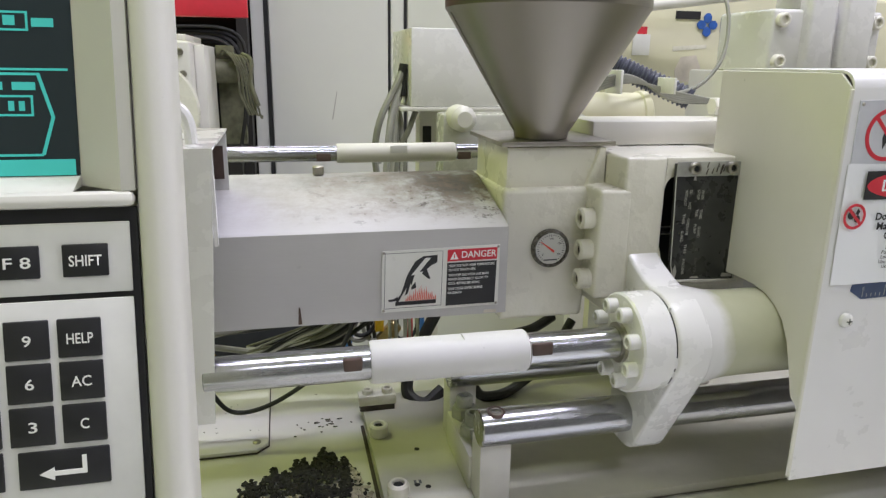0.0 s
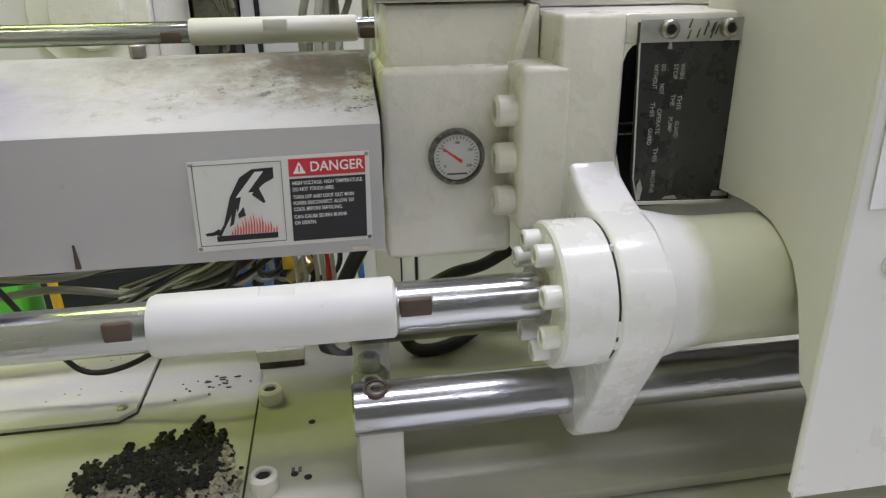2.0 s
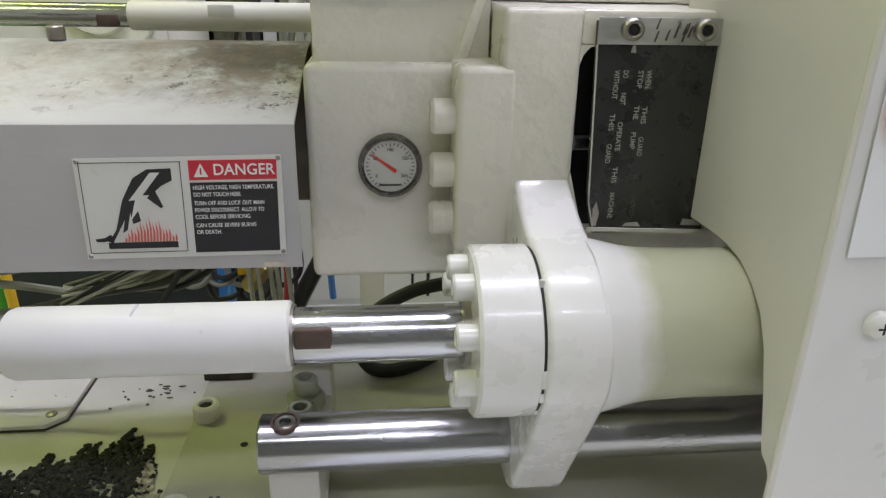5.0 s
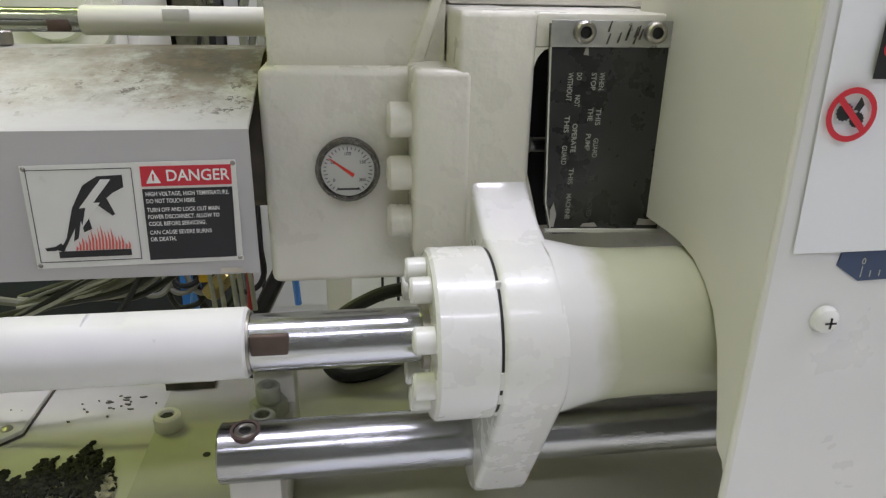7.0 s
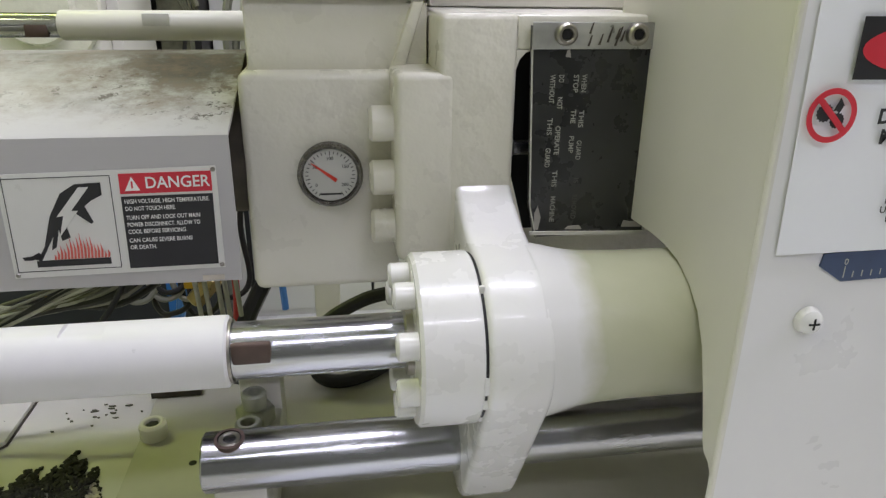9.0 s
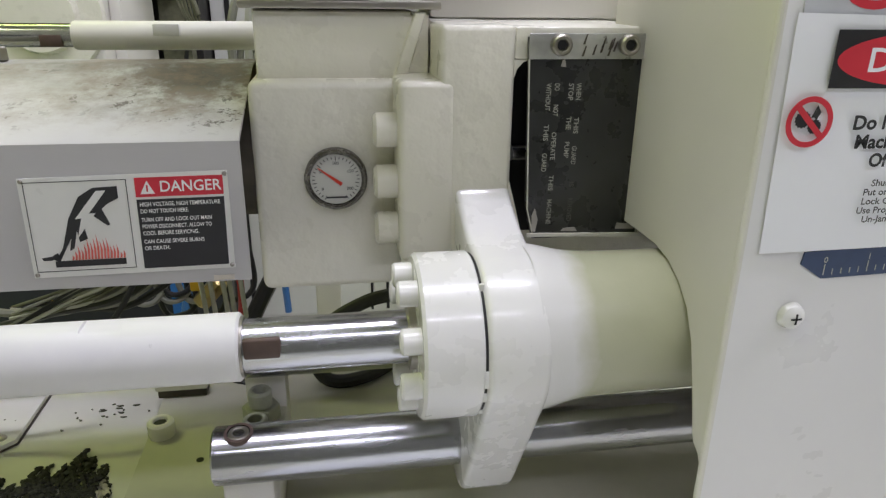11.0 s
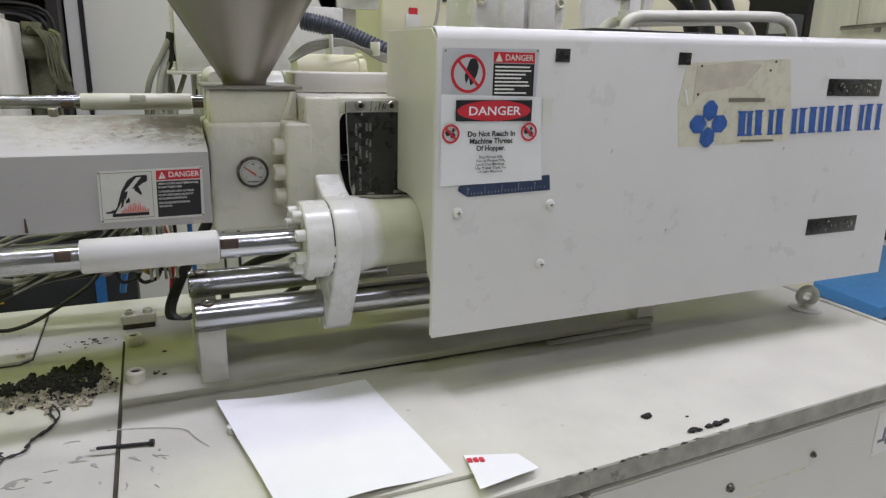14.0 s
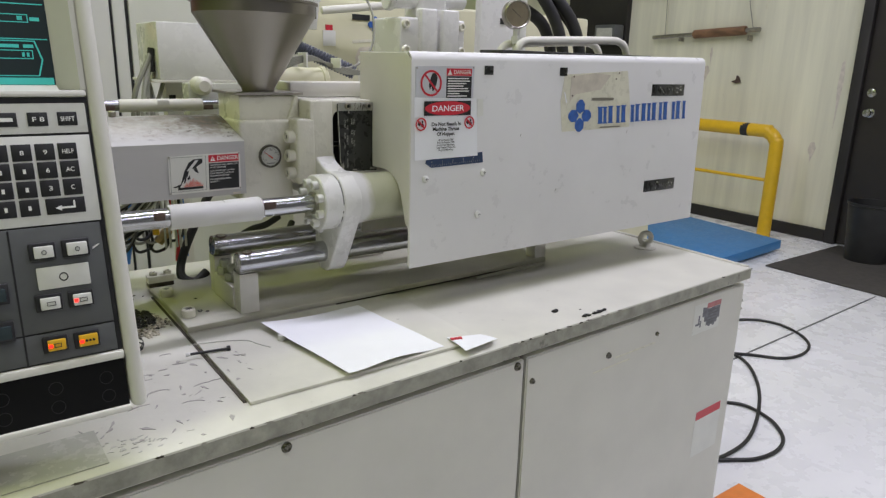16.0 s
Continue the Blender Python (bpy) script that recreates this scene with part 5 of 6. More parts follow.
# screen in a shallow bezel
bz = part("screen_bezel", extrude([(0.2444, PY - 0.003), (0.2444, 0.5895), (0.2170, 0.5895), (0.2170, PY + 0.014), (0.2385, PY - 0.004)], "z", 1.2126, 1.62, 0.0006), "panel_paint", cp, "sloping beige screen bezel")
part("screen_shelf", extrude([(PY - 0.002, 1.2126), (0.5895, 1.2126), (0.5895, 1.2175), (PY + 0.013, 1.2175)], "x", -0.1, 0.2172), "panel_paint", cp)
sc = part("screen", box(-0.1, 0.2172, PY + 0.013, 0.5898, 1.2175, 1.58, 0.001), "screen", cp, "dark monitor screen with teal graphics")
s1 = PY + 0.0128


def lines(rects, mat="teal", name="graphic", parent=sc):
    for r in rects:
        part(name, slab(r if isinstance(r[0], tuple) else rect(*r), s1, 0.0003), mat, parent)


lines([(-0.09, 0.2155, 1.2180, 1.2255)])
lines([(-0.09, 0.2145, 1.2665, 1.2676), (-0.09, 0.2145, 1.304, 1.3052)])
lines([[(0.2005, 1.2655), (0.2021, 1.2655), (0.2078, 1.2450), (0.2062, 1.2450)], [(0.2062, 1.2450), (0.2078, 1.2450), (0.2026, 1.2275), (0.2010, 1.2275)], (0.14, 0.2015, 1.2643, 1.2655), (0.13, 0.2018, 1.2270, 1.2281)])
lines([(0.15, 0.1985, 1.2542, 1.2552), (0.15, 0.1985, 1.2455, 1.2465), (0.1977, 0.1987, 1.2455, 1.2552), (0.188, 0.1905, 1.248, 1.2525), (0.1925, 0.195, 1.248, 1.2525), (0.19, 0.2, 1.2575, 1.2612), (0.165, 0.186, 1.2575, 1.2612)])
lines([(0.13, 0.1985, 1.2925, 1.2935), (0.13, 0.1985, 1.2845, 1.2855), (0.1975, 0.1985, 1.2845, 1.2935), (0.2, 0.2095, 1.2865, 1.2905), (0.188, 0.193, 1.287, 1.2915)])
lines([(0.11, 0.14, 1.318, 1.324), (0.15, 0.205, 1.3185, 1.3235), (0.12, 0.18, 1.335, 1.3395), (0.14, 0.2, 1.35, 1.354), (0.10, 0.13, 1.35, 1.354), (0.13, 0.18, 1.366, 1.370), (0.115, 0.135, 1.29, 1.298), (0.12, 0.15, 1.272, 1.280), (0.125, 0.14, 1.236, 1.246)])
for o in cp.children_recursive:
    if o.name.split(".")[0] == "foot":
        continue
    for v in o.data.vertices:
        v.co.y += LEAN * (v.co.z - PIVOT)

# hazy plastic sheet lying under the panel
tagged(part("plastic_sheet", extrude([(0.085, front(0.085) + 0.02), (0.215, 0.527), (0.213, 0.617), (0.09, 0.612)], "z", TOP + 0.0004, TOP + 0.0018), "clearplate"), "hazy plastic sheet lying on the bed", "plastic sheet")

# ---- nozzle guard box with slot ----
ob = thing("nozzle_guard", (0.2, 0.95, 0.957), "white sheet-metal nozzle guard box with handle slot", "guard box")
sh = extrude([(-0.1, 0.957), (0.243, 0.957), (0.257, 1.203), (-0.1, 1.203)], "y", 0.834, 0.837)
fr = part("front_sheet", sh, "white", ob, "white front sheet")
part("top_sheet", box(-0.1, 0.2565, 0.838, 1.012, 1.2005, 1.203), "white", ob)
part("end_flange", box(0.2535, 0.2565, 0.838, 0.846, 1.12, 1.2), "white", ob)
part("back_sheet", box(-0.1, 0.2555, 1.009, 1.012, 1.135, 1.2), "white", ob)
part("rust_stain", box(0.21, 0.2515, 1.0075, 1.0088, 1.15, 1.185), "rust", ob, "rusty stain inside the box")
part("inner_plate", box(0.225, 0.228, 0.84, 1.0085, 1.10, 1.199), "kick", ob, "black inside of the guard box")
stad = disc_pts(0.217, 1.172, 0.0092, 10, 0, 180) + disc_pts(0.2135, 1.092, 0.0092, 10, 180, 360)
part("grip_slot", slab(stad, 0.8338, 0.0006), "steel", ob, "dark oblong grip slot")
part("grip", sweep([(0.185, 0.87, 1.203), (0.188, 0.87, 1.228), (0.203, 0.87, 1.241), (0.222, 0.87, 1.238), (0.235, 0.87, 1.225), (0.238, 0.87, 1.203)], 0.0055, 10, 5), "white", ob, "white bent wire grip")

# ---- loose things on the bed ----
def loose_sheet(name, c, mat, lift, label, cat, n=12):
    """A sheet over four floor corners (near-left, near-right, far-right, far-left), with its corners lifted."""
    def at(u, v):
        p = (1 - u) * (1 - v) * Vector(c[0]) + u * (1 - v) * Vector(c[1]) + u * v * Vector(c[2]) + (1 - u) * v * Vector(c[3])
        return (p.x, p.y, p.z + lift(u, v)), (0, 0, -1)
    t = thin_sheet(n, n, at, 0.0004)
    return tagged(part(name, t, mat), label, cat)


Z6 = TOP + 0.0068
loose_sheet("paper_sheet", [(0.563, 0.567, Z6), (0.757, 0.586, Z6), (0.729, 0.842, Z6), (0.522, 0.830, Z6)], "paper",
            lambda u, v: 0.011 * (1 - u) ** 3 * (0.6 + 0.4 * v) + 0.006 * (1 - v) ** 3 * math.sin(math.pi * min(1, u * 1.1)) ** 2 + 0.0012 * math.sin(3 * u + 5 * v) ** 2, "blank white sheet of paper with curled edges", "paper")
card = loose_sheet("business_card", [(0.767, 0.538, 0.7885), (0.848, 0.552, 0.7875), (0.843, 0.594, 0.7822), (0.781, 0.611, 0.7835)], "paper",
                   lambda u, v: 0.0015 * math.sin(math.pi * v) * (1 - 0.5 * u), "small folded white card with a red mark", "card", 8)
part("lower_leaf", extrude([(0.783, 0.562), (0.852, 0.560), (0.843, 0.594), (0.781, 0.6105)], "z", 0.7813, 0.7817), "paper", card, "lower half of the folded card")
for mx in (0.7785, 0.7855, 0.7925):
    part("red_mark", extrude([(mx, 0.598 - (mx - 0.7785) * 0.22), (mx + 0.0050, 0.597 - (mx - 0.7785) * 0.22), (mx + 0.0044, 0.590 - (mx - 0.7785) * 0.22), (mx - 0.0006, 0.591 - (mx - 0.7785) * 0.22)], "z", 0.7845, 0.7880), "red", card)
part("washer_stack", rod((0.535, 0.762, TOP + 0.006), (0.535, 0.762, TOP + 0.016), 0.007, 0.001, 20), "keywhite", None)
tagged(bpy.data.objects["washer_stack"], "small white plug under the paper's edge", "plug")
pen = thing("cable_tie_bolt", (0.41, 0.79, TOP + 0.006), "thin black bolt lying across the plate seam", "bolt")
part("shank", rod((0.383, 0.775, TOP + 0.0095), (0.440, 0.766, TOP + 0.0095), 0.0022, 0.0005, 10), "black", pen)
part("head", rod((0.440, 0.766, TOP + 0.0102), (0.4455, 0.765, TOP + 0.0102), 0.0042, 0.0006, 12), "black", pen)
part("tip", rod((0.376, 0.7762, TOP + 0.0095), (0.3828, 0.775, TOP + 0.0095), 0.003, 0.0006, 10), "keywhite", pen)
random.seed(11)
for x, y, r in ((1.055, 0.618, 0.0065), (1.088, 0.567, 0.006), (1.098, 0.566, 0.004), (1.117, 0.568, 0.005), (1.131, 0.569, 0.006), (1.147, 0.571, 0.005), (1.108, 0.60, 0.002), (0.267, 0.744, 0.008), (0.203, 0.862, 0.010), (0.216, 0.866, 0.007)):
    t = bmesh.new()
    bmesh.ops.create_icosphere(t, subdivisions=2, radius=r)
    for v in t.verts:
        v.co = v.co * random.uniform(0.65, 1.2)
        v.co = Vector((x + v.co.x * 1.4, y + v.co.y * 0.8, TOP + max(0.0003, 0.4 * r + v.co.z * 0.55)))
    tagged(part("plastic_crumb", t, "char", smooth=False), "black lump of burnt plastic on the bed", "crumb", "burnt crumbs")


def lump_mesh(name, lumps, mat, parent):
    """Many small ragged lumps in one mesh."""
    t = bmesh.new()
    bmesh.ops.create_icosphere(t, subdivisions=1, radius=1)
    bv = [v.co.copy() for v in t.verts]
    bf = [[v.index for v in f.verts] for f in t.faces]
    t.free()
    vs, fs = [], []
    for x, y, z, r in lumps:
        k = len(vs)
        vs += [(x + c.x * r * random.uniform(0.5, 1.4), y + c.y * r * random.uniform(0.5, 1.4), max(TOP + 0.0004, z + c.z * r * random.uniform(0.4, 1.1))) for c in bv]
        fs += [[k + i for i in f] for f in bf]
    me = bpy.data.meshes.new(name)
    me.from_pydata(vs, [], fs)
    me.materials.append(M[mat])
    o = new(name, me)
    hang(o, parent)
    return tagged(o, kind="stuff")


pile = thing("charred_residue", (0.315, 0.99, TOP), "heap of charred black plastic with pale burnt flakes", "residue")
random.seed(5)
dark_lumps, pale_lumps = [], []
for k in range(3600):
    u, v = random.random(), random.random()
    x, y = 0.244 + 0.154 * u, 0.885 + 0.19 * v
    top = 1.006 + 0.062 * min(1, u * 1.35) - 0.085 * max(0, u - 0.74) / 0.26 + 0.010 * math.sin(31 * u) + 0.006 * math.sin(77 * u)
    low = 0.940 - 0.020 * min(1, u * 2.2) - 0.020 * max(0, 1 - abs(u - 0.62) / 0.2) + 0.030 * max(0, u - 0.8) / 0.2 + 0.010 * math.sin(23 * u) + 0.005 * math.sin(61 * u)
    if y > top or y < low:
        continue
    e = max(0.03, min(1, (top - y) / 0.03, (y - low) / 0.02, u * 9, (1 - u) * 9))
    hill = 0.55 + 0.45 * noise.noise((x * 45, y * 45, 0.3))
    h = TOP + 0.0125 * e * hill * random.uniform(0.75, 1.0)
    f = (y - low) / (top - low)
    if f + 0.35 * noise.noise((x * 60, y * 60, 2.0)) + 0.25 * (u - 0.4) > 0.36 and not (u > 0.86 and f < 0.9):
        dark_lumps.append((x, y, h, random.uniform(0.0012, 0.0036)))
    else:
        if random.random() < 0.3:
            dark_lumps.append((x, y, h * 0.75 + TOP * 0.25, random.uniform(0.001, 0.003)))
        else:
            pale_lumps.append((x, y, h * 0.7 + TOP * 0.3, random.uniform(0.001, 0.0046)))
lump_mesh("black_char", dark_lumps, "char", pile)
lump_mesh("pale_ash", pale_lumps, "ash", pile)
STRANDS = (((0.325, 0.935, 0.004), (0.321, 0.90, 0.002), (0.331, 0.868, 0.004), (0.321, 0.846, 0.002), (0.308, 0.834, 0.001), (0.305, 0.808, 0.003), (0.285, 0.802, 0.001), (0.262, 0.793, 0.004), (0.236, 0.792, 0.001), (0.216, 0.788, 0.002)),
           ((0.318, 0.93, 0.003), (0.334, 0.885, 0.005), (0.325, 0.862, 0.001), (0.316, 0.842, 0.004), (0.303, 0.82, 0.001)),
           ((0.282, 0.812, 0.003), (0.263, 0.796, 0.008), (0.242, 0.791, 0.002), (0.238, 0.780, 0.001), (0.262, 0.774, 0.006), (0.281, 0.789, 0.003), (0.283, 0.806, 0.001), (0.268, 0.804, 0.006), (0.244, 0.784, 0.001)),
           ((0.206, 0.806, 0.001), (0.226, 0.801, 0.006), (0.233, 0.777, 0.002), (0.222, 0.766, 0.001), (0.211, 0.777, 0.004), (0.220, 0.786, 0.001), (0.244, 0.766, 0.005), (0.256, 0.769, 0.001)),
           ((0.213, 0.757, 0.001), (0.230, 0.735, 0.004), (0.240, 0.726, 0.001), (0.246, 0.741, 0.003), (0.249, 0.768, 0.002), (0.262, 0.786, 0.001)))
for k, pts in enumerate(STRANDS):
    r = (0.0016, 0.0011, 0.0012, 0.0011, 0.0011)[k]
    tagged(part("plastic_string", sweep([(x, y, TOP + r + z) for x, y, z in pts], lambda i, r=r: r * (1 + 0.5 * math.sin(i * 1.7) ** 3), 6, 6), "black"), "thin tangled black plastic string on the bed", "string", "burnt strings")
tagged(part("plastic_string", sweep([(x, y, TOP + 0.0008) for x, y in ((0.268, 0.932), (0.250, 0.920), (0.235, 0.883), (0.221, 0.838), (0.212, 0.81))], 0.0009, 6, 5), "rub"), "thin grey plastic string on the bed", "string", "burnt strings")
for pts in (((0.228, 0.958, 0), (0.240, 0.936, 0.008), (0.226, 0.921, 0.003), (0.246, 0.906, 0.006), (0.220, 0.897, 0.002), (0.232, 0.884, 0)), ((0.250, 0.952, 0), (0.236, 0.925, 0.01), (0.252, 0.912, 0.004), (0.231, 0.895, 0.002)),
            ((0.222, 0.94, 0), (0.233, 0.912, 0.007), (0.214, 0.90, 0.002), (0.225, 0.875, 0))):
    tagged(part("pale_string", sweep([(x, y, TOP + 0.0013 + z) for x, y, z in pts], 0.001, 6, 5), "keywhite"), "thin pale plastic string on the bed", "string", "burnt strings")
tagged(part("thin_wire_bit", sweep([(0.392, 0.818, TOP + 0.0075), (0.43, 0.810, TOP + 0.0075), (0.478, 0.79, TOP + 0.0075), (0.492, 0.762, TOP + 0.0075), (0.505, 0.738, TOP + 0.0075)], 0.0007, 6, 5), "clearplate"), "thin pale wire lying on the plate", "wire")
# curved scuffs worn into the paint
for k, (cx, cy, rr, a0, a1) in enumerate(((0.307, 0.744, 0.010, 20, 300), (0.266, 0.743, 0.016, 200, 350), (0.374, 0.668, 0.013, 60, 150), (0.392, 0.673, 0.010, 30, 140), (0.310, 0.680, 0.012, 20, 190), (0.336, 0.749, 0.011, 60, 120), (0.246, 0.690, 0.014, 80, 190), (0.353, 0.811, 0.008, 30, 150), (0.34, 0.62, 0.014, 10, 120), (0.28, 0.64, 0.016, 60, 150))):
    n = 10
    outer = [(cx + rr * 1.4 * math.cos(radians(a0 + (a1 - a0) * i / n)), cy + rr * math.sin(radians(a0 + (a1 - a0) * i / n))) for i in range(n + 1)]
    inner = [(cx + (rr - 0.0026 * math.sin(math.pi * (i + 0.5) / (n + 1))) * 1.4 * math.cos(radians(a0 + (a1 - a0) * i / n)), cy + (rr - 0.0026 * math.sin(math.pi * (i + 0.5) / (n + 1))) * math.sin(radians(a0 + (a1 - a0) * i / n))) for i in range(n + 1)]
    tagged(part("curved_scuff", extrude(outer + inner[::-1], "z", TOP + 0.0002, TOP + 0.0007), "scrape"), "curved grey scuff in the worn bed paint", "mark", "bed scuffs")
# wear marks on the bed
random.seed(21)
marks = None
for k in range(58):
    x, y = random.uniform(0.13, 0.39), random.uniform(0.53, 0.78)
    if random.random() < 0.25:
        x, y = random.uniform(0.415, 0.46), random.uniform(0.65, 0.76)
    a, l, w = random.uniform(0, 3.1), random.uniform(0.003, 0.011), random.uniform(0.0008, 0.0036)
    zz = TOP + (0.006 if x > 0.41 else 0)
    c, s = math.cos(a), math.sin(a)
    q = [(x - l * c - w * s, y - l * s + w * c), (x + l * c * 0.6 - w * s, y + l * s * 0.6 + w * c), (x + l * c, y + l * s), (x + l * c * 0.3 + w * s, y + l * s * 0.3 - w * c)]
    marks = extrude(q, "z", zz + 0.0002, zz + 0.0008, bm=marks)
wm = tagged(part("scrape_mark", marks, "scrape"), "grey scrape marks in the worn bed paint", "marks", kind="stuff")
random.seed(31)
bits = None
for k in range(58):
    if k % 2 and k < 46:
        continue
    x, y = (random.gauss(0.352, 0.022), random.gauss(1.135, 0.010)) if k < 46 else (random.uniform(0.17, 0.27), random.uniform(1.09, 1.22))
    if x > 0.395 or y < 1.06 or (k < 46 and x < 0.285 and y > 1.07):
        continue
    a, l, w = random.uniform(-0.4, 0.4), random.uniform(0.0006, 0.0034) * (1.0 if k < 46 else 0.6), random.uniform(0.0004, 0.0011)
    c, s = math.cos(a), math.sin(a)
    bits = extrude([(x - l * c - w * s, y - l * s + w * c), (x + l * c - w * s, y + l * s + w * c), (x + l * c * 1.3, y + l * s), (x + w * s, y - w * c)], "z", TOP + (0.0002 if k < 46 else 0.0066), TOP + (0.0016 if k < 46 else 0.0070), bm=bits)
tagged(part("soot_flakes", bits, "dust"), "dark flakes of burnt dirt on the bed", "dirt", kind="stuff")
# grey rubbed patch near the front corner
rub = bmesh.new()
for k in range(70):
    x, y = random.gauss(0.215, 0.05), random.gauss(0.565, 0.018)
    if y < 0.525 or x > 0.33:
        continue
    l, w = random.uniform(0.001, 0.0045), random.uniform(0.0003, 0.0016)
    a = random.gauss(0.1, 0.4)
    c, s = math.cos(a), math.sin(a)
    extrude([(x - l * c - w * s, y - l * s + w * c), (x + l * c - w * s, y + l * s + w * c), (x + l * c + w * s, y + l * s - w * c), (x - l * c + w * s, y - l * s - w * c)], "z", TOP + 0.0002, TOP + 0.0006, bm=rub)
tagged(part("rubbed_patch", rub, "rub"), "grey rubbed patch in the bed paint", "marks", kind="stuff")
# rust runs on the wall panel
for y, z, w, h in ((3.33, 1.22, 0.035, 0.14), (3.30, 1.36, 0.012, 0.16), (2.33, 0.66, 0.03, 0.16), (3.62, 0.62, 0.04, 0.10), (2.62, 0.72, 0.03, 0.05), (2.20, 1.10, 0.02, 0.5)):
    q = [(y - w, z + h * 0.2), (y - w * 0.4, z + h * 0.5), (y + w * 0.6, z + h * 0.45), (y + w, z + h * 0.1), (y + w * 0.3, z - h * 0.2), (y + w * 0.15, z - h * 0.5), (y - w * 0.2, z - h * 0.25)]
    part("rust_run", extrude(q, "x", 5.4985, 5.4996), "adhesive", wall_e, "brown rust run on the wall panel")
# eye bolt
eb = thing("eye_bolt", (1.63, 0.852, TOP), "painted lifting eye bolt on the bed corner", "eye bolt")
part("collar", lathe((1.63, 0.852, TOP), (0, 0, 1), [(0.03, 0), (0.03, 0.004), (0.017, 0.006), (0.014, 0.014), (0, 0.014)], 28), "ivory", eb)
part("ring", sweep([(1.63 + 0.015 * math.cos(a), 0.852 - 0.006 * math.cos(a), TOP + 0.028 + 0.015 * math.sin(a)) for a in [2 * math.pi * k / 16 for k in range(17)]], 0.0072, 10, 3), "ivory", eb)

# ---- hoses and wires under the barrel ----
def hose(name, pts, r, mat, label, cat="hose", group="hoses under the barrel", seg=10):
    return tagged(part(name, sweep(pts, r, seg, 7), mat), label, cat, group)


hose("black_hose", [(0.60, 1.20, 1.03), (0.555, 1.21, 0.95), (0.50, 1.20, 0.85), (0.478, 1.17, 0.80), (0.50, 1.15, 0.785), (0.53, 1.16, 0.80)], 0.0095, "black", "thick black hose bending down to the bed")
hose("black_hose", [(0.70, 1.16, 0.905), (0.665, 1.15, 0.892), (0.625, 1.14, 0.887), (0.585, 1.13, 0.868), (0.567, 1.13, 0.835), (0.58, 1.13, 0.802), (0.615, 1.13, 0.80), (0.66, 1.16, 0.803), (0.71, 1.18, 0.83), (0.75, 1.2, 0.88)], 0.0075, "black", "black hose looped behind the cylinder")
hose("thin_cable", [(0.17, 1.1, 0.93), (0.205, 1.1, 0.865), (0.232, 1.1, 0.828), (0.275, 1.1, 0.83), (0.33, 1.1, 0.86), (0.375, 1.12, 0.89), (0.41, 1.15, 0.95)], 0.003, "black", "thin dark cable hanging in a loop", "cable")
random.seed(8)
for k in range(18):
    z = 0.855 + 0.008 * k
    y = 1.20 + random.uniform(-0.03, 0.05)
    hose("grey_wire", [(0.05, y, z + random.uniform(-0.02, 0.02)), (0.18, y, z - 0.01 + random.uniform(-0.02, 0.02)), (0.28, y + 0.02, z + random.uniform(-0.015, 0.02)), (0.37, y, z + 0.02), (0.44, y, z + 0.06 + random.uniform(0, 0.03))], random.choice((0.0035, 0.0045, 0.0028)), random.choice(("wire", "wire", "black")), "grey wire of the barrel wiring", "wire", "barrel wires", 8)
for k in range(7):
    x = 0.40 + 0.013 * k
    lo, dx = random.uniform(0.84, 0.90), random.uniform(-0.03, 0.02)
    hose("grey_wire", [(x - 0.05, 1.22, 1.05), (x - 0.03 + dx, 1.22, 0.95), (x - 0.02 + dx, 1.215, lo + 0.01), (x + dx, 1.21, lo), (x + 0.018 + dx, 1.215, lo + 0.02), (x + 0.02, 1.22, 0.96), (x + 0.05, 1.22, 1.05)], 0.0032, "wire" if k % 2 else "black", "grey wire of the barrel wiring", "wire", "barrel wires", 8)
random.seed(77)
for k in range(12):
    o = random.uniform(-0.012, 0.012)
    hose("grey_wire", [(0.25, 1.19 + o, 0.868 + o), (0.32, 1.185, 0.880 + 0.002 * k), (0.375 + o, 1.18 + o, 0.905 + 0.002 * k), (0.43 + o, 1.175, 0.955 + 0.002 * k), (0.47, 1.17, 1.02)], random.choice((0.0018, 0.0024)), random.choice(("wire", "clearplate", "dust", "black")), "thin grey wire of the barrel wiring", "wire", "barrel wires", 6)
for k in range(5):
    x = 0.446 + 0.011 * k + random.uniform(-0.003, 0.003)
    hose("pale_wire", [(x - 0.004, 1.16, 1.03), (x, 1.165, 0.96), (x + 0.004, 1.17, 0.91), (x + 0.006, 1.175, 0.86)], 0.0026, random.choice(("clearplate", "wire")), "thin pale wire hanging under the barrel", "wire", "barrel wires", 8)
hose("blue_hose", [(0.53, 1.30, 1.05), (0.525, 1.30, 0.93), (0.53, 1.31, 0.80)], 0.0045, "bluehose", "thin blue air hose")
hose("blue_hose", [(0.40, 1.30, 1.0), (0.415, 1.30, 0.90), (0.40, 1.31, 0.80)], 0.006, "bluehose", "thin blue air hose")
hose("red_wire", [(0.47, 1.2, 0.98), (0.488, 1.2, 0.90), (0.483, 1.21, 0.82)], 0.004, "redwire", "thin red insulated barrel wire", "wire")
hose("yellow_hose", [(0.135, 1.30, 0.93), (0.137, 1.30, 0.775)], 0.006, "yellow", "short upright yellow plastic pipe")
bf = thing("brass_fitting", (0.452, 1.2, 0.88), "brass plug fitting on a wire", "fitting")
part("body", rod((0.443, 1.2, 0.868), (0.468, 1.2, 0.895), 0.011, 0.002, 6), "brass", bf)
part("yellow_tag", box(0.435, 0.448, 1.195, 1.205, 0.885, 0.905, 0.002), "yellow", bf)

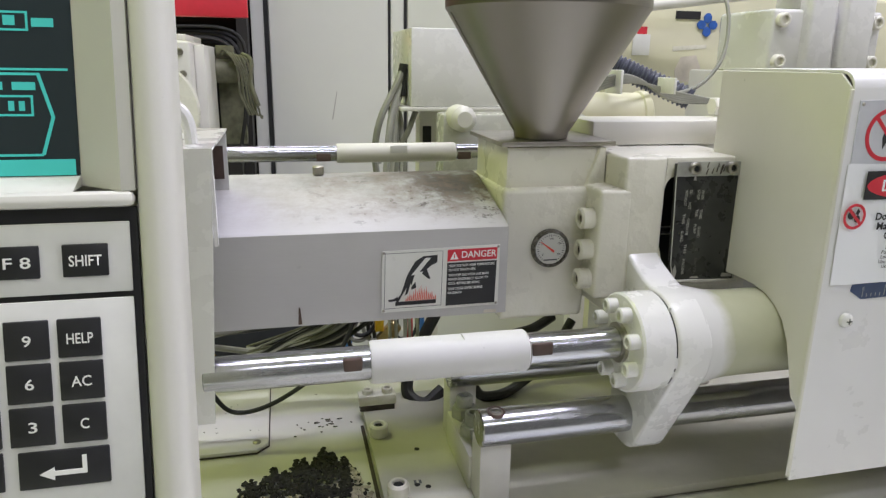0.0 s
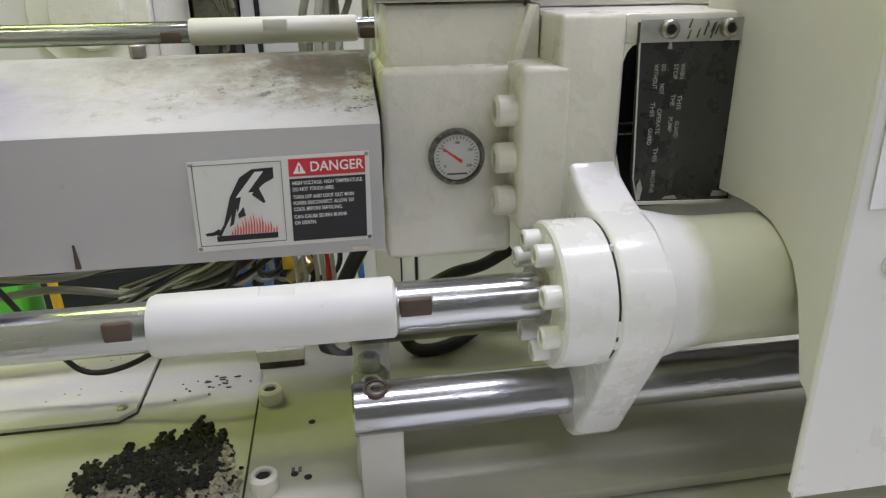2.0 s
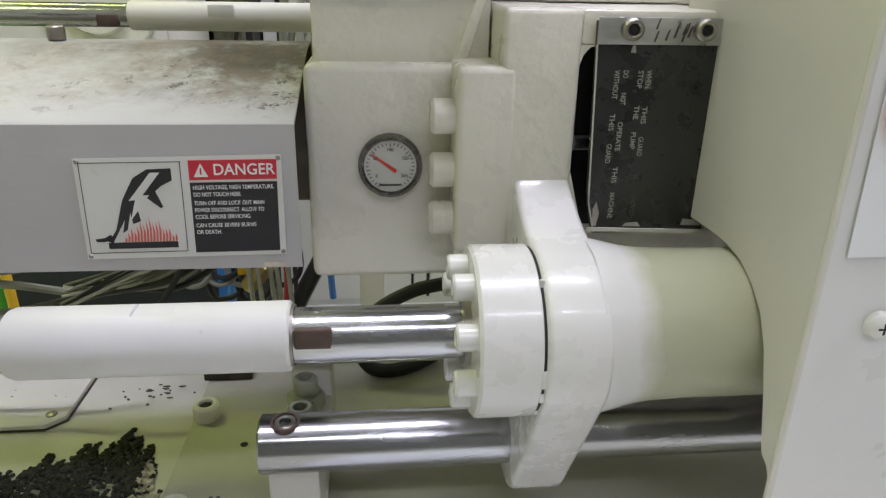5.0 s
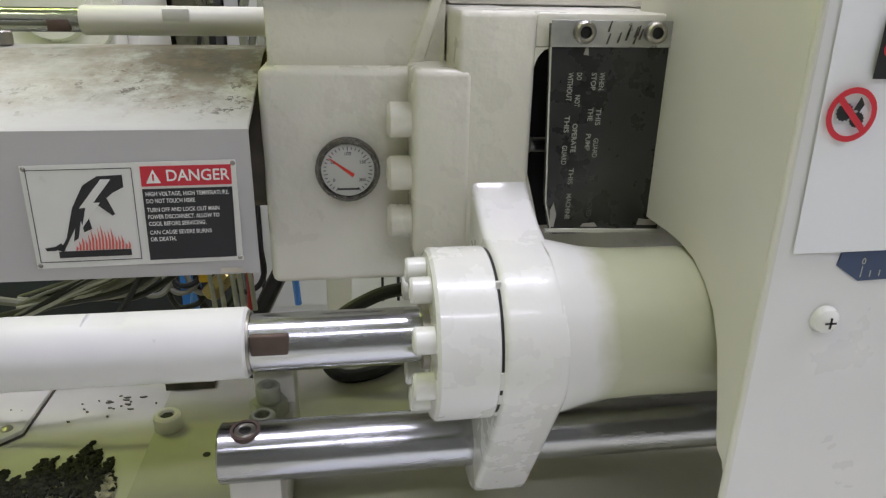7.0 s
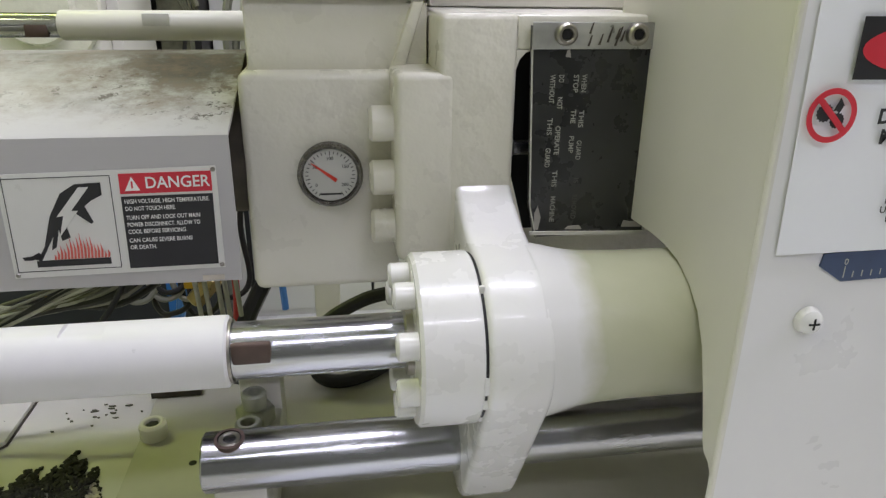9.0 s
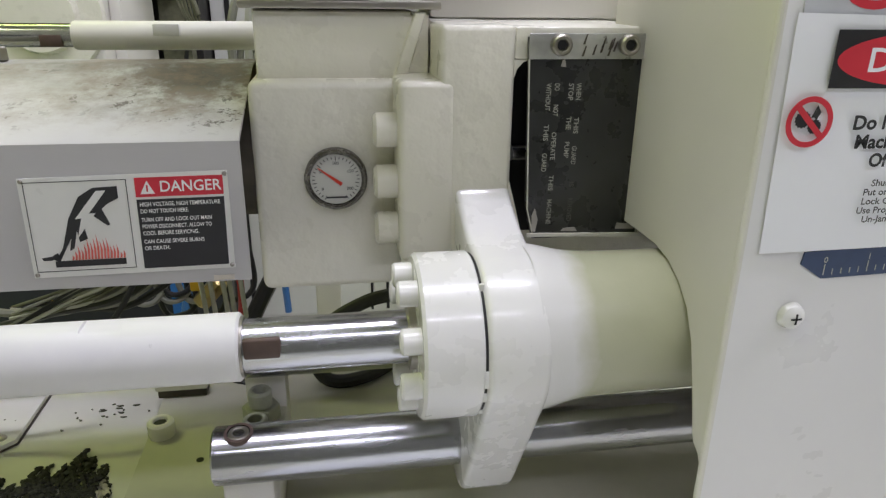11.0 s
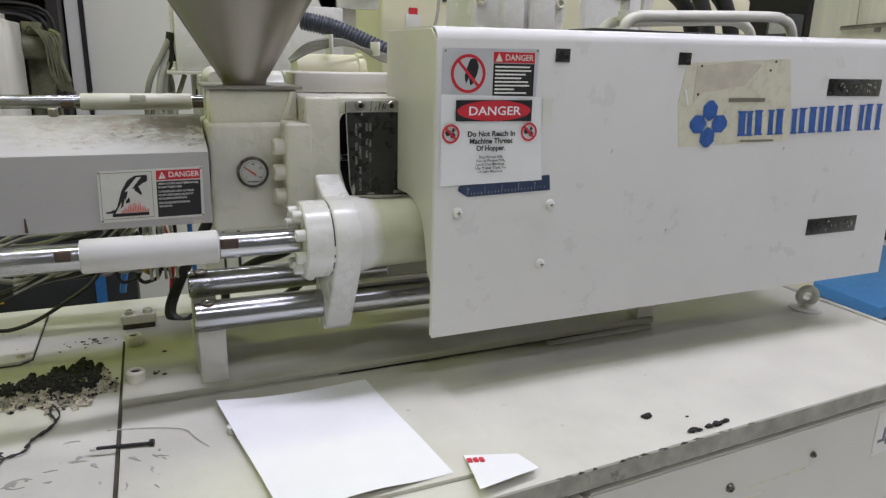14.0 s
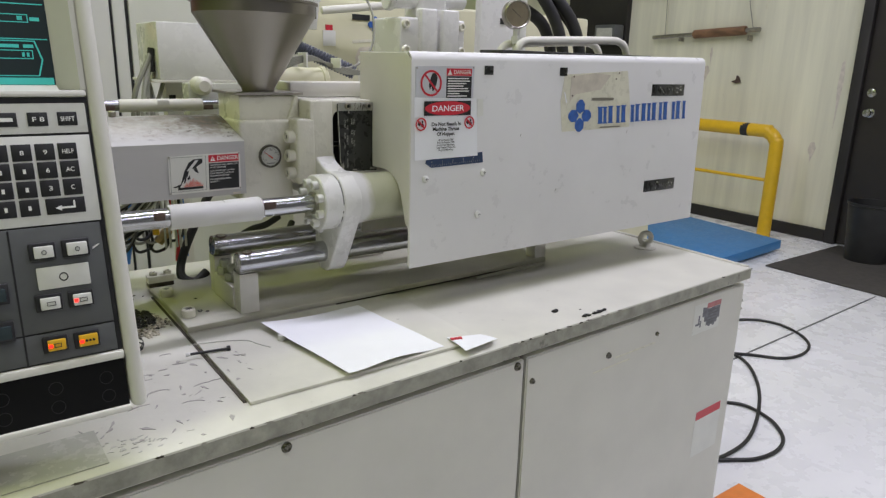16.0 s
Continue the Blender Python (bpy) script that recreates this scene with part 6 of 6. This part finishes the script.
# ---- behind the machine ----
cab = thing("electrical_cabinet", (1.0, 3.1, 0), "tall pale grey electrical cabinet with black door gaps", "cabinet")
part("carcass", box(0.222, 1.90, 2.912, 3.40, 0, 2.2, 0.004), "cab", cab)
part("door", box(0.286, 0.715, 2.90, 2.9115, 0.03, 2.17, 0.003), "cab", cab, "plain cabinet door")
part("door", box(0.790, 1.60, 2.90, 2.9115, 0.03, 2.17, 0.003), "cab", cab, "plain cabinet door")
part("frame_strip", box(0.728, 0.775, 2.905, 2.9115, 0.03, 2.17, 0.002), "cab", cab, "pale door frame strip")
for x0, x1 in ((0.268, 0.284), (0.717, 0.726), (0.777, 0.788)):
    part("door_gap", box(x0, x1, 2.907, 2.9115, 0.03, 2.17), "hole", cab)
part("scuff", slab([(0.500, 1.06), (0.505, 1.06), (0.522, 1.16), (0.520, 1.165), (0.508, 1.10)], 2.8995, 0.0006), "scrape", cab, "faint grey scuff")

wb = thing("junction_box", (0.70, 1.5, 1.0), "white sheet-metal junction box on a bracket", "junction box")
part("box", box(0.530, 0.86, 1.425, 1.62, 1.199, 1.329, 0.003), "white", wb)
part("lip", box(0.512, 0.865, 1.42, 1.625, 1.192, 1.1985, 0.001), "ivory", wb)
part("bracket", box(0.56, 0.60, 1.50, 1.54, 0.60, 1.192, 0.002), "ivory", wb)
part("slots", box(0.566, 0.582, 1.4985, 1.4998, 1.13, 1.16), "hole", wb)
part("front_plate", extrude([(0.8605, 1.199), (0.905, 1.199), (0.906, 1.317), (0.823, 1.37), (0.8605, 1.37)], "y", 1.50, 1.512, 0.002), "white", wb, "white sheet plate with a slanting corner")
part("support_leg", box(0.56, 0.60, 1.50, 1.54, 0, 0.6, 0.002), "ivory", wb)
part("grommet", sweep([(0.5245, 1.46, 1.27), (0.5205, 1.46, 1.245), (0.522, 1.46, 1.215)], 0.008, 10, 4), "black", wb, "black cable boot")
random.seed(14)
for k in range(9):
    dx, r = random.uniform(-0.012, 0.012), random.choice((0.0042, 0.0052, 0.006))
    hose("grey_cable", [(0.523, 1.462 + 0.004 * k, 1.262 - 0.006 * k), (0.512 + dx * 0.3, 1.45 + 0.005 * k, 1.235 - 0.006 * k), (0.488 + 0.0045 * k + dx, 1.44 + 0.006 * k, 1.175), (0.480 + 0.006 * k + dx, 1.45, 1.11), (0.484 + 0.005 * k, 1.46, 1.03)], r, "cablegrey" if k % 4 else "wire", "grey cable hanging beside the junction box", "cable", "box cables", 8)
hose("grey_cable", [(0.545, 1.46, 1.19), (0.528, 1.455, 1.15), (0.505, 1.45, 1.122), (0.485, 1.45, 1.13), (0.478, 1.455, 1.10)], 0.005, "wire", "grey cable hanging beside the junction box", "cable", "box cables", 8)
um = thing("unit_top", (0.76, 1.06, 1.17), "ivory castings and pipe boxes on top of the unit", "machine part")
part("plate", box(0.675, 0.90, 1.015, 1.09, 1.179, 1.209, 0.004), "ivory", um, "dusty ivory plate")
part("motor_body", lathe((0.705, 1.165, 1.205), (1, 0, 0), [(0, 0), (0.030, 0), (0.031, 0.004), (0.031, 0.104), (0.0335, 0.106), (0.0335, 0.116), (0.030, 0.119), (0, 0.119)], 40), "rear", um, "round greenish ivory motor body")
part("deck", box(0.72, 0.93, 1.092, 1.35, 1.10, 1.19, 0.006), "ivory", um)
part("valve_round", lathe((0.585, 1.30, 1.19), (0, -1, 0), [(0, 0.03), (0.012, 0.03), (0.02, 0.022), (0.02, -0.02)], 24), "ivory", um)
part("valve_plate", box(0.56, 0.72, 1.31, 1.36, 1.09, 1.195, 0.004), "clearplate", um)
part("sub_frame", box(0.84, 0.95, 1.11, 1.33, 0.7925, 1.10, 0.004), "ivory", um)
ch = thing("corrugated_hose", (0.8, 1.2, 1.2), "grey-blue corrugated plastic conduit hose", "hose")
line = smooth_line([(0.745, 1.29, 1.295), (0.80, 1.27, 1.282), (0.86, 1.24, 1.255), (0.92, 1.2, 1.225)], 14)
t = sweep([(p.x, p.y, p.z) for p in smooth_line(line, 3)], lambda i: 0.0175 if (i // 2) % 2 else 0.0148, 14, 1)
M["conduit"] = surface("blue_grey_conduit", (0.055, 0.06, 0.085), 0.4, vary=0.1, bump=0)
part("conduit", t, "conduit", ch)
for k in range(5):
    hose("thin_wire", [(0.69, 1.12 + 0.003 * k, 1.222 + 0.001 * k), (0.72, 1.12, 1.238 + 0.0035 * k), (0.765, 1.13, 1.250 + 0.0025 * k), (0.80, 1.14, 1.250 + 0.001 * k), (0.86, 1.15, 1.238 - 0.003 * k), (0.95, 1.16, 1.222)], 0.0024, "wire", "grey wire over the motor body", "wire", "top wires", 8)
hose("thin_wire", [(0.86, 1.18, 1.23), (0.93, 1.2, 1.245), (0.98, 1.22, 1.29), (1.0, 1.25, 1.36), (1.0, 1.3, 1.42)], 0.003, "wire", "grey wire rising behind the cover", "wire")
for tx in (0.755, 0.835):
    tagged(part("cable_tie", box(tx, tx + 0.004, 1.11, 1.155, 1.236, 1.268 - (tx - 0.75) * 0.12, 0.001), "keywhite"), "white plastic tie round the thin wires", "cable tie", "wire ties")
rn = part("union_nut", rod((0.875, 1.08, 1.222), (0.9, 1.08, 1.222), 0.013, 0.002, 6), "ivory")
tagged(rn, "ivory union nut on a pipe", "pipe fitting")

# hydraulic valve block behind the cover
vb = thing("valve_block", (1.16, 1.28, 1.1), "ivory cast hydraulic valve block with screws", "valve block")
part("pedestal", box(1.05, 1.31, 1.22, 1.42, 0.80, 1.268, 0.004), "ivory", vb)
part("body", box(1.062, 1.265, 1.222, 1.36, 1.268, 1.362, 0.006, 3), "white", vb)
part("front_lug", box(1.115, 1.165, 1.205, 1.235, 1.27, 1.385, 0.006, 3), "white", vb)
part("front_lug", box(1.18, 1.235, 1.205, 1.235, 1.27, 1.385, 0.006, 3), "white", vb)
part("cross_bar", rod((1.05, 1.26, 1.402), (1.285, 1.26, 1.412), 0.020, 0.004, 24), "white", vb)
part("stem", box(1.125, 1.215, 1.235, 1.31, 1.36, 1.62, 0.012, 3), "white", vb)
part("end_cap", rod((1.042, 1.26, 1.402), (1.062, 1.26, 1.402), 0.025, 0.004, 24), "white", vb)
for x, z in ((1.077, 1.345), (1.077, 1.283), (1.25, 1.345), (1.25, 1.283)):
    part("cap_screw", cap_screw((x, 1.222, z), (0, -1, 0), 0.011, 0.010), "cast", vb)
wp = thing("white_side_plate", (1.36, 1.25, 1.2), "tall white plate with small tags behind the cover", "plate")
part("plate", box(1.318, 1.455, 1.222, 1.25, 0.8, 1.56, 0.005), "white", wp)
part("tag", slab(rect(1.385, 1.402, 1.36, 1.375), 1.2215, 0.001), "inkblack", wp)
part("tag", slab(rect(1.345, 1.365, 1.432, 1.442), 1.2215, 0.001), "blueink", wp)
pt = thing("bent_pipe", (1.46, 1.25, 1.1), "white bent pipes and black hydraulic hoses", "pipe")
part("pipe", sweep([(1.475, 1.23, 1.05), (1.475, 1.23, 1.43), (1.467, 1.23, 1.47), (1.41, 1.24, 1.49)], 0.011, 12, 6), "white", pt)
part("pipe", sweep([(1.51, 1.28, 1.05), (1.51, 1.28, 1.40), (1.502, 1.28, 1.45), (1.43, 1.28, 1.475)], 0.011, 12, 6), "white", pt)
for k, (x, y) in enumerate(((1.61, 1.42), (1.67, 1.40), (1.72, 1.45), (1.63, 1.50))):
    hose("hydraulic_hose", [(x - 0.06, y + 0.08, 1.58 - 0.03 * k), (x + 0.02, y + 0.06, 1.57 - 0.03 * k), (x + 0.12, y + 0.04, 1.50 - 0.02 * k), (x + 0.20, y, 1.36), (x + 0.24, y, 1.15), (x + 0.24, y, 0.6), (x + 0.24, y + 0.02, 0.012)], 0.020, "black", "thick black hydraulic hose arching down", "hose", "hydraulic hoses", 12)

# feeder bracket with a knob, above the box
fb = thing("feeder_bracket", (0.9, 1.45, 1.2), "white bracket with a round knob", "bracket")
part("plate", extrude([(0.855, 1.33), (0.945, 1.33), (0.955, 1.40), (1.005, 1.45), (1.005, 1.62), (0.86, 1.62)], "y", 1.45, 1.47, 0.003), "white", fb)
part("slot", slab(rect(0.90, 0.955, 1.462, 1.474), 1.4498, 0.001), "hole", fb)
part("knob", lathe((0.897, 1.45, 1.408), (0, -1, 0), [(0.034, 0), (0.034, 0.018), (0.028, 0.024), (0, 0.026)], 28), "white", fb)
part("clip", box(0.92, 0.935, 1.43, 1.449, 1.355, 1.385, 0.002), "darkgrey", fb)
part("post", box(0.87, 0.90, 1.471, 1.50, 0.0, 1.36), "ivory", fb)
part("dark_box", box(0.72, 0.87, 1.50, 1.62, 1.395, 1.55, 0.004), "darkgrey", fb)

# second machine behind
rm = thing("second_machine", (1.7, 2.0, 0), "second moulding machine with an aged ivory cover", "machine")
part("cover", box(1.06, 2.35, 1.792, 2.35, 0.85, 1.445, 0.012, 3), "rear", rm, "yellowed ivory cover")
part("base", box(1.34, 2.9, 1.80, 2.4, 0, 0.85, 0.005), "rear", rm)
part("slot", box(1.235, 1.30, 1.7895, 1.792, 1.382, 1.400), "hole", rm)
part("slot", box(1.255, 1.325, 1.7895, 1.792, 1.213, 1.228), "hole", rm)
em = None
for k in range(4):
    c, sn = math.cos(math.pi * k / 2), math.sin(math.pi * k / 2)
    em = extrude([(1.320 + 0.78 * (u * c - w * sn), 1.370 + 0.78 * (u * sn + w * c)) for u, w in lobe], "y", 1.7885 - 0.0002 * k, 1.7915, bm=em)
part("emblem", em, "blueink", rm, "blue four-lobed emblem")
for k in range(8):
    x = 1.357 + 0.034 * k
    bars = slab(rect(x, x + 0.010, 1.354, 1.386), 1.792, 0.002)
    if k != 3:
        slab(rect(x + 0.019, x + 0.026, 1.354, 1.386), 1.792, 0.002, bars)
    part("letter_shape", bars, "blueink", rm, "blue lettering shape")
part("stain", slab([(1.235, 1.308), (1.325, 1.316), (1.325, 1.325), (1.235, 1.319)], 1.7918, 0.0008), "tapefilm", rm, "old yellow tape strip")
part("glue_mark", slab([(1.25, 1.24), (1.30, 1.235), (1.315, 1.27), (1.30, 1.30), (1.26, 1.295), (1.245, 1.265)], 1.7918, 0.0008), "adhesive", rm, "brown glue mark")
wl = part("lockout_tag", slab(rect(1.128, 1.172, 1.297, 1.345), 1.791, 0.003), "label", rm, "white tag with red top")
part("tag_top", slab(rect(1.138, 1.162, 1.345, 1.362), 1.791, 0.003), "red", rm)
part("rod", rod((1.10, 1.74, 1.40), (1.42, 1.70, 1.44), 0.012, 0.002, 16), "ivory", rm)
# its clamp side, seen past the guard box
cb = thing("clamp_housing", (-0.2, 2.4, 0), "ivory machine housing with a round flange and screws", "machine housing")
part("housing", box(-0.6, 0.09, 2.2, 2.6, 0.8, 1.318, 0.008, 3), "ivory", cb)
part("top_plate", box(-0.6, 0.08, 2.22, 2.6, 1.318, 1.335, 0.003), "ivory", cb)
part("side_plate", box(0.0905, 0.118, 2.28, 2.6, 0.8, 1.31, 0.004), "ivory", cb)
part("flange", lathe((-0.03, 2.2, 1.14), (0, -1, 0), [(0.135, 0), (0.135, 0.006), (0.13, 0.014), (0.085, 0.016), (0.078, 0.034), (0, 0.04)], 48), "cast", cb, "round cast flange")
for x, z in ((0.065, 1.29), (0.07, 1.235), (0.092, 1.16), (-0.06, 1.295)):
    part("screw", cap_screw((x, 2.2, z), (0, -1, 0), 0.009, 0.006), "steel", cb)
part("stand", box(-0.6, 0.1, 2.22, 2.6, 0, 0.8), "ivory", cb)
dk = thing("dark_rack", (-0.1, 2.2, 0), "dark rack with black hoses under a red shelf beam", "rack")
part("back", box(-0.9, 0.221, 3.0, 3.05, 0, 2.2), "darkwall", dk)
part("side", box(0.180, 0.215, 2.75, 3.0, 0, 2.2), "darkwall", dk)
part("red_beam", box(-0.9, 0.236, 2.32, 2.36, 1.385, 1.45, 0.004), "red", dk, "red painted shelf beam")
part("shelf", box(-0.9, 0.179, 2.62, 3.0, 1.44, 1.46), "darkwall", dk)
part("lower_box", box(-0.9, 0.179, 2.65, 3.0, 0, 1.0), "darkwall", dk)
random.seed(4)
for k in range(7):
    y = 2.66 + 0.05 * (k % 3)
    hose("dark_hose", [(-0.35, y, 1.28 + 0.015 * k), (-0.05, y, 1.30 + 0.012 * k), (0.1 + 0.015 * k, y, 1.30 + 0.008 * k), (0.19, y, 1.25 - 0.02 * k), (0.20 - 0.01 * k, y, 1.12), (0.18, y, 1.0)], 0.012 - 0.001 * k, "black", "dark hose in the rack", "hose", "rack hoses", 10)
gm = thing("dusty_motor", (0.19, 2.66, 1.0), "small dusty motor with wiring in the rack", "motor")
part("body", rod((0.10, 2.62, 1.24), (0.195, 2.64, 1.24), 0.042, 0.006, 24), "dust", gm)
part("flange", rod((0.196, 2.64, 1.24), (0.208, 2.64, 1.24), 0.052, 0.003, 24), "dust", gm)
part("wire", sweep([(0.2, 2.61, 1.29), (0.228, 2.58, 1.27), (0.225, 2.57, 1.20), (0.245, 2.56, 1.13)], 0.007, 8, 6), "dust", gm)
for k in range(6):
    part("wire", sweep([(0.13 + 0.012 * k, 2.60, 1.285), (0.15 + 0.013 * k, 2.575, 1.30 - 0.006 * k), (0.185 + 0.009 * k, 2.57, 1.25 - 0.012 * k), (0.19 + 0.012 * k, 2.57, 1.17 - 0.015 * k), (0.215 + 0.008 * k, 2.57, 1.10)], 0.0035, 6, 5), "dust", gm)
part("terminal_box", box(0.12, 0.175, 2.60, 2.65, 1.275, 1.315, 0.004), "dust", gm)
part("bracket", box(0.12, 0.2, 2.65, 2.72, 1.0, 1.2), "dust", gm)
# low equipment seen under the barrel
le = thing("drive_unit", (0.2, 1.75, 0), "dark grey drive unit with a yellow warning triangle", "drive unit")
part("case", box(0.03, 0.42, 1.50, 1.595, 0.0, 0.88, 0.005), "drivecase", le)
part("triangle", slab([(0.157, 0.738), (0.173, 0.738), (0.165, 0.752)], 1.499, 0.001), "yellow", le)
part("blue_strip", box(0.34, 0.36, 1.49, 1.4985, 0.4, 0.78), "bluehose", le)
tagged(part("green_case", box(-0.2, 0.0, 1.5, 1.58, 0.0, 0.80, 0.01), "greencase"), "bright green plastic case behind the machine", "case")

# ---- far end of the hall ----
rl = thing("guard_rail", (5.2, 2.6, 0), "yellow painted tubular guard rail before the wall", "guard rail")
part("hoop", sweep([(5.22, 2.46, 0.0), (5.22, 2.46, 0.66), (5.22, 2.475, 0.75), (5.22, 2.53, 0.80), (5.22, 2.62, 0.812), (5.22, 3.6, 0.812), (5.22, 3.66, 0.80), (5.22, 3.7, 0.75), (5.22, 3.7, 0.0)], 0.05, 20, 6), "yellow", rl)
part("lower_bar", rod((5.22, 2.50, 0.44), (5.22, 3.67, 0.44), 0.014, 0.001, 12), "yellow", rl)
part("black_mark", lathe((5.22, 2.69, 0.812), (0, 1, 0), [(0.0505, 0), (0.0507, 0.03), (0.0505, 0.06)], 20), "black", rl, "worn black patch")
bp = thing("blue_platform", (4.75, 2.8, 0), "blue plastic-topped low platform on the floor", "platform")
part("board", extrude([(3.75, 2.06), (4.89, 2.14), (4.99, 3.0), (3.85, 2.94)], "z", 0.02, 0.085, 0.006), "blue", bp)
part("runner", box(3.95, 4.85, 2.30, 2.36, 0, 0.02), "black", bp)
part("runner", box(3.95, 4.85, 2.75, 2.68, 0, 0.02), "black", bp)
tagged(part("floor_mat", box(4.42, 5.42, 1.22, 1.98, 0.0, 0.012, 0.003), "mat"), "dark brown rubber mat before the door", "mat")
bn = thing("waste_bin", (5.1, 1.68, 0.012), "black waste bin beside the door", "bin")
part("bin_body", lathe((5.16, 1.68, 0.0125), (0, 0, 1), [(0, 0), (0.13, 0), (0.16, 0.38), (0.168, 0.385), (0.168, 0.40), (0.155, 0.40), (0.125, 0.02), (0, 0.02)], 32), "black", bn)
tl = thing("wall_tool", (5.46, 3.37, 1.53), "long steel tool with a wooden grip on wall hooks", "tool")
part("bar", rod((5.455, 3.885, 1.525), (5.455, 3.45, 1.545), 0.017, 0.002, 16), "steel", tl)
part("grip", rod((5.455, 3.46, 1.545), (5.455, 2.98, 1.568), 0.036, 0.006, 20), "wood", tl, "worn wooden grip")
part("tip", rod((5.455, 2.98, 1.568), (5.455, 2.86, 1.574), 0.018, 0.002, 16), "steel", tl)
for y0, y1, zt in ((3.78, 3.76, 1.53), (3.02, 2.92, 1.57)):
    part("hanging_wire", sweep([(5.462, y0, 1.93), (5.458, (y0 + y1) / 2, 1.74), (5.456, y1, zt)], 0.0035, 6, 4), "steel", tl, "thin hanging wire")
for y in (3.6, 2.95):
    part("hook", box(5.45, 5.499, y - 0.01, y + 0.01, 1.49, 1.53, 0.002), "steel", tl)
tagged(part("wall_bracket", extrude([(2.99, 1.16), (3.01, 1.205), (3.03, 1.215), (3.035, 1.18), (3.075, 1.165), (3.03, 1.15)], "x", 5.485, 5.4995, 0.002), "rust"), "small rusty bracket on the wall", "bracket")
mo = thing("far_monitor", (5.2, 4.5, 1.45), "small grey display box on a dark column", "display")
part("case", box(5.30, 5.4295, 4.21, 4.46, 1.46, 1.64, 0.01), "darkgrey", mo)
part("face", box(5.295, 5.2995, 4.24, 4.43, 1.49, 1.61), "clearplate", mo)
# cables on the floor beside the base
for pts in (((2.5, 1.66, 0.0075), (3.0, 1.60, 0.0075), (3.338, 1.482, 0.0075), (3.430, 1.38, 0.0075), (3.420, 1.27, 0.0075), (3.355, 1.165, 0.0075), (3.258, 1.10, 0.0075), (3.13, 1.08, 0.0075), (3.026, 1.113, 0.0075), (2.924, 1.23, 0.0075), (2.70, 1.42, 0.0075), (2.3, 1.5, 0.0075)),
            ((2.85, 1.34, 0.0075), (2.885, 1.26, 0.0075), (2.850, 1.17, 0.0075), (2.745, 1.065, 0.0075), (2.6, 0.962, 0.0075), (2.419, 0.866, 0.0075), (2.26, 0.804, 0.0075), (2.125, 0.785, 0.0075), (1.95, 0.80, 0.0075), (1.80, 0.86, 0.0075)),
            ((2.30, 1.06, 0.0075), (2.42, 1.01, 0.0075), (2.472, 0.945, 0.0075), (2.460, 0.86, 0.0075), (2.425, 0.795, 0.0075), (2.355, 0.731, 0.0075), (2.262, 0.703, 0.0075), (2.159, 0.714, 0.0075), (2.08, 0.757, 0.0075), (1.92, 0.86, 0.0075))):
    hose("power_cable", pts, 0.0065, "black", "black power cable lying in a loop on the floor", "cable", "floor cables", 10)
sb = thing("cable_gland_box", (1.72, 0.72, 0.3), "small grey connector box on the base side", "connector")
part("box", box(1.694, 1.745, 0.70, 0.78, 0.29, 0.35, 0.004), "clearplate", sb)
part("box", box(1.694, 1.735, 0.70, 0.78, 0.20, 0.25, 0.004), "clearplate", sb)
tagged(part("floor_tape", box(1.82, 1.985, 0.57, 0.672, 0.0005, 0.002), "orange"), "strip of orange tape on the floor", "tape")
